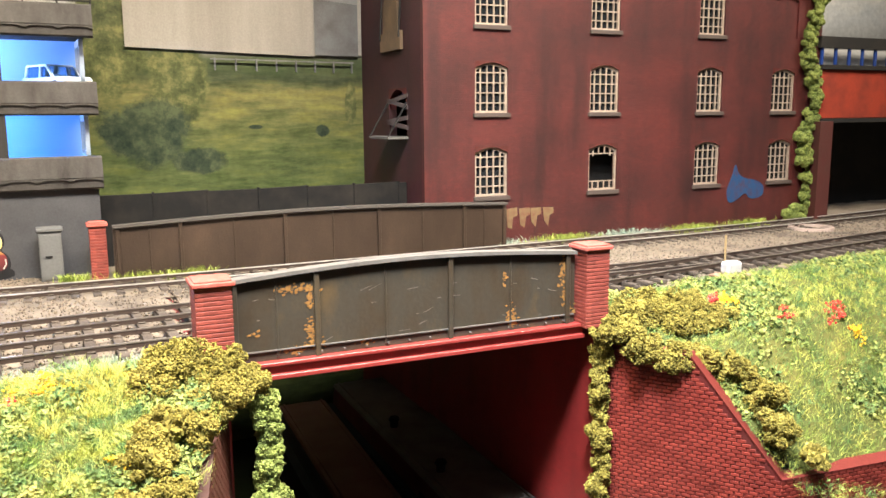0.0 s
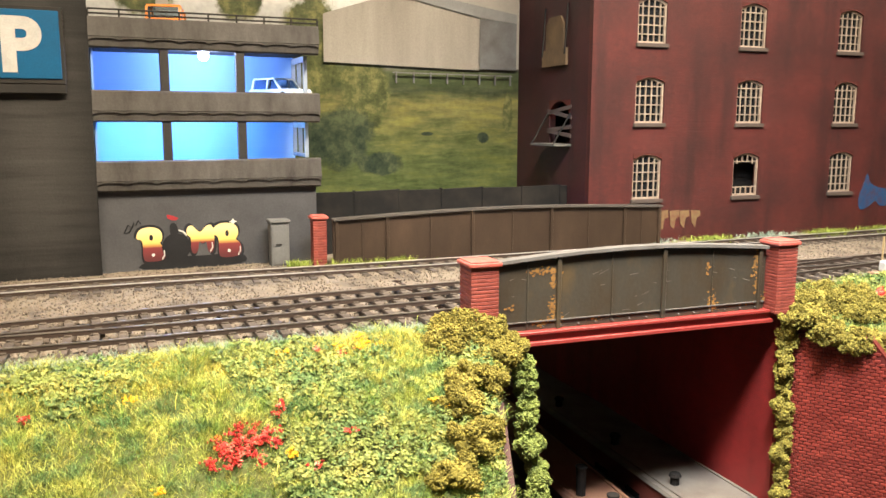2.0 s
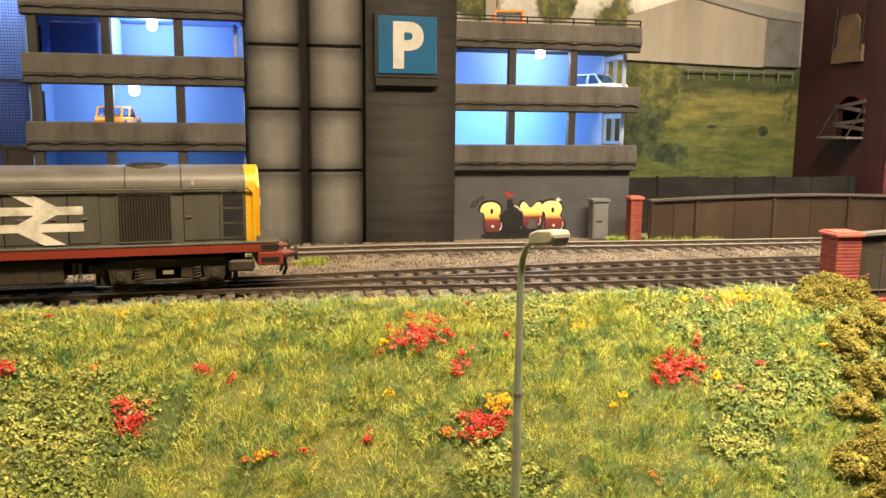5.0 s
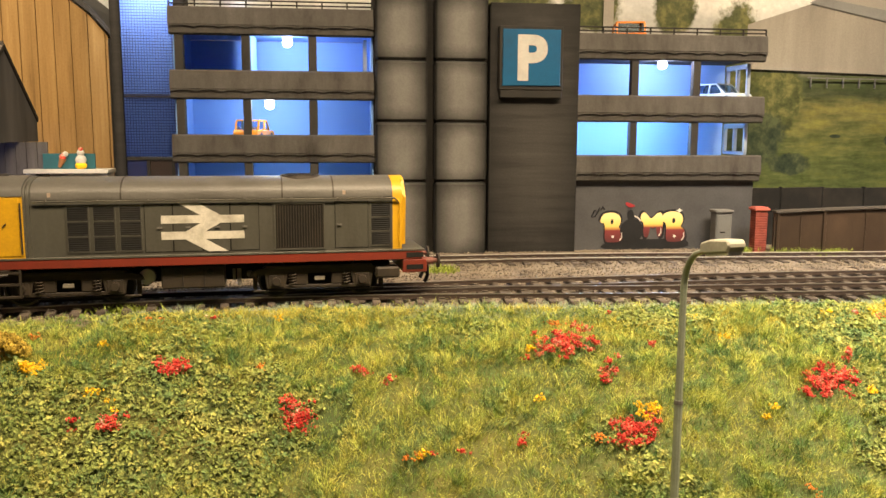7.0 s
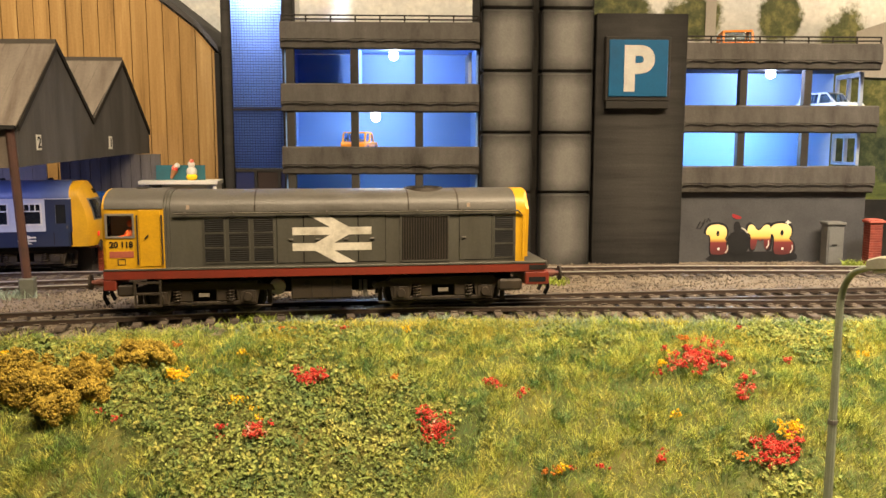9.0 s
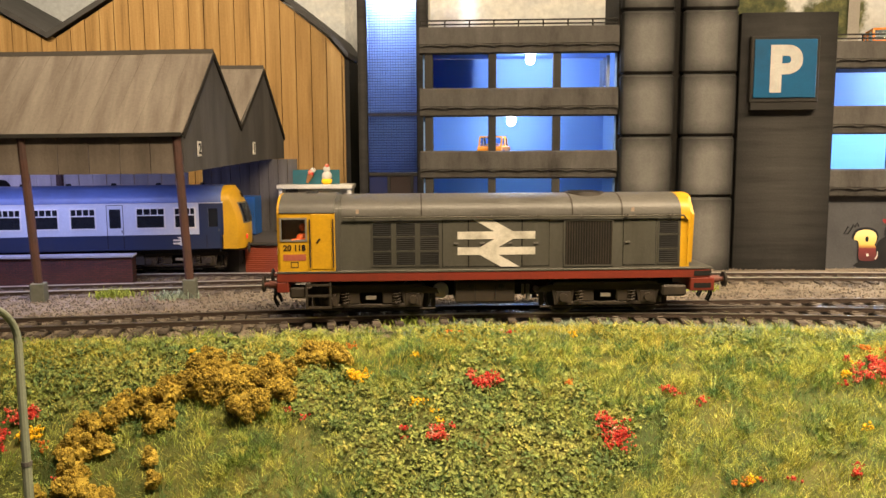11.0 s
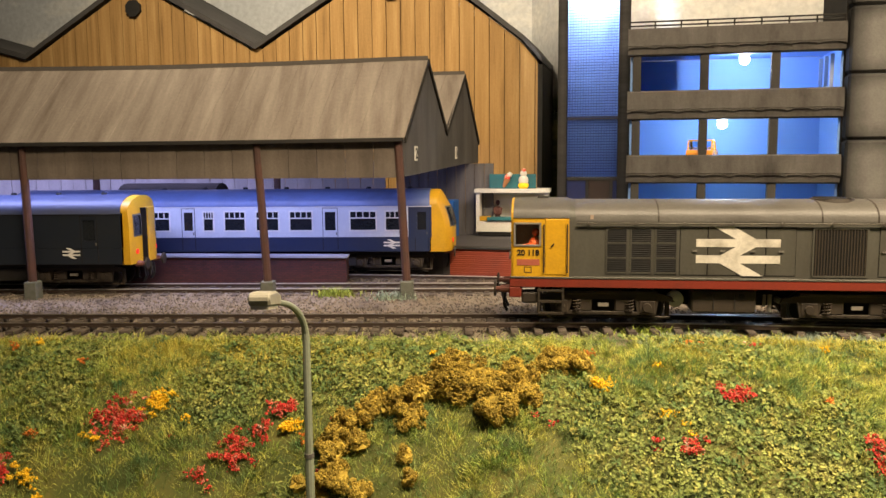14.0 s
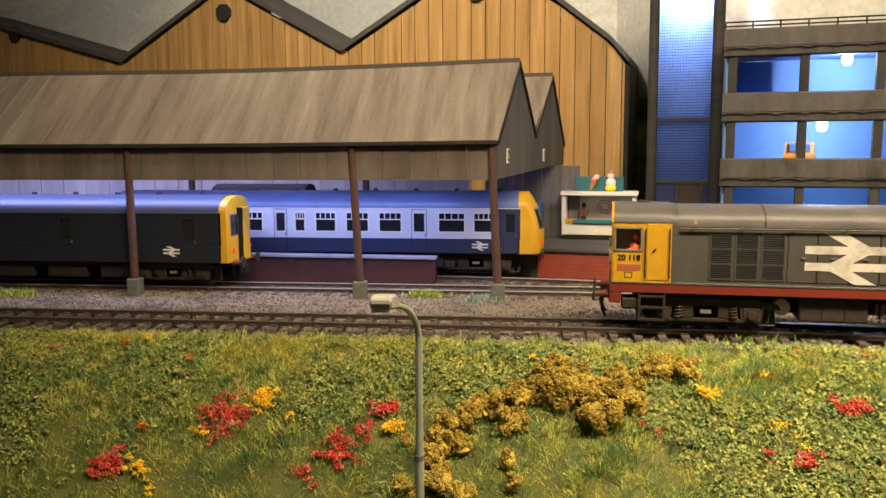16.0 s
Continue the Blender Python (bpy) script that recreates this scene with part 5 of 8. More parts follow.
for (a, za), (b, zb) in zip(pk, pk[1:]):
    bm = bm_new()
    prism(bm, [(a, za), (b, zb), (b, zb + 4.2), (a, za + 4.2)], "y", -3.5, 95)
    part("roof_slope", bm, ROOFING, shed, "dark felted roof slope")
for x, z in ((-103.7, 184), (-323, 177), (113, 187)):
    bm = bm_new()
    bmesh.ops.create_cone(bm, cap_ends=True, segments=8, radius1=7, radius2=7, depth=3, matrix=Matrix.Translation((x, -1, z)) @ Matrix.Rotation(radians(90), 4, "X") @ Matrix.Rotation(radians(22.5), 4, "Z"))
    part("vent", bm, SOOT, shed, "dark octagonal vent")
bm = bm_new()
box(bm, 222.6, 226, 0, 95, -6, 130)
part("end_wall", bm, SOOT, shed)

# ---- platform canopy ----
canopy = thing("platform_canopy", 0, 0, 0, 0, "grey twin-ridged station canopy on rusty posts", "canopy")
SHEET = streaky("weathered_roof_sheet", [(0.28, (0.088, 0.070, 0.054)), (0.45, (0.140, 0.116, 0.093)), (0.56, (0.166, 0.140, 0.114)), (0.74, (0.220, 0.190, 0.157))], 0.75, 0.11, 0.010, 0.7, 0.3, (1, 2), 0.05)
GABLE = streaky("sooty_gable", [(0.25, (0.0467, 0.045, 0.0442)), (0.75, (0.111, 0.106, 0.102))], 0.8, 0.06, 0.01)
FASCIA = streaky("grimy_fascia", [(0.25, (0.062, 0.050, 0.040)), (0.75, (0.185, 0.152, 0.122))], 0.8, 0.05, 0.008, vary=0.08)
x_end = lambda y: -347.5 + (y - 413) * 0.2175
XL = -820


def sag(x):
    return -1.6 * math.sin(math.pi * min(1, max(0, (x + 347) / -260))) - (0.012 * (-347 - x))


def slope(y0, z0, y1, z1, nm):
    n = 42
    for i in range(n):
        f0, f1 = i / n, (i + 1) / n
        bm = bm_new()
        def at(f, y):
            return x_end(y) + 1.5 + (XL - x_end(y)) * f
        lo0, lo1, hi0, hi1 = at(f0, y0), at(f1, y0), at(f0, y1), at(f1, y1)
        g = 0.10
        up = Vector((0, -(z1 - z0), y1 - y0)).normalized() * 1.0
        q = [(lo0 - g, y0, z0 + sag(lo0) * 0.3), (lo1 + g, y0, z0 + sag(lo1) * 0.3), (hi1 + g, y1, z1 + sag(hi1)), (hi0 - g, y1, z1 + sag(hi0))]
        o = rng.uniform(0, 0.12)
        vb = [bm.verts.new(p) for p in q]
        vt = [bm.verts.new(Vector(p) + up * (1 + o)) for p in q]
        bm.faces.new(vt)
        bm.faces.new(vb[::-1])
        for k in range(4):
            bm.faces.new((vb[k], vb[(k + 1) % 4], vt[(k + 1) % 4], vt[k]))
        ob = part("roof_sheet", bm, SHEET, canopy)
        bm = bm_new()
        a, b = Vector(q[0]) + up * 0.95, Vector(q[3]) + up * 0.95
        rod(bm, a, b, 0.34, None, 5)
        part("batten", bm, SHEET, canopy)


slope(411, 74, 456, 116, "front")
slope(496.7, 79, 456, 116, "rear")
slope(496.7, 79, 544, 116, "second")
slope(587, 74, 544, 116, "last")
def sagging(y, z0, z1, k, n, y0, y1):
    """A long bar that follows the sag of the roof."""
    e = x_end(y) + 1.5
    xs_ = [e + (XL - e) * i / n for i in range(n + 1)]
    return prism(bm_new(), [(a, z0 + sag(a) * k) for a in xs_] + [(a, z1 + sag(a) * k) for a in xs_[::-1]], "y", y0, y1)


for y in (456, 544):
    part("ridge_tile", sagging(y, 116.4, 118.6, 1.0, 40, y - 1.4, y + 1.4), paint("ridge_dark", (0.07, 0.06, 0.05), 0.8), canopy)
part("gutter", sagging(409.5, 73.2, 75.0, 0.3, 26, 408.5, 411.5), SOOT, canopy, "black gutter")
n = 34
for i in range(n):
    a, b = x_end(412) + (XL - x_end(412)) * i / n, x_end(412) + (XL - x_end(412)) * (i + 1) / n
    bm = bm_new()
    box(bm, b + 0.12, a - 0.12, 411.2 + rng.uniform(0, 0.4), 413, 55.6, 73.2)
    part("fascia_board", bm, FASCIA, canopy)
# skewed gable end
th = thing("canopy_gable", -347.5, 413, 0, math.degrees(math.atan2(1, 0.2175)), "sooty grey double gable end of the canopy", "gable")
k = math.sqrt(1 + 0.2175 ** 2)
prof = [(413, 56), (413, 74), (456, 116), (496.7, 79), (544, 116), (587, 74), (587, 60), (545, 60)]
bm = bm_new()
prism(bm, [((y - 413) * k, z) for y, z in prof], "y", -1.2, 1.2)
part("gable_wall", bm, GABLE, th)
for (ya, za), (yb, zb) in zip(prof[1:5], prof[2:6]):
    bm = bm_new()
    prism(bm, [((ya - 413) * k, za - 1.6), ((yb - 413) * k, zb - 1.6), ((yb - 413) * k, zb + 1.4), ((ya - 413) * k, za + 1.4)], "y", -2.2, 1.6)
    part("barge_board", bm, SOOT, th)
for y, txt in ((432, "2"), (520, "1")):
    bm = bm_new()
    u0 = (y - 413) * k
    box(bm, u0 - 2.2, u0 + 2.2, -1.7, -1.2, 63.5, 71)
    part("number_plate", bm, WHITE, th, "small white platform number sign")
    lettering("number", txt, 7.5, BLACK, th, u0, -1.8, 64.8, 90, 0, "CENTER", 0.15)
RUSTPOST = paint("rusty_post", (0.085, 0.042, 0.032), 0.7, dirt=(0.05, 0.035, 0.03), grime=0.7, size=0.12)
for xt, xb, y in ((-349.5, -346, 412), (-419, -415.5, 412), (-536, -535, 412), (-640, -638, 412), (-430, -430, 500), (-540, -540, 500)):
    bm = bm_new()
    rod(bm, (xb, y, 2), (xt, y, 74), 2.1, 2.0, 10)
    part("post", bm, RUSTPOST, canopy, "rusty brown post")
    bm = bm_new()
    box(bm, xb - 3.3, xb + 3.3, y - 3.3, y + 3.3, -6, 4.6, 0.5)
    part("post_base", bm, paint("mossy_concrete", (0.13, 0.13, 0.11), 0.9, dirt=(0.06, 0.08, 0.05), grime=0.7, size=0.3), canopy, "mossy concrete footing")
# planked screen below the far gable
scr = thing("plank_screen", -322, 560, 0, -12, "grey vertical plank screen behind the platform", "screen")
for i in range(10):
    bm = bm_new()
    box(bm, -40 + i * 6.4, -34 + i * 6.4, 0, 1.4, 12.6, 60)
    part("plank", bm, streaky("grey_plank", [(0.3, (0.07, 0.065, 0.065)), (0.7, (0.17, 0.16, 0.16))], 0.8) if "grey_plank" not in MATS else MATS["grey_plank"], scr)

# pale boarded wall closing the station behind the tracks
bw_ = thing("boarded_wall", -770, 592, 0, 0, "pale vertical boarded wall behind the station tracks", "wall", "", "structure")
PALE_BOARD = streaky("pale_board", [(0.3, (0.36, 0.34, 0.33)), (0.7, (0.52, 0.50, 0.48))], 0.75, 0.08, 0.01, vary=0.08)
for i in range(44):
    bm = bm_new()
    box(bm, i * 9 + 0.2, i * 9 + 8.8, -0.3 * (i % 2), 1.4, -5, 62)
    part("plank", bm, PALE_BOARD, bw_)
# island platform
plat = thing("island_platform", -382.5, 455, 0, 0, "dark brick island platform with pale edge", "platform", "", "structure")
bm = bm_new()
prism(bm, [(0, -6), (0, 10.4), (-420, 13.4), (-420, -6)], "y", 0, 9)
part("platform_wall", bm, DARK_BRICK, plat)
bm = bm_new()
prism(bm, [(0.5, 10.4), (0.5, 11.4), (-420, 14.4), (-420, 13.4)], "y", -0.8, 9.4)
part("platform_edge", bm, paint("pale_edge", (0.42, 0.40, 0.40), 0.7), plat)

# ---- rolling stock ----
def wheel(parent, x, z, r, ys=(-8.2, 8.2), name="wheel"):
    bm = bm_new()
    for y in ys:
        rod(bm, (x, y - 1.2, z), (x, y + 1.2, z), r, r, 20)
    w = part(name, bm, TYRE, parent, "", True)
    bm = bm_new()
    for y in ys:
        rod(bm, (x, y - 1.35, z), (x, y + 1.35, z), r - 0.9, r - 0.9, 20)
    rod(bm, (x, ys[0], z), (x, ys[1], z), 1.2, None, 8)
    part("wheel_centre", bm, BLACK, w)
    return w


def spring(parent, x, y, z0, z1, r=1.35):
    bm = bm_new()
    pts = [(x + r * math.cos(a * 0.9), y + r * math.sin(a * 0.9), z0 + (z1 - z0) * a / 32) for a in range(33)]
    tube(bm, pts, 0.34, 4)
    part("spring", bm, UNDER, parent)


def bogie(parent, x, axle, base, hw, r=7.1, coil=True, z=0.0):
    b = new("bogie")
    b.parent = parent
    b.matrix_basis = pose(x / 1000, 0, z / 1000)
    for s in (-1, 1):
        y = s * hw
        bm = bm_new()
        a = axle / 2
        ol = [(-a - 10.5, 9.4), (-a - 9.5, 11.4), (-a - 5, 12.4), (a + 5, 12.4), (a + 9.5, 11.4), (a + 10.5, 9.4), (a + 4.4, 9.8), (a + 3.4, 4.2), (a - 3.4, 4.2), (a - 4.6, 10.2), (-a + 4.6, 10.2), (-a + 3.4, 4.2), (-a - 3.4, 4.2), (-a - 4.4, 9.8)]
        prism(bm, ol, "y", y - 0.9, y + 0.9)
        box(bm, -a + 3, a - 3, y - 0.7, y + 0.7, 4.0, 5.4, 0.2)
        box(bm, -a - 4, a + 4, y - 1.4, y + 1.4, 12.4, 13.6, 0.2)
        part("side_frame", bm, UNDER, b, "oily brown bogie frame")
        for q in (-a, a):
            bm = bm_new()
            rod(bm, (q, y + s * 0.8, 7.2), (q, y + s * 2.3, 7.2), 1.9, 1.6, 12)
            box(bm, q - 3.2, q + 3.2, y - 0.2 if s > 0 else y - 1.2, y + 1.2 if s > 0 else y + 0.2, 4.6, 9.8, 0.4)
            part("axlebox", bm, UNDER, b)
            if coil:
                spring(b, q + (6.6 if q < 0 else -6.6), y + s * 0.3, 5.2, 10.6, 1.6)
        bm = bm_new()
        box(bm, -2, 2, y + s * 0.6, y + s * 1.2, 7.4, 8.8) if s > 0 else box(bm, -2, 2, y - 1.2, y - 0.6, 7.4, 8.8)
        part("bogie_plate", bm, paint("oily_plate", (0.20, 0.18, 0.15), 0.5), b)
        bm = bm_new()
        for i in range(7):
            rod(bm, (-a + 6 + i * (2 * a - 12) / 6, y + s * 0.6, 5.1), (-a + 6 + i * (2 * a - 12) / 6, y + s * 1.1, 5.1), 0.3, None, 5)
        part("bolt_row", bm, UNDER, b)
        for q in (-a - 8.2, -a + 8.2, a - 8.2, a + 8.2):
            bm = bm_new()
            box(bm, q - 0.9, q + 0.9, y - s * 3.4 - 1.0, y - s * 3.4 + 1.0, 3.4, 10.6, 0.3)
            part("brake_block", bm, UNDER, b)
        bm = bm_new()
        tube(bm, [(-a - 9, y - s * 1.4, 3.0), (a + 9, y - s * 1.4, 3.0)], 0.45)
        part("brake_rod", bm, UNDER, b)
        for q in (-a * 0.42, a * 0.42):
            bm = bm_new()
            box(bm, q - 2.6, q + 2.6, y - 0.8, y + 0.8, 5.4, 10.4, 0.4)
            part("damper_bracket", bm, UNDER, b)
    for q in (-axle / 2, axle / 2):
        wheel(b, q, r, r)
    # Black block added to close the view through, dark as deep shade.
    bm = bm_new()
    box(bm, -axle / 2 + 7.6, axle / 2 - 7.6, -hw + 4.6, hw - 4.6, 3.2, 12.4, 0.4)
    part("bogie_dark_block", bm, BLACK, b)
    return b


def buffers(parent, x, z, d, gap=11.3):
    for s in (-1, 1):
        bm = bm_new()
        rod(bm, (x, s * gap, z), (x + d * 3.6, s * gap, z), 1.7, 1.4, 10)
        rod(bm, (x + d * 3.6, s * gap, z), (x + d * 5.6, s * gap, z), 0.9, None, 8)
        bf = part("buffer", bm, paint("buffer_rust", (0.16, 0.06, 0.045), 0.6), parent, "rusty red buffer stock")
        bm = bm_new()
        rod(bm, (x + d * 5.4, s * gap, z), (x + d * 6.2, s * gap, z), 3.1, 3.0, 16)
        part("buffer_head", bm, UNDER, bf)
    for y in (-6.5, -4, 4, 6.5):
        bm = bm_new()
        tube(bm, [(x, y, z - 1), (x + d * 2.2, y, z - 2.2), (x + d * 2.6, y, z - 7), (x + d * 1.2, y, z - 10)], 0.5, 5)
        part("brake_hose", bm, BLACK, parent)
    bm = bm_new()
    tube(bm, [(x, 0, z), (x + d * 3, 0, z - 0.5), (x + d * 3.2, 0, z - 4), (x + d * 2.6, 0, z - 7)], 0.7, 6)
    part("coupling_hook", bm, SOOT, parent)


def roof_profile(hw, z0, z1, n=12, flat=1.0):
    """Half-round roof section from one eave to the other."""
    return [(-hw * math.cos(math.pi * i / n), z0 + (z1 - z0) * math.sin(math.pi * i / n) ** flat) for i in range(n + 1)]


def arrow_mark(parent, x0, z0, w, h, y, mat, name="arrow_mark"):
    """Two-way arrow device, drawn as a plain shape."""
    bm = bm_new()
    X = lambda a: x0 + a * w
    Z = lambda a: z0 + a * h
    for za, zb in ((0.585, 0.745), (0.255, 0.415)):
        prism(bm, [(X(0), Z(za)), (X(1), Z(za)), (X(1), Z(zb)), (X(0), Z(zb))], "y", y - 0.1, y)
    for k, q in enumerate((((0.20, 1), (0.44, 1), (0.80, 0.665), (0.56, 0.665)), ((0.56, 0.665), (0.80, 0.665), (0.44, 0.335), (0.20, 0.335)), ((0.20, 0.335), (0.44, 0.335), (0.80, 0), (0.56, 0)))):
        prism(bm, [(X(u), Z(v)) for u, v in q], "y", y - 0.115 - 0.01 * k, y - 0.01)
    return part(name, bm, mat, parent, "white two-way arrow device")


LOCO_X, LOCO_Y, LOCO_TURN = -297.0, 345.6, -5.2
loco = thing("diesel_locomotive", LOCO_X, LOCO_Y, 0, LOCO_TURN, "weathered grey model diesel locomotive with yellow cab and red solebar", "locomotive")
CW, BW = 16.8, 14.6
bm = bm_new()
box(bm, -0.6, 172, -CW, CW, 15.2, 18.6, 0.2)
part("solebar", bm, LOCO_RED, loco, "grimy red solebar")
bm = bm_new()
box(bm, -0.4, 173, -CW - 0.2, CW + 0.2, 18.6, 19.4, 0.15)
part("footplate", bm, LOCO_GREY, loco)
bm = bm_new()
box(bm, 164, 174, -CW, CW, 9.8, 15.2, 0.4)
part("buffer_beam", bm, LOCO_RED, loco)
bm = bm_new()
box(bm, -0.8, 4, -CW, CW, 11, 15.2, 0.4)
part("buffer_beam", bm, LOCO_RED, loco)
bm = bm_new()
box(bm, 165.5, 172.5, -CW - 0.15, -CW + 0.1, 16, 18)
box(bm, 165.5, 172.5, -CW - 0.15, -CW + 0.1, 11, 13)
part("beam_slot", bm, BLACK, loco)
# cab with real window openings
for s in (-1, 1):
    bm = bm_new()
    lo, hi = sorted((s * CW, s * (CW - 0.9)))
    box(bm, 0, 22.4, lo, hi, 19.4, 31.6)
    box(bm, 0, 22.4, lo, hi, 40.3, 42.6)
    box(bm, 0, 1.3, lo, hi, 31.6, 40.3)
    box(bm, 11.3, 22.4, lo, hi, 31.6, 40.3)
    part("cab_side", bm, YELLOW, loco, "scuffed warning yellow cab side")
    bm = bm_new()
    box(bm, 13.2, 21.2, s * CW - 0.25, s * CW + 0.25, 20.2, 42.0, 0.2)
    part("cab_door", bm, YELLOW, loco)
    for x in (12.7, 21.7):
        bm = bm_new()
        rod(bm, (x, s * (CW + 0.6), 21), (x, s * (CW + 0.6), 40), 0.32, None, 6)
        part("door_handrail", bm, UNDER, loco)
    bm = bm_new()
    tube(bm, [(15.4, s * (CW + 0.5), 31), (16.6, s * (CW + 0.5), 32.4)], 0.3)
    part("door_handle", bm, SOOT, loco)
    bm = bm_new()
    for a, b, c, d in ((1.0, 11.6, 31.3, 32.0), (1.0, 11.6, 39.9, 40.6), (1.0, 1.7, 31.3, 40.6), (10.9, 11.6, 31.3, 40.6)):
        box(bm, a, b, s * CW - 0.3, s * CW + 0.3, c, d)
    part("window_frame", bm, paint("window_alloy", (0.35, 0.33, 0.30), 0.4, 0.5), loco)
    bm = bm_new()
    box(bm, 1.3, 11.3, s * (CW - 0.6), s * (CW - 0.5), 31.6, 40.3)
    o = part("window_pane", bm, PANE, loco)
    o.visible_shadow = False
bm = bm_new()
for y0, y1 in ((-CW, -15.6), (-5.2, -4.2), (4.2, 5.2), (15.6, CW)):
    box(bm, 0, 1, y0, y1, 31, 41)
box(bm, 0, 1, -CW, CW, 19.4, 31)
part("cab_front", bm, YELLOW, loco, "flat yellow cab front")
bm = bm_new()
prism(bm, [(-CW, 41)] + roof_profile(CW, 42, 49.3, 12, 0.8) + [(CW, 41)], "x", 0, 1)
part("cab_front_top", bm, YELLOW, loco)
bm = bm_new()
box(bm, 0.3, 0.5, -15.6, 15.6, 31, 41)
o = part("windscreen", bm, DARK_PANE, loco)
bm = bm_new()
prism(bm, [(-CW, 42.3)] + roof_profile(CW + 0.3, 42.4, 49.4, 14, 0.8) + [(CW, 42.3)], "x", 0.9, 22.4)
part("cab_roof", bm, LOCO_ROOF, loco, "sooty grey cab roof", True)
bm = bm_new()
box(bm, 21.2, 22.3, -CW + 0.5, CW - 0.5, 19.4, 43)
part("cab_bulkhead", bm, paint("cab_cream", (0.45, 0.40, 0.30), 0.6), loco)
bm = bm_new()
box(bm, 3, 12, -12, 12, 19.5, 26)
part("control_desk", bm, SOOT, loco)
# Tan board added close behind the window, where lamp light reaches it.
bm = bm_new()
box(bm, 1.2, 21, -8.6, -8.0, 19.5, 41.5)
part("cab_backing_board", bm, paint("cab_tan", (0.26, 0.19, 0.12), 0.7), loco)
bm = bm_new()
box(bm, 10, 14.5, -3, 3, 49.0, 49.9, 0.3)
part("cab_roof_vent", bm, SOOT, loco)
for y in (-10.5, 0, 10.5):
    bm = bm_new()
    rod(bm, (-0.9, y, 27 if y else 33), (0, y, 27 if y else 33), 1.7, None, 14)
    part("marker_disc", bm, WHITE, loco, "white marker disc")
# bonnet
bm = bm_new()
prism(bm, [(-BW, 19.4), (-BW, 40.5)] + roof_profile(BW, 40.4, 48.6, 14, 0.75)[1:-1] + [(BW, 40.5), (BW, 19.4)], "x", 24.4, 160.2)
part("bonnet", bm, LOCO_GREY, loco, "weathered grey engine bonnet", True)
bm = bm_new()
prism(bm, [(-CW + 0.4, 19.4), (-CW + 0.4, 41)] + roof_profile(CW - 0.4, 41, 49.0, 14, 0.78)[1:-1] + [(CW - 0.4, 41), (CW - 0.4, 19.4)], "x", 22.4, 23.2)
prism(bm, [(-BW - 0.8, 19.4), (-BW - 0.8, 40.6)] + roof_profile(BW + 0.8, 40.6, 48.9, 14, 0.76)[1:-1] + [(BW + 0.8, 40.6), (BW + 0.8, 19.4)], "x", 23.2, 24.4)
part("bonnet_collar", bm, LOCO_GREY, loco, "", True)
bm = bm_new()
prism(bm, roof_profile(BW + 0.12, 40.8, 48.8, 16, 0.75), "x", 24.8, 160)
part("bonnet_roof", bm, LOCO_ROOF, loco, "sooty streaked bonnet roof", True)
for x in (56, 116, 136):
    bm = bm_new()
    prism(bm, roof_profile(BW + 0.22, 40.8, 48.92, 16, 0.75), "x", x, x + 0.6)
    part("roof_seam", bm, UNDER, loco)
bm = bm_new()
prism(bm, [(-BW, 19.4), (-BW, 40.5)] + roof_profile(BW, 40.4, 48.7, 14, 0.75)[1:-1] + [(BW, 40.5), (BW, 19.4)], "x", 160.2, 165.6)
bmesh.ops.bevel(bm, geom=[e for e in bm.edges if all(v.co.x > 165 for v in e.verts)], offset=1.6, segments=2, affect="EDGES")
part("nose_end", bm, YELLOW, loco, "yellow rounded nose end", True)
for y in (-BW - 0.2,):
    bm = bm_new()
    tube(bm, [(163, y - 0.7, 21), (163, y - 0.7, 38.5), (161.6, y - 0.4, 40)], 0.35)
    part("nose_handrail", bm, YELLOW, loco)
bm = bm_new()
for y in (-7, 0, 7):
    rod(bm, (165.5, y, 34), (166.4, y, 34), 1.7, None, 12)
part("nose_disc", bm, WHITE, loco)


# Near-black for fins and door gaps; the louvres' shade is put into it.
LOUVRE = paint("louvre_dark", (0.006, 0.0058, 0.005), 0.75)


def louvre(x0, x1, z0, z1, s, rows=3, fins=6):
    fr = new("louvre_panel")
    fr.parent = loco
    bm = bm_new()
    y = s * BW
    ya, yb = sorted((y, y + s * 0.35))
    h = (z1 - z0) / rows
    for a, b, c, d in [(x0, x0 + 0.5, z0, z1), (x1 - 0.5, x1, z0, z1)] + [(x0, x1, z0 + i * h - 0.3, z0 + i * h + 0.3) for i in range(rows + 1)]:
        box(bm, a, b, ya, yb, c, d)
    part("louvre_frame", bm, LOCO_GREY, fr)
    # Black backing sheet for the shade behind the fins.
    bm = bm_new()
    box(bm, x0 + 0.4, x1 - 0.4, min(y, y + s * 0.05), max(y, y + s * 0.05), z0, z1)
    part("louvre_shade", bm, BLACK, fr)
    for i in range(rows):
        for j in range(fins):
            z = z0 + i * h + 0.4 + (h - 0.8) * (j + 0.5) / fins
            bm = bm_new()
            prism(bm, [(y + s * 0.05, z + 0.22), (y + s * 0.32, z - 0.20), (y + s * 0.32, z - 0.08), (y + s * 0.05, z + 0.34)], "x", x0 + 0.5, x1 - 0.5)
            part("louvre_fin", bm, LOUVRE, fr)


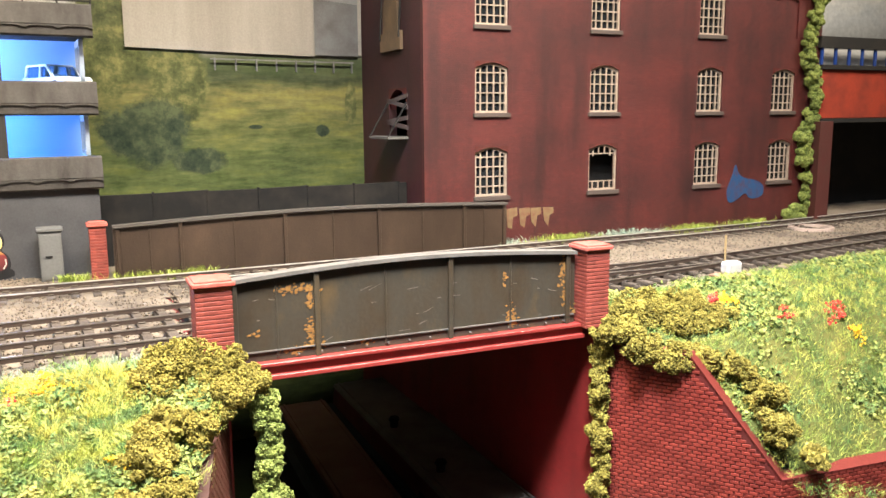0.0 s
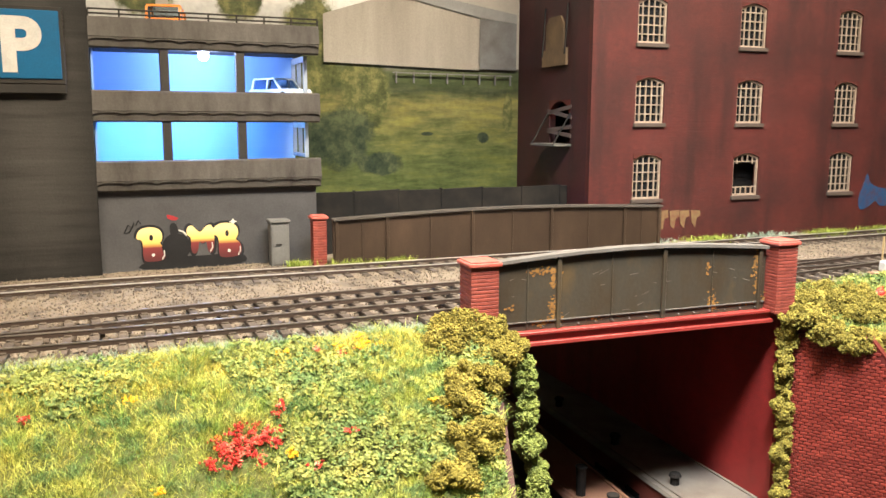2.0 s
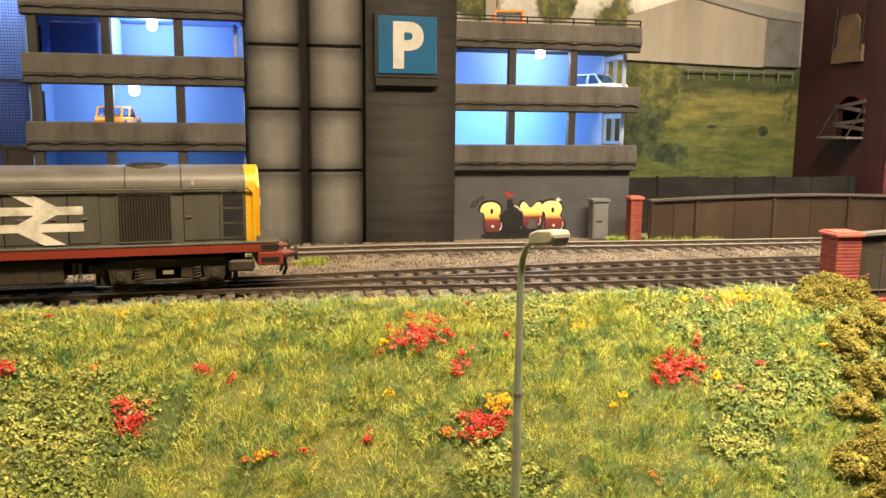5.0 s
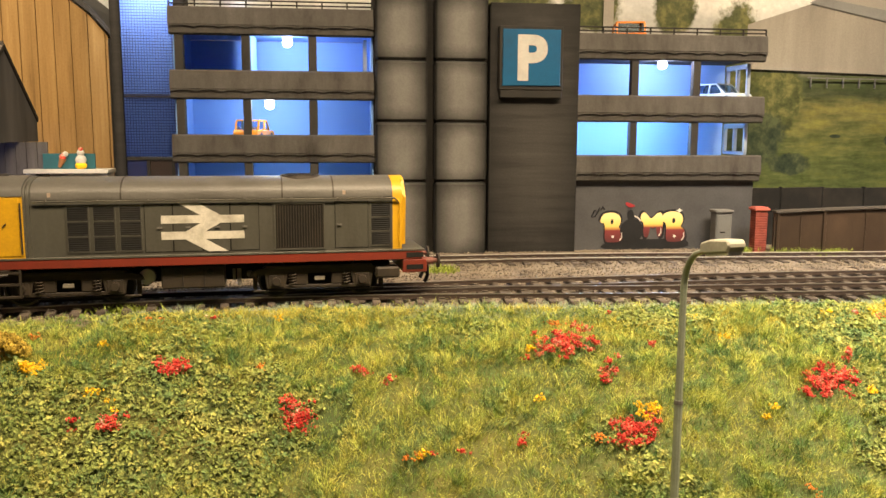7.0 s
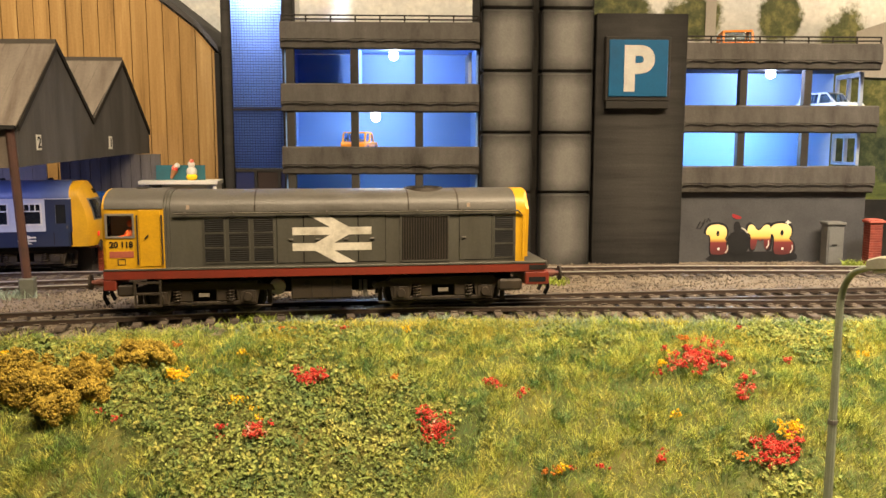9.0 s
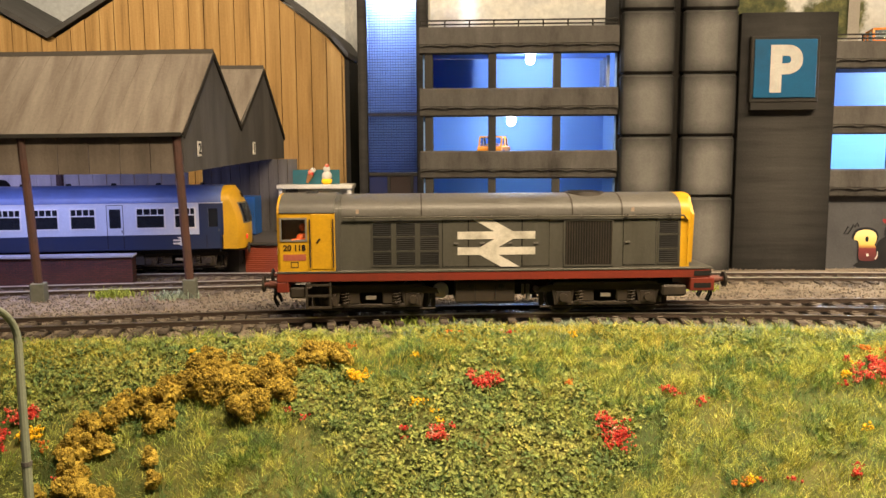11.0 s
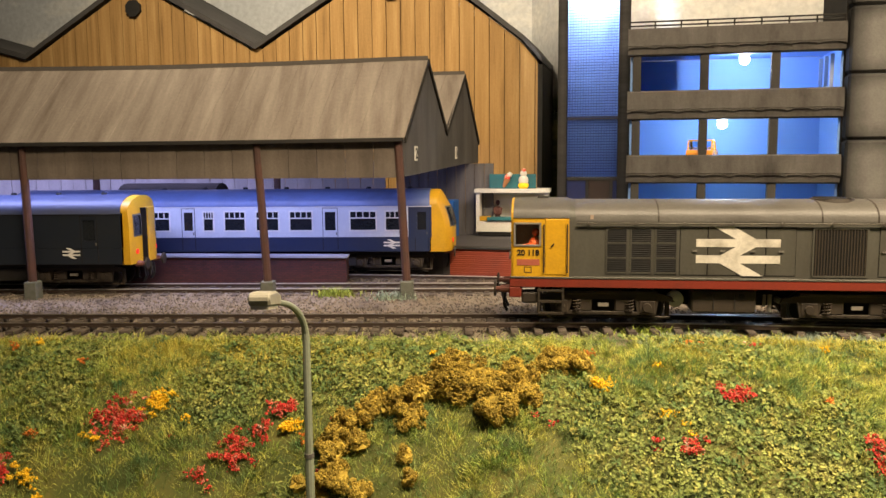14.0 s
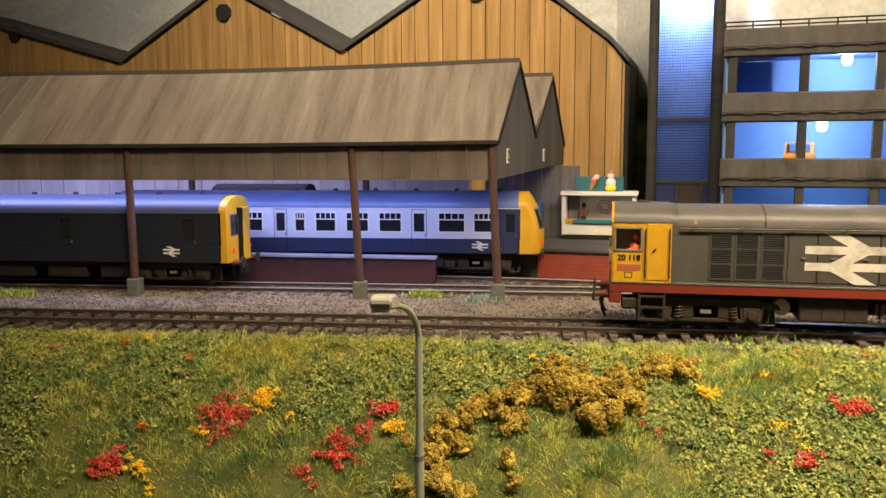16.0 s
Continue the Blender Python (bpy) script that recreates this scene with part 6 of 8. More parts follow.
for s in (-1,):
    for a, b in ((36.6, 44.8), (45.8, 54.2), (55.2, 63.6), (151, 159.6)):
        louvre(a, b, 21, 38.4, s)
    g = new("radiator_grille")
    g.parent = loco
    # Black backing sheet for the shade behind the slats.
    bm = bm_new()
    box(bm, 113.4, 132.6, s * BW - 0.1, s * BW + 0.05, 20.4, 38.4)
    part("grille_shade", bm, BLACK, g)
    bm = bm_new()
    for a, b, c, d in ((113, 133, 20, 20.6), (113, 133, 38.2, 38.8), (113, 113.6, 20, 38.8), (132.4, 133, 20, 38.8)):
        box(bm, a, b, s * BW - 0.5, s * BW, c, d)
    part("grille_frame", bm, LOCO_GREY, g)
    for i in range(18):
        bm = bm_new()
        x = 114.1 + i * 1.05
        box(bm, x, x + 0.42, s * BW - 0.4, s * BW, 20.6, 38.2)
        part("grille_slat", bm, UNDER, g)
    for x0, x1 in ((64.6, 74.6), (75, 85.6), (86, 96), (96.4, 107), (137, 150)):
        bm = bm_new()
        box(bm, x0, x1, -BW - 0.22, -BW, 20.4, 38.8, 0.12)
        d = part("side_door", bm, LOCO_GREY, loco)
        bm = bm_new()
        box(bm, x0 - 0.22, x1 + 0.22, -BW - 0.06, -BW, 20.15, 39.05)
        part("door_gap", bm, LOUVRE, d)
        bm = bm_new()
        box(bm, x0 + (0.8 if x0 > 100 else 4.5), x0 + (2.6 if x0 > 100 else 6.3), -BW - 0.7, -BW - 0.2, 29.4, 30.0)
        part("latch", bm, STONE_CAP, d)
arrow_mark(loco, 70.5, 20.2, 31, 19, -BW - 0.26, paint("worn_white", (0.56, 0.53, 0.46), 0.6, dirt=(0.20, 0.18, 0.14), grime=0.75, size=0.16))
bm = bm_new()
tube(bm, [(25.5, -BW - 1.1, 40.2), (161, -BW - 1.1, 40.2), (163, -BW - 0.4, 38)], 0.38)
for i in range(8):
    rod(bm, (30 + i * 18, -BW - 1.5, 40.2), (30 + i * 18, -BW + 0.2, 40.2), 0.55, None, 8)
part("side_handrail", bm, paint("handrail_steel", (0.10, 0.09, 0.075), 0.35, 0.4), loco)
bm = bm_new()
rod(bm, (124, 0, 47.6), (124, 0, 49.1), 8.6, 8.0, 28)
part("fan_ring", bm, UNDER, loco)
for i in range(8):
    bm = bm_new()
    box(bm, 117 + abs(i - 3.5) * 0.6, 131 - abs(i - 3.5) * 0.6, -7 + i * 2, -6.6 + i * 2, 49.0, 49.35)
    part("fan_bar", bm, SOOT, loco)
for x in (66, 80, 84, 92):
    bm = bm_new()
    box(bm, x, x + 2.6, -BW + 0.4, -BW + 1.4, 42.6, 43.2)
    part("lifting_lug", bm, UNDER, loco)
for x in (30.5, 140):
    bm = bm_new()
    box(bm, x, x + 1.2, -BW + 0.0, -BW + 0.5, 41.8, 43.4)
    part("warning_flash", bm, paint("flash_faded", (0.34, 0.26, 0.20), 0.6), loco, "faded warning plate")
lettering("cab_number", "20 118", 3.1, BLACK, loco, 6.6, -CW - 0.15, 27.8, 90, 0, "CENTER", 0.09)
bm = bm_new()
box(bm, 2.2, 11, -CW - 0.12, -CW, 23.8, 26.2)
part("red_panel", bm, paint("faded_red_panel", (0.36, 0.10, 0.06), 0.6), loco)
bm = bm_new()
for a, b, c, d in ((5, 8, 20.9, 21.2), (5, 8, 23.0, 23.3), (5, 5.3, 20.9, 23.3), (7.7, 8, 20.9, 23.3)):
    box(bm, a, b, -CW - 0.1, -CW, c, d)
part("data_panel", bm, UNDER, loco)
# Black block added for the dark depth under the frame.
part("underframe_dark_block", box(bm_new(), 14, 160, -7, 7, 7.5, 15.1), BLACK, loco)
bogie(loco, 36, 33.5, 0, 12.6)
bogie(loco, 130.5, 34.5, 0, 12.6)
tank = part("fuel_tank", box(bm_new(), 69.6, 93.6, -14, 14, 5.6, 14.4, 0.5), UNDER, loco, "grimy fuel and battery box")
for x in (76, 88):
    bm = bm_new()
    rod(bm, (x, -14.1, 12.2), (x, -14.5, 12.2), 1.2, None, 12)
    part("tank_gauge", bm, SOOT, tank)
bm = bm_new()
for x in (77.5, 85.5):
    box(bm, x, x + 0.4, -14.4, -14, 6, 13)
part("tank_seam", bm, SOOT, tank)
bm = bm_new()
rod(bm, (64, -10, 10), (64, 10, 10), 3.2, None, 14)
part("air_reservoir", bm, paint("pale_silver", (0.45, 0.44, 0.42), 0.4), loco, "pale air tank")
bm = bm_new()
rod(bm, (103, -11, 10), (103, -4, 10), 1.2)
rod(bm, (99, -12, 12.6), (99, -12, 6), 0.8)
rod(bm, (97, -12, 12.6), (97, -12, 8), 0.6)
part("pipework", bm, STONE_CAP, loco)
for x in (11.5,):
    for z in (4.5, 9.2, 13.6):
        bm = bm_new()
        box(bm, x - 1, x + 9, -CW - 0.4, -CW + 2.2, z, z + 0.7)
        part("cab_step", bm, UNDER, loco)
    for xx in (x - 1, x + 8.3):
        bm = bm_new()
        box(bm, xx, xx + 0.8, -CW - 0.3, -CW + 0.4, 4.5, 15)
        part("step_hanger", bm, UNDER, loco)
bm = bm_new()
box(bm, 153, 163, -16, -9, 7.5, 12.2, 0.8)
part("sand_box", bm, UNDER, loco)
bm = bm_new()
box(bm, 4, 10.5, -16, -9, 8.5, 13.2, 0.8)
part("sand_box", bm, UNDER, loco)
buffers(loco, -0.8, 13.6, -1)
buffers(loco, 174, 13.6, 1)
seat = loco.matrix_world @ Vector((0.009, -0.0122, 0.026)) * 1000
drv = thing("driver_figure", seat.x, seat.y, seat.z, LOCO_TURN, "tiny plain model driver figure in orange inside the cab", "figurine")
bm = bm_new()
ball(bm, (0, 0, 5), 2.6, 2, (1, 1, 1.4))
rod(bm, (-0.5, -2, 5.5), (-6, -2.5, 4.5), 1.0)
ball(bm, (0.5, 0, 10.4), 1.6, 2)
part("figure", bm, paint("figure_orange", (0.62, 0.10, 0.02), 0.6), drv)


def railcar(x, y, z, length, blue, grey, windows, doors, label, nose_mat, band, seed, face):
    """Railcar with its cab end towards +x; local x runs back from the nose."""
    th = thing("railcar", x, y, z, 0, label, "railcar")
    hw = 17.6
    b0, mid, top, crest = 13.8, 22.2, 40.0, 48.6
    e0 = -5.0 if band else -1.5
    bm = bm_new()
    box(bm, -length, e0, -hw, hw, b0, mid, 0.3)
    part("lower_body", bm, blue, th)
    # window band, built round its openings on the near side
    opens = sorted([(a, b, 26.0, 36.6) for a, b in windows] + [(a, b, 26.2, 36.2) for a, b in doors], key=lambda w: -w[1])
    bm = bm_new()
    cuts = sorted({-length, e0} | {w[0] for w in opens} | {w[1] for w in opens})
    pierced(bm, cuts, [mid, 26.0, 36.4, top], lambda p, q: 26 < q < 36.4 and any(w[0] < p < w[1] for w in opens), -hw, -hw + 1)
    part("window_band", bm, grey, th, band)
    if band:
        bm = bm_new()
        pierced(bm, [-18, -13, -8, -5], [mid - 0.5, 26.2, 36.2, top], lambda p, q: -13 < p < -8 and 26.2 < q < 36.2, -hw - 0.12, -hw - 0.02)
        part("cab_side_band", bm, blue, th, "blue cab side")
    bm = bm_new()
    box(bm, -length, e0, hw - 1, hw, mid, top)
    box(bm, -length, e0, -1, 1, mid, top)
    part("inner_wall", bm, SOOT, th)
    for k, (a, b) in enumerate(windows):
        bm = bm_new()
        us = [a - 0.4, a + 0.4]
        for q in (0.25, 0.5, 0.75):
            us += [a + (b - a) * q - 0.22, a + (b - a) * q + 0.22]
        us += [b - 0.4, b + 0.4]
        bars = {(us[i] + us[i + 1]) / 2 for i in range(0, len(us), 2)}
        ends = (min(bars), max(bars))
        pierced(bm, us, [25.4, 26.2, 32.6, 33.2, 36.4, 37.2], lambda p, q: (26.2 < q < 32.6 and not any(abs(p - e) < 0.1 for e in ends)) or (33.2 < q < 36.4 and not any(abs(p - e) < 0.1 for e in bars)), -hw - 0.3, -hw + 0.3)
        w = part("window", bm, WHITE, th, "white-framed window with sliding vents")
        bm = bm_new()
        box(bm, a, b, -hw + 0.5, -hw + 0.6, 26, 36.6)
        part("pane", bm, DARK_PANE, w)
        bm = bm_new()
        for q in range(2):
            box(bm, a + 2 + q * 5, a + 5 + q * 5, -hw + 3, -hw + 5, 25, 30.5, 0.6)
        part("seat_back", bm, UNDER, w)
    for a, b in doors:
        bm = bm_new()
        box(bm, a, b, -hw + 0.3, -hw + 0.5, 26.2, 36.2)
        part("door_pane", bm, DARK_PANE, th)
        bm = bm_new()
        for p in (a - 1.2, b + 1.2):
            box(bm, p - 0.15, p + 0.15, -hw - 0.1, -hw + 0.1, 15, 38.6)
        box(bm, a - 1.2, b + 1.2, -hw - 0.1, -hw + 0.1, 38.4, 38.7)
        d = part("door_seam", bm, SOOT, th)
        bm = bm_new()
        box(bm, b + 0.2, b + 0.7, -hw - 0.5, -hw, 23.6, 25)
        part("door_handle", bm, STONE_CAP, d)
    bm = bm_new()
    prism(bm, roof_profile(hw + 0.3, top - 0.5, crest, 16, 0.85), "x", -length, e0 - 1)
    # Both roof colours carry the blue cast of the violet platform light.
    part("roof", bm, paint("roof_blue_lit", (0.085, 0.125, 0.26), 0.42, grime=0.4, size=0.05) if band else paint("roof_black_blue_lit", (0.05, 0.062, 0.11), 0.45), th, "smooth domed roof", True)
    bm = bm_new()
    box(bm, -length, e0, -hw - 0.2, -hw + 0.2, top - 0.9, top - 0.1)
    part("gutter_strip", bm, WHITE if band else SOOT, th)
    for i in range(7):
        bm = bm_new()
        rod(bm, (-18 - i * 24, 0, crest - 0.2), (-18 - i * 24, 0, crest + 1.1), 1.6, 1.2, 10)
        part("roof_vent", bm, SOOT, th)
    # domed cab front, swept back towards the roof and the corners
    def xf(yy, zz):
        if not band:
            return 3.6 - 0.004 * yy * yy - 6e-9 * abs(yy) ** 6.5 - 0.006 * max(0, zz - 32) ** 2
        return 8.5 - 0.011 * yy * yy - 2.2e-8 * abs(yy) ** 6.5 - 0.0165 * max(0, zz - 25) ** 2 - 0.01 * max(0, 20 - zz) ** 2

    def eave(yy):
        return 40 + (crest - 0.4 - 40) * max(0, 1 - (yy / hw) ** 2) ** 0.45

    bm = bm_new()
    ny, nz = 16, 14
    grid = [[None] * (nz + 1) for _ in range(ny + 1)]
    for i in range(ny + 1):
        yy = hw * math.sin(math.pi * (i / ny - 0.5))
        for j in range(nz + 1):
            zz = b0 + (eave(yy) - b0) * j / nz
            grid[i][j] = bm.verts.new((max(-5, xf(yy, zz)), yy, zz))
    for i in range(ny):
        for j in range(nz):
            bm.faces.new((grid[i][j], grid[i + 1][j], grid[i + 1][j + 1], grid[i][j + 1]))
    rim = [grid[i][0] for i in range(ny + 1)] + [grid[ny][j] for j in range(1, nz + 1)] + [grid[i][nz] for i in range(ny - 1, -1, -1)] + [grid[0][j] for j in range(nz - 1, 0, -1)]
    tail = [bm.verts.new((e0 - 1, v.co.y, v.co.z)) for v in rim]
    for i in range(len(rim)):
        j = (i + 1) % len(rim)
        bm.faces.new((rim[i], rim[j], tail[j], tail[i]))
    bm.faces.new(tail)
    part("cab_end", bm, nose_mat, th, "warning yellow cab end", True)

    def patch(ya, yb, za, zb, off, n=4):
        bm = bm_new()
        g = [[bm.verts.new((xf(ya + (yb - ya) * i / n, za + (zb - za) * j / n) + off, ya + (yb - ya) * i / n, za + (zb - za) * j / n)) for j in range(n + 1)] for i in range(n + 1)]
        for i in range(n):
            for j in range(n):
                bm.faces.new((g[i][j], g[i + 1][j], g[i + 1][j + 1], g[i][j + 1]))
        return bm

    for ya, yb in face:
        w = part("cab_window_frame", patch(ya - 0.7, yb + 0.7, 27.6, 39.2, 0.22), STONE_CAP, th)
        part("cab_window", patch(ya, yb, 28.3, 38.5, 0.4), DARK_PANE, w)
    if band:
        part("destination_box", patch(-4, 4, 41.4, 43.8, 0.25), BLACK, th)
    for yy in (-12, 12):
        bm = bm_new()
        rod(bm, (xf(yy, 20), yy, 20), (xf(yy, 20) + 0.6, yy, 20), 1.3, None, 12)
        part("tail_lamp", bm, glow("tail_red" + str(seed) + str(yy), (0.8, 0.03, 0.02), 0.6), th, "red tail lamp")
    bm = bm_new()
    box(bm, -length, -8, -14, 14, 11.5, b0)
    for a in (-70, -100, -130):
        box(bm, a, a + 22, -14.5, 14.5, 5, 12, 0.5)
    part("underframe", bm, SOOT, th)
    bogie(th, -30, 32, 0, 12.4, 6.6, True)
    if length > 200:
        bogie(th, -length + 30, 32, 0, 12.4, 6.6, True)
    buffers(th, 2.0, 13.6, 1)
    return th


DMU_BLUE = paint("rail_blue", (0.016, 0.026, 0.060), 0.4, grime=0.3, size=0.05)
DMU_GREY = paint("rail_grey", (0.50, 0.52, 0.54), 0.45, dirt=(0.3, 0.3, 0.3), grime=0.3)
wins = [(-51, -36), (-31, -20), (-85, -72), (-104, -91), (-122, -110), (-134, -128), (-166, -153), (-185, -172), (-204, -191), (-222, -209)]
dmu = railcar(-331, 484.6, -1.5, 243, DMU_BLUE, DMU_GREY, wins, [(-65, -59), (-145, -140), (-13, -8)], "blue and grey railcar with a yellow cab end under the canopy", YELLOW, "pale grey window band", 1, ((-14, -5.5), (-4.5, 4.5), (5.5, 14)))
arrow_mark(dmu, -32, 15.6, 9, 5.2, -17.75, WHITE)
DARK_BLUE = paint("faded_dark_blue", (0.010, 0.014, 0.021), 0.45, dirt=(0.02, 0.02, 0.018), grime=0.4)
van = railcar(-488, 434, -1.5, 243, DARK_BLUE, DARK_BLUE, [], [(-22, -16), (-90, -84)], "dark blue parcels railcar with a yellow cab end beside the platform", YELLOW, "", 2, ((-14, -7), (7, 14)))
arrow_mark(van, -33, 17.0, 9, 5.4, -17.75, WHITE)
bm = bm_new()
box(bm, 1.2, 6.4, -4.6, 4.6, 14, 42, 0.3)
part("gangway_door", bm, YELLOW, van, "yellow gangway door")
bm = bm_new()
box(bm, 1.8, 5.8, -5.8, -4.7, 14, 42)
part("gangway_gap", bm, BLACK, van)
# a dark van in the road behind
dv = thing("goods_van", -505, 534, -5, 0, "dark goods van standing behind the railcar", "goods van")
bm = bm_new()
box(bm, -30, 30, -15, 15, 10, 46, 0.4)
part("body", bm, SOOT, dv)
bm = bm_new()
prism(bm, roof_profile(16, 46, 54, 10), "x", -31, 31)
part("roof", bm, BLACK, dv, "", True)
for x in (-16, 16):
    wheel(dv, x, 7, 7)
bm = bm_new()
box(bm, -29, 29, -10, 10, 6, 10)
part("underframe", bm, BLACK, dv)

# ---- snack stall, figures and small yard things ----
stall = thing("snack_stall", -286, 552, 13, -8, "white snack stall with an open serving hatch", "stall")
for nm, bx, mt in (("base", (-23.5, 23.5, -9, 9, 2.5, 10), WHITE), ("roof", (-24.5, 24.5, -10.5, 10.5, 28, 30.5), WHITE), ("back_wall", (-23.5, 23.5, 8, 9, 10, 28), WHITE), ("side_wall", (-23.5, -21, -9, 8, 10, 28), WHITE), ("side_wall", (21, 23.5, -9, 8, 10, 28), WHITE), ("counter", (-16, 22, -10.4, -6, 10, 12.4), paint("counter_teal", (0.03, 0.14, 0.17), 0.5)), ("skirt", (-22, 22, -8, 8, 0.4, 2.5), SOOT), ("menu_board", (-14, 14, 7.4, 7.9, 14, 26), paint("menu_cream", (0.62, 0.56, 0.44), 0.6)), ("till", (-21, -14, -9.4, -6.5, 10, 12.8), YELLOW), ("sign_back", (-15.5, 15, -1, 0.5, 30.5, 40), MATS["counter_teal"])):
    bm = bm_new()
    box(bm, *bx, 0.25 if nm in ("base", "roof", "counter") else 0.0)
    part(nm, bm, mt, stall)
bm = bm_new()
for r in (3.0, 4.6):
    bmesh.ops.create_cone(bm, cap_ends=False, segments=20, radius1=r, radius2=r - 0.5, depth=0.4, matrix=Matrix.Translation((3, 7, 20)) @ Matrix.Rotation(radians(90), 4, "X"))
part("roundel", bm, paint("roundel_red", (0.34, 0.05, 0.03), 0.6), stall)
bm = bm_new()
ball(bm, (7, -2.4, 36), 3.4, 2, (1, 0.6, 1))
ball(bm, (7, -2.4, 40.5), 2.3, 2, (1, 0.6, 1))
part("sign_white_shape", bm, WHITE, stall, "rounded white sign shape")
bm = bm_new()
ball(bm, (7, -2.6, 32.6), 3.6, 2, (1, 0.6, 0.7))
part("sign_yellow_shape", bm, YELLOW_FLOWER, stall)
bm = bm_new()
ball(bm, (7.2, -2.6, 42.6), 1.5, 1)
ball(bm, (-3.5, -2.4, 38), 2.3, 1)
part("sign_red_shape", bm, RED_FLOWER, stall)
bm = bm_new()
rod(bm, (-6, -2, 31.5), (-3.6, -2, 37), 0.8, 2.2)
part("sign_cone_shape", bm, paint("cone_tan", (0.42, 0.20, 0.08), 0.7), stall)
bm = bm_new()
ball(bm, (-2, -2.4, 39.6), 2.0, 1)
part("sign_scoop_shape", bm, WHITE, stall)


def figure(x, y, z, h, mat, label):
    """Plain standing model figure, one mesh."""
    bm = bm_new()
    s = h / 23
    for q in (-1.2, 1.2):
        rod(bm, (q * s, 0, 0), (q * s * 0.9, 0, 11 * s), 1.1 * s, 1.3 * s, 8)
    ball(bm, (0, 0, 14.5 * s), 3.0 * s, 2, (1, 0.75, 1.35))
    rod(bm, (-2.8 * s, 0, 17 * s), (-2 * s, -2.2 * s, 12.5 * s), 0.9 * s)
    rod(bm, (2.8 * s, 0, 17 * s), (2 * s, -2.2 * s, 12.5 * s), 0.9 * s)
    ball(bm, (0, 0, 21 * s), 1.7 * s, 2, (1, 1, 1.25))
    return solid("model_figure", bm, mat, label, "figurine", "", x, y, z, 0, "", True)


m, t, b = nodes("figure_two_tone")
tc = t.nodes.new("ShaderNodeTexCoord")
sep = t.nodes.new("ShaderNodeSeparateXYZ")
t.links.new(tc.outputs["Generated"], sep.inputs[0])
t.links.new(ramp(t, sep.outputs["Z"], [(0.47, (0.03, 0.03, 0.035)), (0.48, (0.7, 0.68, 0.64)), (0.80, (0.7, 0.68, 0.64)), (0.82, (0.42, 0.25, 0.18))]), b.inputs["Base Color"])
figure(-265, 530, 13, 24, m, "plain model figure in white top and dark trousers by the stall")
figure(-296, 553, 16, 20, paint("figure_brown", (0.10, 0.04, 0.03), 0.7), "plain brown model figure inside the stall")
bn = thing("blue_container", -333, 541, 13, -10, "blue ribbed metal container behind the railcar", "container")
bm = bm_new()
box(bm, -10, 10, -8, 8, 0, 24, 0.3)
part("body", bm, paint("container_blue", (0.02, 0.10, 0.34), 0.5), bn)
for i in range(6):
    bm = bm_new()
    box(bm, -9 + i * 3.4, -8 + i * 3.4, -8.7, -8, 1, 23)
    part("rib", bm, MATS["container_blue"], bn)


def car(u, v, z, rz, col, label, k=1.0):
    """Small saloon car on a parking deck; u, v in the car park's own plan."""
    w = park.matrix_world @ Vector((u / 1000, v / 1000, z / 1000))
    th = thing("parked_car", w.x * 1000, w.y * 1000, w.z * 1000, rz - 11.2, label, "car", "parked cars")
    th.scale = (k, k, k)
    mt = paint("car_" + str(col), col, 0.25, grime=0.1)
    bm = bm_new()
    prism(bm, [(-22, 3), (22, 3), (23, 7), (21, 9.6), (-21.5, 9.8), (-23, 7)], "y", -9.5, 9.5)
    bmesh.ops.bevel(bm, geom=list(bm.edges), offset=0.7, segments=1, affect="EDGES")
    part("body", bm, mt, th)
    bm = bm_new()
    for x0, x1, x2, x3 in ((-20, -17.5, -15.5, -17.5), (-4, -2.6, -1, -2), (9.5, 4, 5.5, 11.5)):
        prism(bm, [(x0, 9.6), (x1, 16), (x2, 16), (x3, 9.6)], "y", -9, -7.9)
        prism(bm, [(x0, 9.6), (x1, 16), (x2, 16), (x3, 9.6)], "y", 7.9, 9)
    prism(bm, [(-17.6, 16), (5.5, 16), (4, 17.2), (-16.5, 17.2)], "y", -8.6, 8.6)
    part("cabin_frame", bm, mt, th)
    bm = bm_new()
    prism(bm, [(-19, 9.7), (10.5, 9.7), (5, 15.9), (-17, 15.9)], "y", -8.3, 8.3)
    part("window", bm, glass("car_glass" + label[:4], (0.45, 0.55, 0.62), 0.1), th)
    for x in (-13.5, 14):
        for y in (-8.4, 8.4):
            bm = bm_new()
            rod(bm, (x, y - 1.3, 3.9), (x, y + 1.3, 3.9), 3.9, None, 16)
            wl = part("wheel", bm, BLACK, th)
            bm = bm_new()
            rod(bm, (x, y - 1.5, 3.9), (x, y + 1.5, 3.9), 2.1, None, 12)
            part("hub", bm, STONE_CAP, wl)
    for y in (-6.5, 6.5):
        bm = bm_new()
        box(bm, 22, 23.2, y - 1.5, y + 1.5, 6, 8)
        part("headlight", bm, WHITE, th)
    return th


car(335, 25, 84.2, -62, (0.50, 0.60, 0.66), "pale blue small car parked on a lit deck", 0.84)
car(43, 18, 60.4, 80, (0.62, 0.24, 0.02), "orange small van parked on a lit deck", 0.78)
car(276, 34, 118.3, 78, (0.55, 0.17, 0.03), "orange small car parked on the open roof deck")


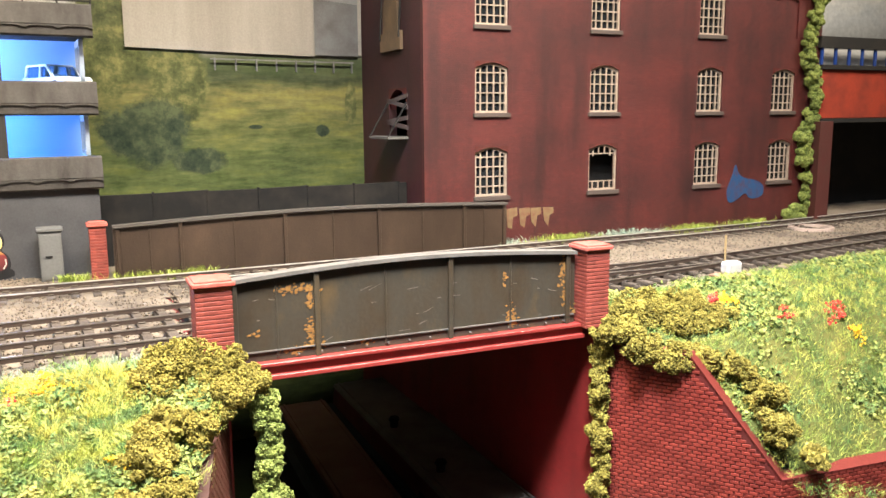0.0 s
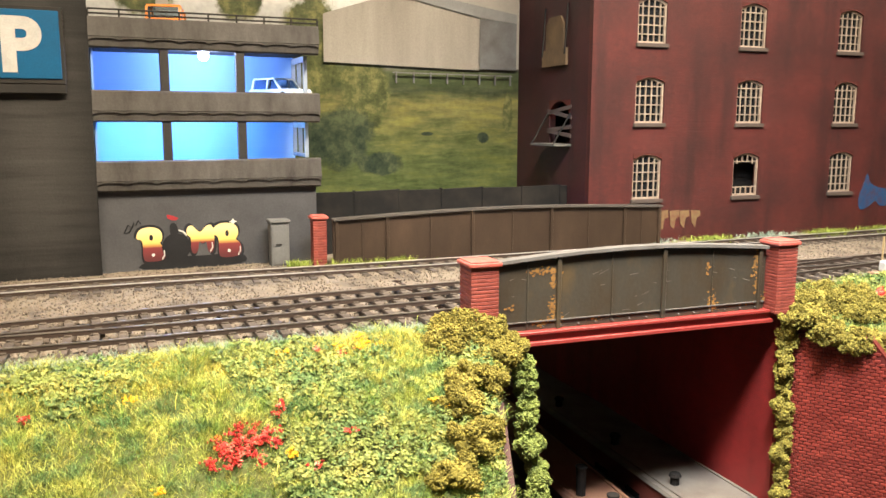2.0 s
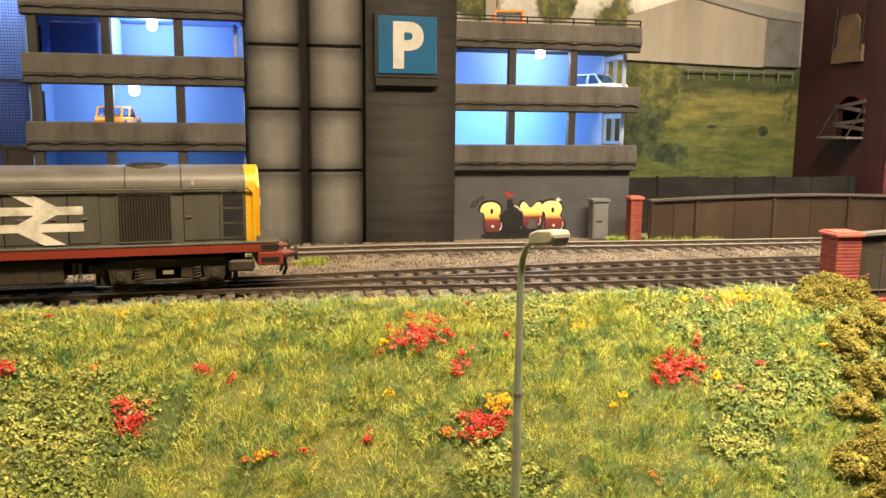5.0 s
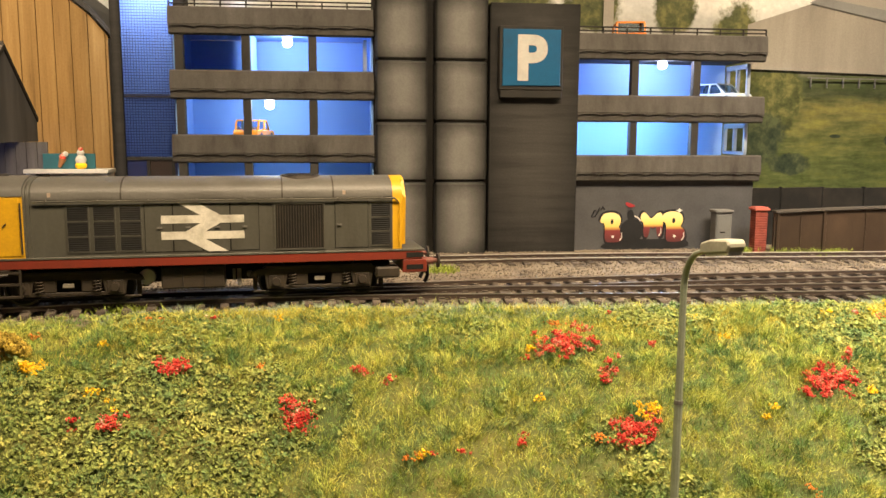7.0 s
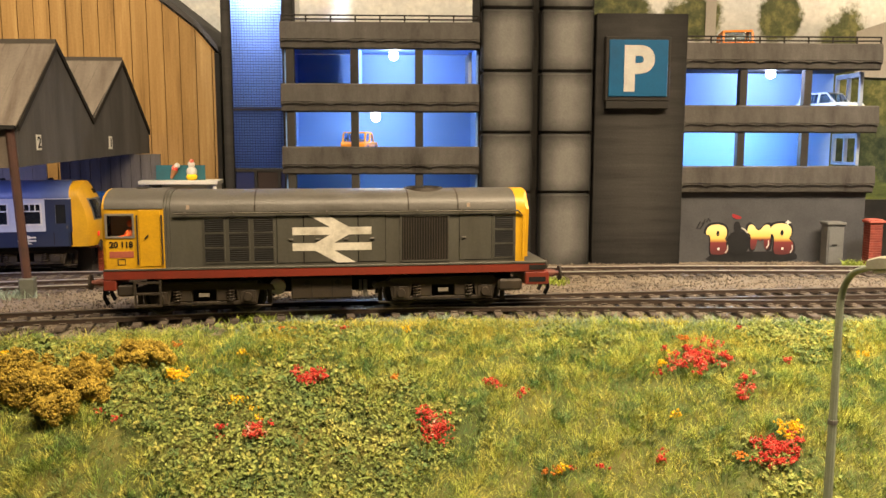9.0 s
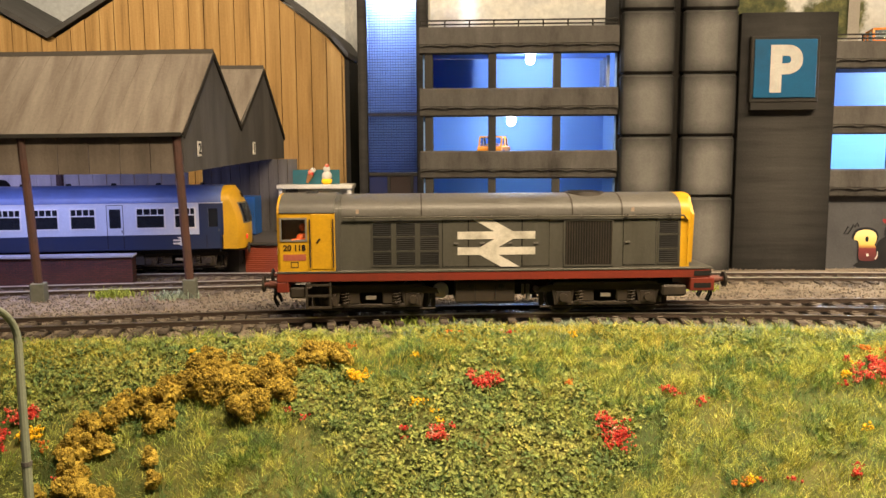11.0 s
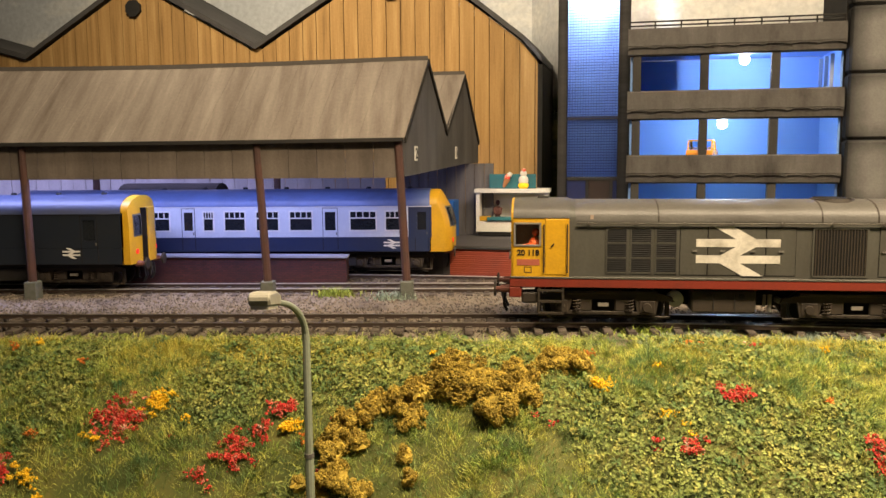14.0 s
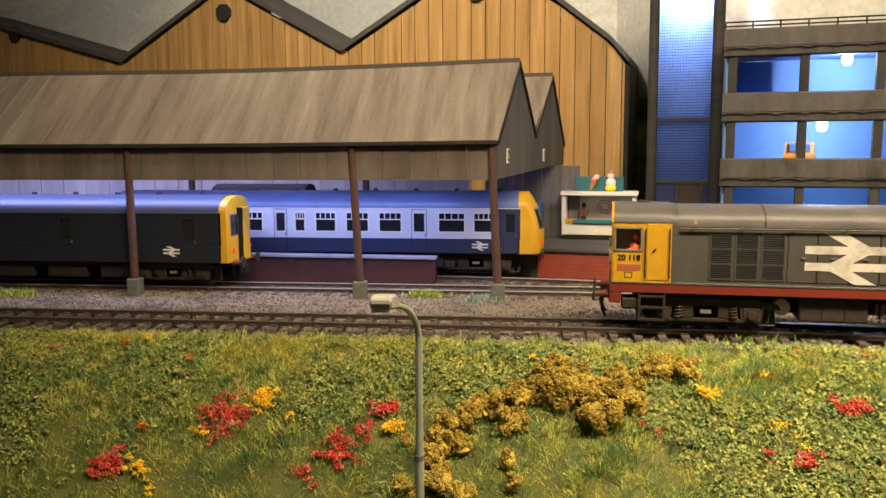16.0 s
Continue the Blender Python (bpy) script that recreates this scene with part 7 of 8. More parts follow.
def street_lamp(x, y, zj, zh, label):
    """Tapered street lamp whose arm curves out towards the road."""
    th = thing("street_lamp", x, y, 0, 0, label, "street lamp", "street lamps")
    POLE = paint("pole_green_grey", (0.27, 0.30, 0.22), 0.45, grime=0.3)
    bm = bm_new()
    rod(bm, (0, 0, -110), (0, 0, zj), 1.45, 1.25, 10)
    part("lower_pole", bm, POLE, th)
    bm = bm_new()
    rod(bm, (0, 0, zj - 0.6), (0, 0, zj + 0.6), 1.4, None, 10)
    part("collar", bm, STONE_CAP, th)
    top = zh - 7
    pts = [(0, 0, zj)]
    for i in range(4):
        pts.append((0, 0, zj + (top - 9 - zj) * (i + 1) / 4))
    R = 13
    for i in range(1, 8):
        a = i / 7 * radians(62)
        pts.append((-5.0 * (1 - math.cos(a)), -R * (1 - math.cos(a)) * 1.3, top - 9 + R * math.sin(a)))
    x1, y1, z1 = pts[-1]
    pts.append((x1 - 2.4, y1 - 10, z1 + 3))
    bm = bm_new()
    for i, (a, b) in enumerate(zip(pts, pts[1:])):
        rod(bm, a, b, 1.15 - 0.03 * i, 1.12 - 0.03 * i, 10)
        ball(bm, b, 1.11 - 0.03 * i, 2)
    part("upper_pole", bm, POLE, th, "", True)
    x1, y1, z1 = pts[-1]
    bm = bm_new()
    prism(bm, [(y1 + 1.5, z1 - 1.6), (y1 + 1.5, z1 + 1.4), (y1 - 3, z1 + 2.9), (y1 - 10, z1 + 3.6), (y1 - 11, z1 + 2.2), (y1 - 10, z1 + 0.2)], "x", x1 - 2.7, x1 + 2.7)
    bmesh.ops.bevel(bm, geom=list(bm.edges), offset=0.5, segments=1, affect="EDGES")
    h = part("lantern", bm, paint("lantern_cream", (0.42, 0.40, 0.32), 0.5), th, "cream-grey lantern housing")
    bm = bm_new()
    prism(bm, [(y1 - 1, z1 - 1.9), (y1 - 0.5, z1 - 0.6), (y1 - 10, z1 + 0.8), (y1 - 10, z1 - 0.5)], "x", x1 - 2.2, x1 + 2.2)
    part("lens", bm, paint("lens_cream", (0.80, 0.76, 0.62), 0.3), h, "cream lens")
    return th


street_lamp(-82, 196, -12.4, 37.7, "slim grey-green street lamp beside the grassy bank")
street_lamp(-359.7, 229, -15.6, 33.3, "slim grey-green street lamp in front of the station bank")

# ground frame by the mill track and a manhole ring
gf = thing("ground_frame", 346, 216, -5, -12, "small grey concrete box with a lever beside the track", "ground frame")
bm = bm_new()
box(bm, -9, 9, -5, 5, 0, 1.8, 0.3)
part("base", bm, paint("base_tan", (0.32, 0.19, 0.13), 0.8), gf)
bm = bm_new()
box(bm, -4.5, 5, -3, 3, 1.8, 8, 1.2)
part("box", bm, paint("box_pale", (0.42, 0.42, 0.42), 0.7), gf)
bm = bm_new()
rod(bm, (0, 4, 1), (0, 4, 20), 0.5)
part("lever", bm, paint("lever_tan", (0.35, 0.25, 0.12), 0.7), gf)
bm = bm_new()
hoop = [[bm.verts.new((q * math.cos(i * math.tau / 28), q * math.sin(i * math.tau / 28), z)) for q, z in ((11, 0), (14.5, 0), (14.2, 2.2), (11.3, 2.2))] for i in range(28)]
for i in range(28):
    A, B = hoop[i], hoop[(i + 1) % 28]
    for k in range(4):
        bm.faces.new((A[k], B[k], B[(k + 1) % 4], A[(k + 1) % 4]))
solid("manhole_ring", bm, paint("ring_pink", (0.42, 0.33, 0.28), 0.8, grime=0.5), "weathered concrete ring lying between the tracks", "ring", "", 528, 272, -4.6)
scrap = thing("scrap_pile", -110, 395, -4.8, -14, "rusty scrap timber lying between the tracks", "scrap")
for i in range(6):
    x = -9 + i * 3.2
    part("offcut", box(bm_new(), x, x + 2.6, -1.4 + 0.3 * (i % 2), 1.2, 0, 0.9 + 0.3 * (i % 3), 0.15), paint("rusty_scrap", (0.20, 0.09, 0.05), 0.8), scrap)

# ---- canal boats ----
def boat(x, y, rz, w, length, zr, roofcol, sidecol, label):
    th = thing("canal_boat", x, y, 0, rz, label, "boat", "canal boats")
    bm = bm_new()
    prism(bm, [(-w / 2 - 5, -140), (w / 2 + 5, -140), (w / 2 + 6, -112), (-w / 2 - 6, -112)], "y", 0, length)
    part("hull", bm, SOOT, th)
    bm = bm_new()
    prism(bm, [(-w / 2 - 1.5, -112), (w / 2 + 1.5, -112), (w / 2, zr - 2), (-w / 2, zr - 2)], "y", 4, length)
    part("cabin_side", bm, sidecol, th, "rusty red-brown cabin side")
    bm = bm_new()
    prism(bm, [(-w / 2 - 1, zr - 2), (w / 2 + 1, zr - 2), (w / 2, zr - 0.4), (0, zr), (-w / 2, zr - 0.4)], "y", 2, length)
    part("cabin_roof", bm, roofcol, th, "weathered flat cabin roof")
    bm = bm_new()
    for s in (-1, 1):
        rod(bm, (s * w * 0.42, 3, zr), (s * w * 0.42, length, zr), 0.6, None, 6)
    part("grab_rail", bm, roofcol, th)
    for i in range(5):
        bm = bm_new()
        box(bm, -w / 2 - 1.9, -w / 2 - 0.6, 20 + i * 30, 32 + i * 30, zr - 22, zr - 10)
        part("cabin_window", bm, DARK_PANE, th)
    return th


GREY_ROOF = paint("pale_deck", (0.16, 0.14, 0.115), 0.75, dirt=(0.05, 0.026, 0.02), grime=0.5, size=0.05)
TAN_ROOF = paint("tan_deck", (0.20, 0.105, 0.062), 0.7, dirt=(0.14, 0.04, 0.03), grime=0.5, size=0.07)
RUSTY = paint("rust_side", (0.12, 0.03, 0.022), 0.7, dirt=(0.05, 0.02, 0.015), grime=0.7, size=0.06)
b1 = boat(206, 150, -14.4, 38, 300, -99, GREY_ROOF, RUSTY, "canal boat with a long pale grey roof under the bridge")
for y in (96, 150, 214):
    bm = bm_new()
    rod(bm, (-10, y, -99.3), (-10, y, -95), 2.2, 2.2, 10)
    rod(bm, (-10, y, -95), (-10, y, -93.5), 3.2, 2.4, 10)
    part("roof_vent", bm, BLACK, b1, "black mushroom vent")
b2 = boat(138, 110, -16, 27, 330, -99, TAN_ROOF, paint("teal_side", (0.07, 0.08, 0.06), 0.6), "canal boat with a tan painted roof and chimneys")
for y, h in ((157, 13), (128, 12)):
    bm = bm_new()
    rod(bm, (-7, y, -99.4), (-7, y, -99 + h), 2.3, None, 12)
    rod(bm, (-7, y, -99 + h), (-7, y, -98 + h), 2.8, None, 12)
    part("chimney", bm, BLACK, b2, "black chimney pipe")
for x, y in ((0, 134), (1, 104)):
    bm = bm_new()
    rod(bm, (x, y, -99.3), (x, y, -93), 2.6, 2.4, 12)
    rod(bm, (x, y, -93), (x, y, -90.5), 1.6, None, 10)
    part("glass_jar", bm, glass("jar_glass" + str(y), (0.8, 0.85, 0.8), 0.05), b2, "clear glass jar")

# ---- greenery ----
OCT_V = np.array([(1, 0, 0), (-1, 0, 0), (0, 1, 0), (0, -1, 0), (0, 0, 1), (0, 0, -1)], float)
OCT_F = np.array([(0, 2, 4), (2, 1, 4), (1, 3, 4), (3, 0, 4), (2, 0, 5), (1, 2, 5), (3, 1, 5), (0, 3, 5)])


def crumbs(centres, sizes, r):
    """Jittered little lumps at the given places."""
    n = len(centres)
    ax = r.normal(size=(n, 3, 3))
    q, _ = np.linalg.qr(ax)
    V = np.einsum("ij,njk->nik", OCT_V, q) * (sizes[:, None, None] * r.uniform(0.6, 1.4, (n, 6, 1))) + centres[:, None, :]
    Fc = OCT_F[None] + (np.arange(n) * 6)[:, None, None]
    return V.reshape(-1, 3), Fc.reshape(-1, 3)


def bush(name, blobs, n, mat, label, seed, size=(0.26, 0.58), category="bush", group="", more=6.0, lump=0.30):
    """A foam bush: crumbs on the skins of many small lumps that sit on larger blobs (x, y, z, rx, ry, rz)."""
    r = np.random.RandomState(seed)
    C, S = [], []
    vol = np.array([b[3] * b[5] for b in blobs])
    for b, k in zip(blobs, (vol / vol.sum() * n * more).astype(int)):
        ext = np.array(b[3:6])
        m = max(9, int(26 * (b[3] * b[5] / 80) ** 0.55))
        d = r.normal(size=(m, 3))
        d /= np.linalg.norm(d, axis=1)[:, None]
        seat = d * ext * r.uniform(0.62, 0.92, (m, 1)) + np.array(b[:3])
        rad = ext.mean() * lump * r.uniform(0.6, 1.25, m)
        pick = r.choice(m, k, p=rad ** 2 / (rad ** 2).sum())
        q = r.normal(size=(k, 3))
        q /= np.linalg.norm(q, axis=1)[:, None]
        C.append(seat[pick] + q * (rad[pick] * r.uniform(0.75, 1.08, k))[:, None])
        S.append(r.uniform(*size, k))
        inner = max(20, k // 10)
        q = r.normal(size=(inner, 3))
        q /= np.linalg.norm(q, axis=1)[:, None]
        C.append(q * ext * 0.55 * r.uniform(0.6, 1.0, (inner, 1)) + np.array(b[:3]))
        S.append(r.uniform(0.9, 1.5, inner))
    V, Fc = crumbs(np.concatenate(C), np.concatenate(S), r)
    x, y, z = blobs[0][:3]
    ob = raw(name, V - np.array((x, y, z)), Fc, mat)
    ob.location = (x / 1000, y / 1000, z / 1000)
    return tagged(ob, label, category, group)


def up(x, y, h, rx, ry, rz):
    """A blob standing h above the ground."""
    return (x, y, ground_z(x, y) + h, rx, ry, rz)


bush("foam_bush", [(88, 240, -3, 12, 9, 8), (99, 236, -5, 11, 8, 8), (79, 236, -7, 11, 8, 7), (94, 228, -12, 11, 8, 8), (106, 232, -10, 7, 6, 8), (82, 228, -13, 9, 8, 7)], 3400, HEDGE, "olive foam bush at the bridge pillar", 11)
bush("foam_bush", [up(74, 216, 3, 10, 8, 7), up(82, 213, 1, 6, 7, 7), up(66, 209, 3, 8, 8, 6)], 1500, HEDGE, "olive foam bush down the wing wall", 12)
bush("foam_bush", [up(62, 197, 3, 11, 8, 7), up(70, 197, 1, 6, 7, 7), up(51, 191, 3, 9, 8, 6)], 1600, HEDGE, "olive foam bush along the wing wall", 13)
bush("foam_bush", [up(48, 178, 3, 10, 9, 7), up(36, 176, 3, 9, 7, 6), up(55, 177, 1, 6, 7, 7), up(40, 164, 3, 11, 8, 7)], 1800, HEDGE, "olive foam bush at the foot of the wing wall", 14)
bush("foam_bush", [(262, 203, -5, 15, 8, 7), (250, 200, -9, 10, 8, 8), (240, 201, -10, 7, 6, 6), (284, 200, -6, 14, 8, 6), (246, 190, -15, 8, 7, 8), (300, 190, -11, 9, 6, 5), (272, 193, -10, 15, 8, 6), (286, 188, -13, 10, 7, 5)], 3200, HEDGE, "spreading olive foam bush above the wing wall", 15)
bush("foam_bush", [(256, 182, -19, 10, 7, 6), (268, 178, -20, 9, 7, 6)], 900, HEDGE, "small olive bush hanging over the wing wall", 16)
bush("foam_bush", [(281, 158, -34, 7, 9, 8), (276, 150, -42, 7, 7, 8), (281, 168, -27, 6, 7, 6), (274, 172, -24, 6, 7, 6)], 1400, HEDGE, "olive foam bush on the bank edge", 17)
bush("foam_bush", [(282, 138, -52, 6, 5, 5)], 350, HEDGE, "small olive bush at the wall top", 18)
# ivy ropes
bush("hanging_ivy", [(240.5 - 0.25 * i + 1.2 * math.sin(i * 1.9), 205 - 0.35 * i, -16 - i * 6, 3.6 + 1.2 * math.sin(i * 2.3), 3.6, 5.6) for i in range(13)], 1700, HEDGE, "rope of ivy hanging down the abutment corner", 19, (0.32, 0.7), "ivy", "", 8.0, 0.42)
bush("hanging_ivy", [(110 - 0.4 * i + 1.4 * math.sin(i * 1.4), 231 - i * 2.2, -18 - i * 7, 4.4 + 1.3 * math.sin(i * 2.1), 3.8, 6.5) for i in range(13)], 3000, IVY, "green ivy hanging beside the canal opening", 20, (0.32, 0.7), "ivy", "", 8.0, 0.42)
ivy_blobs = []
for i in range(14):
    z = -2 + i * 14
    u = 250 + 5 * math.sin(i * 1.3) - (8 if i < 1 else 0)
    w = mill.matrix_world @ Vector((u / 1000, -0.004, 0))
    ivy_blobs.append((w.x * 1000, w.y * 1000, z, 9 - 0.15 * i + (6 if i == 0 else 0), 5, 9))
bush("climbing_ivy", ivy_blobs, 3000, IVY, "green ivy climbing the corner of the mill", 21, (0.6, 1.25), "ivy", "", 12.0, 0.24)
# ochre gorse on the bank
bush("gorse_bush", [up(-315, 287, 5, 12, 7, 7), up(-323, 293, 5, 9, 7, 6), up(-304, 283, 5, 10, 7, 6), up(-307, 275, 4, 9, 6, 6), up(-296, 279, 4, 6, 5, 5), up(-299, 288, 4, 8, 6, 6), up(-321, 283, 5, 8, 6, 6)], 3000, GORSE, "large ochre gorse bush on the grassy bank", 31)
bush("gorse_bush", [up(-333, 283, 4, 7, 6, 6), up(-327, 286, 4, 6, 5, 5), up(-346, 280, 4, 6, 5, 5), up(-342, 281, 4, 8, 6, 6), up(-335, 276, 3, 6, 5, 5), up(-350, 278, 4, 5, 5, 5)], 1200, GORSE, "ochre gorse bush spreading along the bank", 32)
bush("gorse_bush", [up(-356, 276, 4, 5.5, 5, 5), up(-359, 272, 4, 5, 5, 5), up(-360, 269, 4, 5, 5, 5), up(-352, 270, 3, 4, 4, 4)], 800, GORSE, "ochre gorse clump on the bank", 33)
bush("gorse_bush", [up(-282, 296, 4, 7, 5, 5), up(-275, 294, 4, 5, 4, 4), up(-289, 295, 3, 4, 4, 4)], 700, GORSE, "low ochre gorse bush near the track", 34)
bush("gorse_bush", [up(-358, 261, 4, 7, 6, 5), up(-360, 265, 4, 5, 5, 5), up(-365, 256, 4, 6, 5, 5), up(-350, 258, 3, 4, 4, 4)], 800, GORSE, "ochre gorse low on the bank", 35)
bush("gorse_bush", [up(-336, 265, 3, 3, 3, 3.5), up(-334, 259, 3, 2.5, 3, 3.5)], 200, GORSE, "sprig of ochre gorse", 36)
bush("gorse_bush", [up(-370, 262, 3, 3, 3, 3)], 120, GORSE, "sprig of ochre gorse by the lamp", 37)


def flowers(x, y, w, n, mat, label, seed, tall=3.5):
    r = np.random.RandomState(seed)
    C = []
    for i in range(max(2, n // 4)):
        px, py = x + r.normal() * w * 0.21, y + r.normal() * w * 0.13
        c = np.array((px, py, ground_z(px, py) + r.uniform(1.8, tall + 0.8)))
        C += [c + r.normal(size=3) * (0.85, 0.7, 0.5) for j in range(r.randint(7, 20))]
    V, Fc = crumbs(np.array(C), r.uniform(0.22, 0.58, len(C)), r)
    ob = raw("flower_clump", V - np.array((x, y, 0)), Fc, mat)
    ob.location = (x / 1000, y / 1000, 0)
    return tagged(ob, label, "flowers", "wild flowers")


RED_AT = ((-87, 262, 30, 110), (-80, 223, 18, 100), (-4, 220, 22, 110), (-186, 253, 12, 26), (-189, 261, 9, 14), (-163, 267, 10, 12), (-224, 280, 8, 16), (-78, 244, 14, 22), (-436, 281, 24, 120), (-394, 272, 15, 70), (-379, 283, 9, 40), (-385, 277, 8, 20), (-475, 267, 14, 60), (-227, 281, 13, 30), (-245, 262, 12, 26), (-186, 257, 12, 26), (304, 196, 14, 34), (361, 171, 16, 34), (11, 228, 4, 10), (-404, 266, 10, 16), (330, 178, 10, 12))
for i, (x, y, w, n) in enumerate(RED_AT):
    flowers(x, y, w, int(n * 2.2), RED_FLOWER, "clump of red flowers in the grass", 100 + i)
ORANGE_FLOWER = foliage("orange_petal", [(0.3, (0.55, 0.13, 0.02)), (0.7, (0.66, 0.25, 0.04))], 0.4, 0.7, 0.3)
sp = random.Random(77)
for i in range(46):
    x, y = sp.uniform(-520, 60), 0
    y = edge_left(x) - sp.uniform(14, 95)
    if x < wing_left(y) - 25:
        flowers(x, y, sp.uniform(4, 11), sp.randint(4, 14), sp.choice((ORANGE_FLOWER, RED_FLOWER, YELLOW_FLOWER)), "few small flowers scattered in the grass", 500 + i, 3)
YEL_AT = ((-72, 228, 9, 40), (-424, 286, 13, 70), (-377, 277, 9, 36), (-463, 266, 9, 36), (-270, 285, 8, 44), (307, 194, 14, 60), (364, 163, 9, 34), (-444, 276, 6, 12), (-413, 281, 5, 8), (-250, 272, 10, 10), (-100, 262, 20, 10), (50, 250, 12, 14))
for i, (x, y, w, n) in enumerate(YEL_AT):
    flowers(x, y, w, int(n * 1.5), YELLOW_FLOWER, "clump of yellow flowers in the grass", 200 + i)


def blades(name, pts, length, spread, mat, label, seed, width=0.11, category="grass", kind="stuff", heading=None, tall=None):
    """Static grass: thin bent fibres standing on the given places."""
    r = np.random.RandomState(seed)
    P = np.asarray(pts, float)
    n = len(P)
    L = r.uniform(*length, n)
    if n > 40000:
        # tussocks: taller and shorter patches
        L = L * np.array([0.85 + 0.75 * noise.noise(Vector((p[0] * 0.075, p[1] * 0.085, 4.0))) for p in P])
    a = r.uniform(0, 6.283, n)
    if heading is not None:
        a = np.asarray(heading) + r.normal(size=n) * 0.7
        L = L * np.asarray(tall)
    lean = r.uniform(0.1, spread, n)
    d = np.stack([np.cos(a) * lean, np.sin(a) * lean, np.ones(n)], 1)
    d /= np.linalg.norm(d, axis=1)[:, None]
    b = r.uniform(0, 6.283, n)
    s = np.stack([np.cos(b), np.sin(b), np.zeros(n)], 1) * width
    mid = P + d * (L * 0.55)[:, None]
    tip = P + d * L[:, None] + np.stack([np.cos(a), np.sin(a), -0.6 * np.ones(n)], 1) * (L * 0.18)[:, None]
    V = np.stack([P - s, P + s, mid + s * 0.8, mid - s * 0.8, tip], 1).reshape(-1, 3)
    k = (np.arange(n) * 5)[:, None]
    F = [tuple(q) for q in (k + np.array([[0, 1, 2, 3]])).tolist()] + [tuple(q) for q in (k + np.array([[3, 2, 4]])).tolist()]
    return tagged(raw(name, V, F, mat), label, category, "", kind)


def leaves(name, pts, size, mat, label, seed):
    """Scattered leaf flakes lying at all angles."""
    r = np.random.RandomState(seed)
    P = np.asarray(pts, float)
    n = len(P)
    nrm = np.array((0, -0.45, 0.8)) + 0.55 * r.normal(size=(n, 3))
    nrm /= np.linalg.norm(nrm, axis=1)[:, None]
    u = np.cross(nrm, r.normal(size=(n, 3)))
    u /= np.linalg.norm(u, axis=1)[:, None]
    w = np.cross(nrm, u)
    s = r.uniform(*size, n)[:, None]
    V = np.stack([P - u * s, P - u * s * 0.35 - w * s * 0.62 + nrm * s * 0.2, P + u * s * 0.45 - w * s * 0.5 + nrm * s * 0.2, P + u * s, P + u * s * 0.45 + w * s * 0.5 + nrm * s * 0.2, P - u * s * 0.35 + w * s * 0.62 + nrm * s * 0.2], 1).reshape(-1, 3)
    k = (np.arange(n) * 6)[:, None]
    F = [tuple(q) for q in (k + np.array([[0, 1, 2, 3]])).tolist()] + [tuple(q) for q in (k + np.array([[0, 3, 4, 5]])).tolist()]
    return tagged(raw(name, V, F, mat), label, "foliage", "", "stuff")


def on_bank(n, seed, x0, x1, y0, edge, ok):
    r = np.random.RandomState(seed)
    out = []
    while len(out) < n:
        x = r.uniform(x0, x1)
        y = r.uniform(y0, edge(x) - 7)
        if ok(x, y):
            out.append((x, y, ground_z(x, y) - 0.2))
    return out


def tufts(count, each, seed, x0, x1, y0, edge, ok):
    """Places for grass that grows in small tufts: points, the way each fibre leans, and how tall its tuft is."""
    r = np.random.RandomState(seed)
    P, A, T = [], [], []
    for x, y, z in on_bank(count, seed + 50, x0, x1, y0, edge, ok):
        wide, high, k = r.uniform(0.9, 2.8), r.uniform(0.65, 1.35), int(each * r.uniform(0.5, 1.5))
        dx, dy = r.normal(size=k) * wide, r.normal(size=k) * wide
        for p, q in zip(dx, dy):
            P.append((x + p, y + q, ground_z(x + p, y + q) - 0.2))
        A.append(np.arctan2(dy, dx))
        T.append(np.full(k, high))
    return P, np.concatenate(A), np.concatenate(T)


PATCHES = ((-375, 296, 70, 22, 0.5), (-255, 262, 45, 20, 0.5), (-215, 248, 50, 26, 0.5), (-480, 300, 40, 16, 0.5), (-120, 262, 60, 16, -0.3), (-140, 250, 40, 30, -0.5), (-440, 262, 50, 20, -0.5), (-300, 262, 30, 14, -0.4), (-330, 250, 30, 16, -0.4), (-20, 262, 50, 18, 0.05), (40, 240, 30, 14, 0.15), (-30, 225, 50, 16, -0.35))


def leafy(x, y):
    bias = sum(k * math.exp(-((x - a) / w) ** 2 - ((y - b) / h) ** 2) for a, b, w, h, k in PATCHES)
    return bias + noise.noise(Vector((x * 0.020, y * 0.032, 3.0))) + 0.35 * noise.noise(Vector((x * 0.08, y * 0.09, 7.0))) + 0.40 * noise.noise(Vector((x * 0.33, y * 0.36, 11.0)))


LEFT_OK = lambda x, y: x < wing_left(y) - 3
RIGHT_OK = lambda x, y: x > wing_right(y) + 2 and y > 140 - (x - 270) * 0.35
pts, way_, tall_ = tufts(6400, 40, 1, -640, 97, 170, edge_left, lambda x, y: LEFT_OK(x, y) and leafy(x, y) < 0.34)
blades("grass", pts, (3.0, 6.6), 1.7, GRASS, "mixed green and straw static grass on the bank", 1, 0.09, heading=way_, tall=tall_)
blades("grass", on_bank(140000, 2, -640, 97, 170, edge_left, lambda x, y: LEFT_OK(x, y)), (1.8, 4.2), 1.8, GRASS, "short green static grass on the bank", 2, 0.09)
leaves("leaf_scatter", [(x, y, z + 1.4 + 1.2 * random.random() + 2.6 * max(0, noise.noise(Vector((x * 0.11, y * 0.13, 2.0))))) for x, y, z in on_bank(72000, 3, -640, 97, 170, edge_left, lambda x, y: LEFT_OK(x, y) and leafy(x, y) > 0.12)], (0.42, 0.88), LEAF, "low leafy ground cover on the bank", 3)
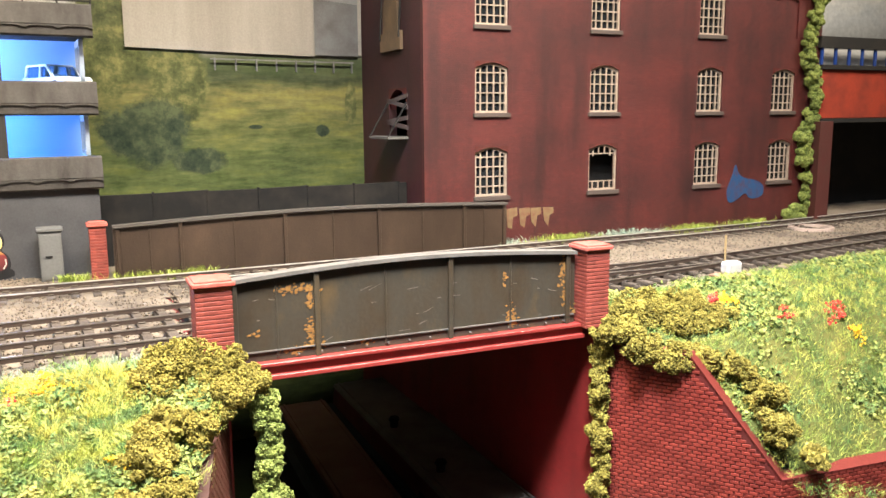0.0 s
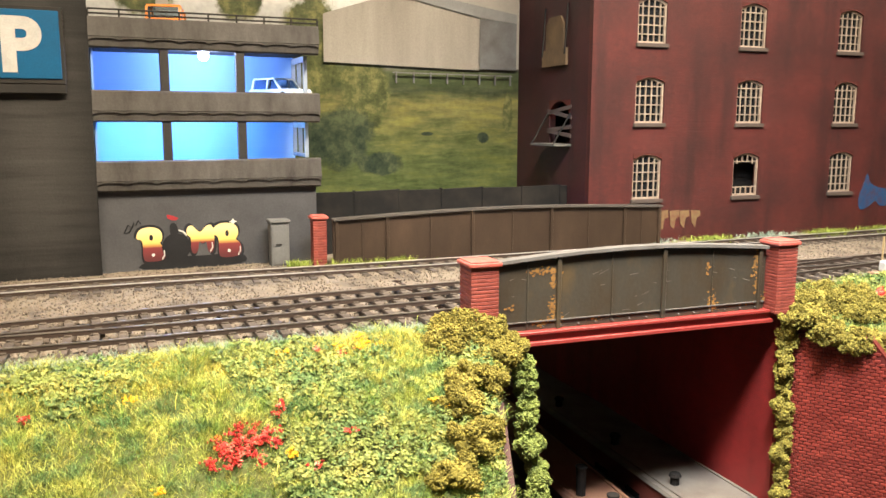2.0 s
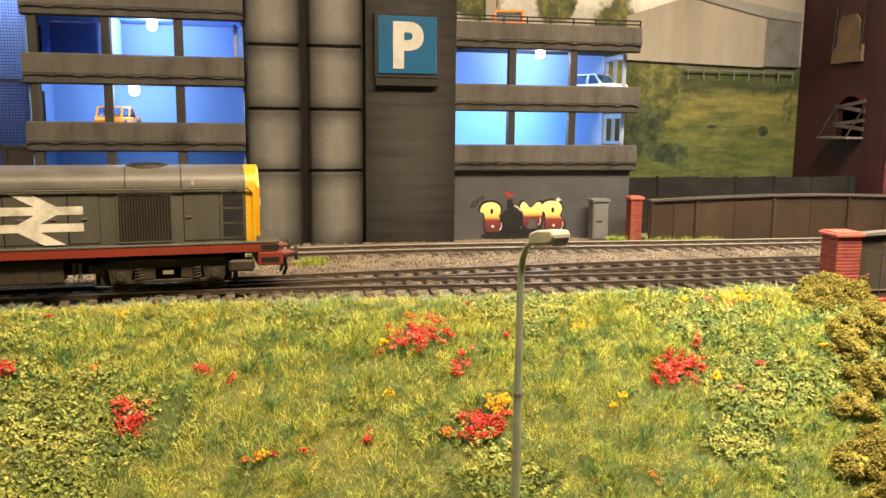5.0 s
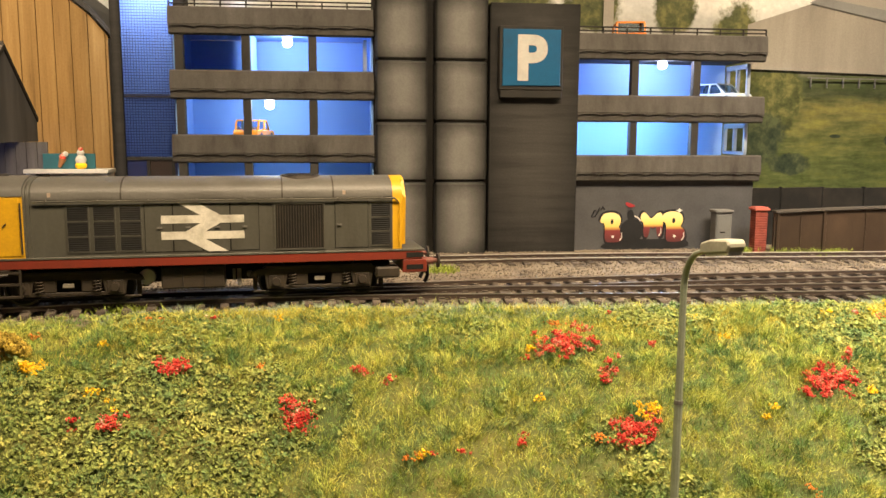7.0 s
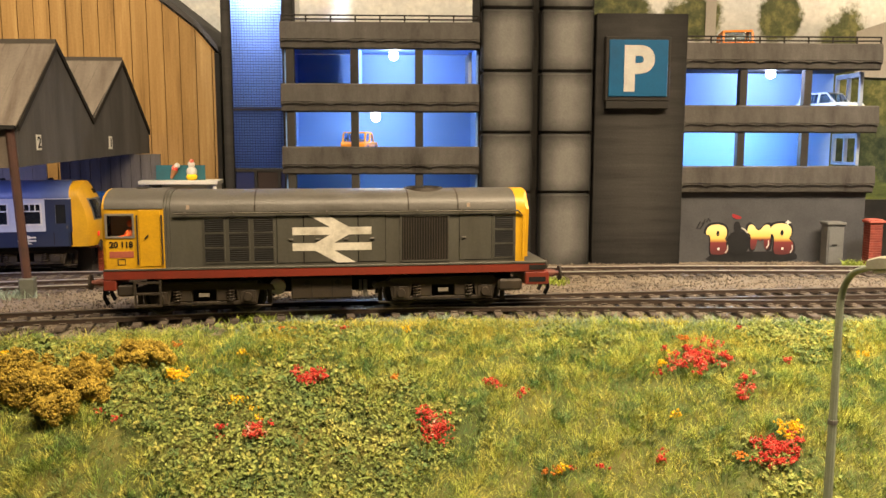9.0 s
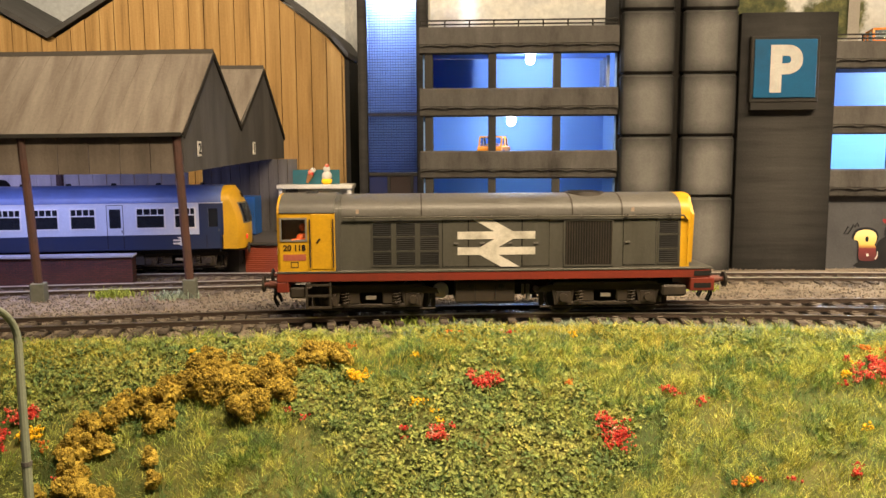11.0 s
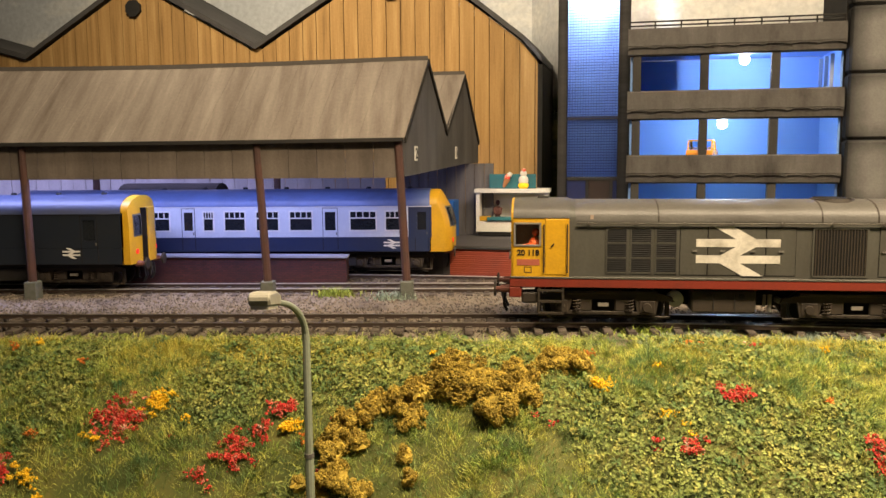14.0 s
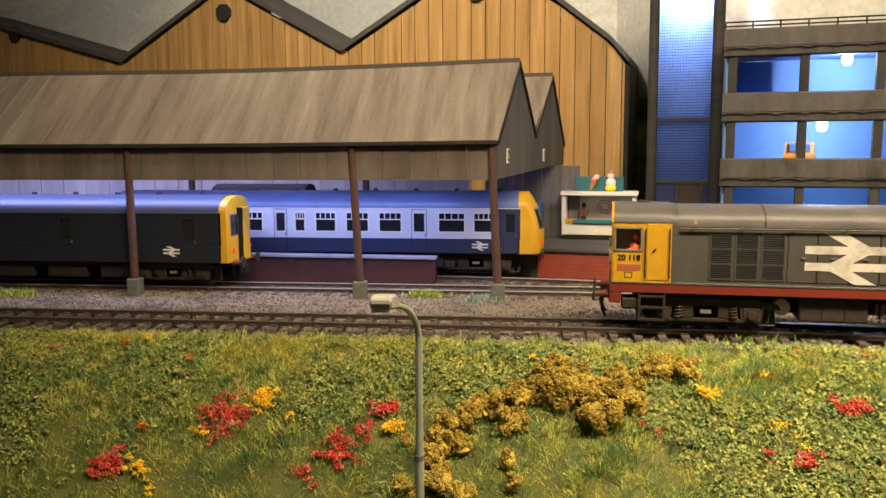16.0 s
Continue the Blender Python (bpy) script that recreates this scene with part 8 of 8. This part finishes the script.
blades("grass", on_bank(80000, 4, 243, 560, 90, edge_right, RIGHT_OK), (2.8, 5.6), 2.2, GRASS, "mixed green and straw static grass beside the canal", 4, 0.09)
leaves("leaf_scatter", [(x, y, z + 1.4 + 1.2 * random.random() + 2.6 * max(0, noise.noise(Vector((x * 0.11, y * 0.13, 2.0))))) for x, y, z in on_bank(11000, 5, 243, 560, 90, edge_right, lambda x, y: RIGHT_OK(x, y) and leafy(x, y) > 0.06)], (0.55, 1.2), LEAF, "low leafy ground cover beside the canal", 5)


def crest(n, seed):
    r = np.random.RandomState(seed)
    out = []
    while len(out) < n:
        x = r.uniform(-640, 97)
        y = edge_left(x) - abs(r.normal()) * 11 - 8
        if noise.noise(Vector((x * 0.018, y * 0.03, 9))) > -0.1 and LEFT_OK(x, y):
            out.append((x, y, ground_z(x, y) - 0.2))
    return out


blades("straw_fibres", crest(26000, 16), (2.5, 5.5), 1.8, STRAW, "yellow straw fibres along the crest of the bank", 16)


def fringe(n, seed):
    r = np.random.RandomState(seed)
    out = []
    while len(out) < n:
        x = r.uniform(-250, 97)
        y = edge_left(x) + r.normal() * 5.0 - 7
        if noise.noise(Vector((x * 0.02, 1, 1))) > -0.25:
            out.append((x, y, ground_z(x, y) - 0.2))
    return out


blades("verge_fibres", fringe(42000, 6), (1.6, 3.8), 1.8, TEAL_TUFT, "dusty grey-green fibres along the track edge", 6)


def tuft(x, y, w, n, mat, label, seed, length=(3, 6.5), z=-5):
    r = np.random.RandomState(seed)
    pts = [(r.normal() * w * 0.3, r.normal() * w * 0.16, 0) for i in range(n)]
    ob = blades("grass_tuft", pts, length, 0.7, mat, label, seed, 0.3, "grass tuft", "")
    ob.location = (x / 1000, y / 1000, z / 1000)
    tagged(ob, group="grass tufts")


for i, (x, y, w, n, mt, tx) in enumerate(((-383, 418, 18, 260, LIME, "lime green grass tuft between the tracks"), (-211, 478, 20, 320, LIME, "lime green grass tuft at the car park corner"), (-117, 459, 18, 220, LIME, "lime green grass tuft at the concrete columns"), (-136, 405, 26, 420, LIME, "long lime green grass tuft between the tracks"), (-94, 390, 14, 260, LIME, "lime green grass tuft on the ballast"), (128, 398, 26, 320, LIME, "lime green grass tuft at the brick pillar"), (150, 391, 26, 320, LIME, "lime green grass along the far parapet"), (100, 408, 12, 160, LIME, "small lime green tuft by the cabinet"), (-243, 333, 18, 260, LIME, "lime green grass tuft at the track edge"), (-599, 403, 22, 300, LIME, "lime green grass tuft by the canopy"), (-352, 409, 18, 200, TEAL_TUFT, "dusty teal tuft by the canopy post"), (470, 322, 40, 420, LIME, "lime green grass along the mill foot"), (520, 312, 40, 420, LIME, "lime green grass at the foot of the ivy"), (420, 338, 40, 360, TEAL_TUFT, "grey-green weeds along the mill foot"), (375, 350, 40, 380, LIME, "green weeds at the mill corner"), (330, 362, 30, 300, TEAL_TUFT, "grey-green weeds at the mill corner"), (-163, 330, 18, 160, LIME, "grass tuft at the track edge"))):
    tuft(x, y, w, n, mt, tx, 300 + i)
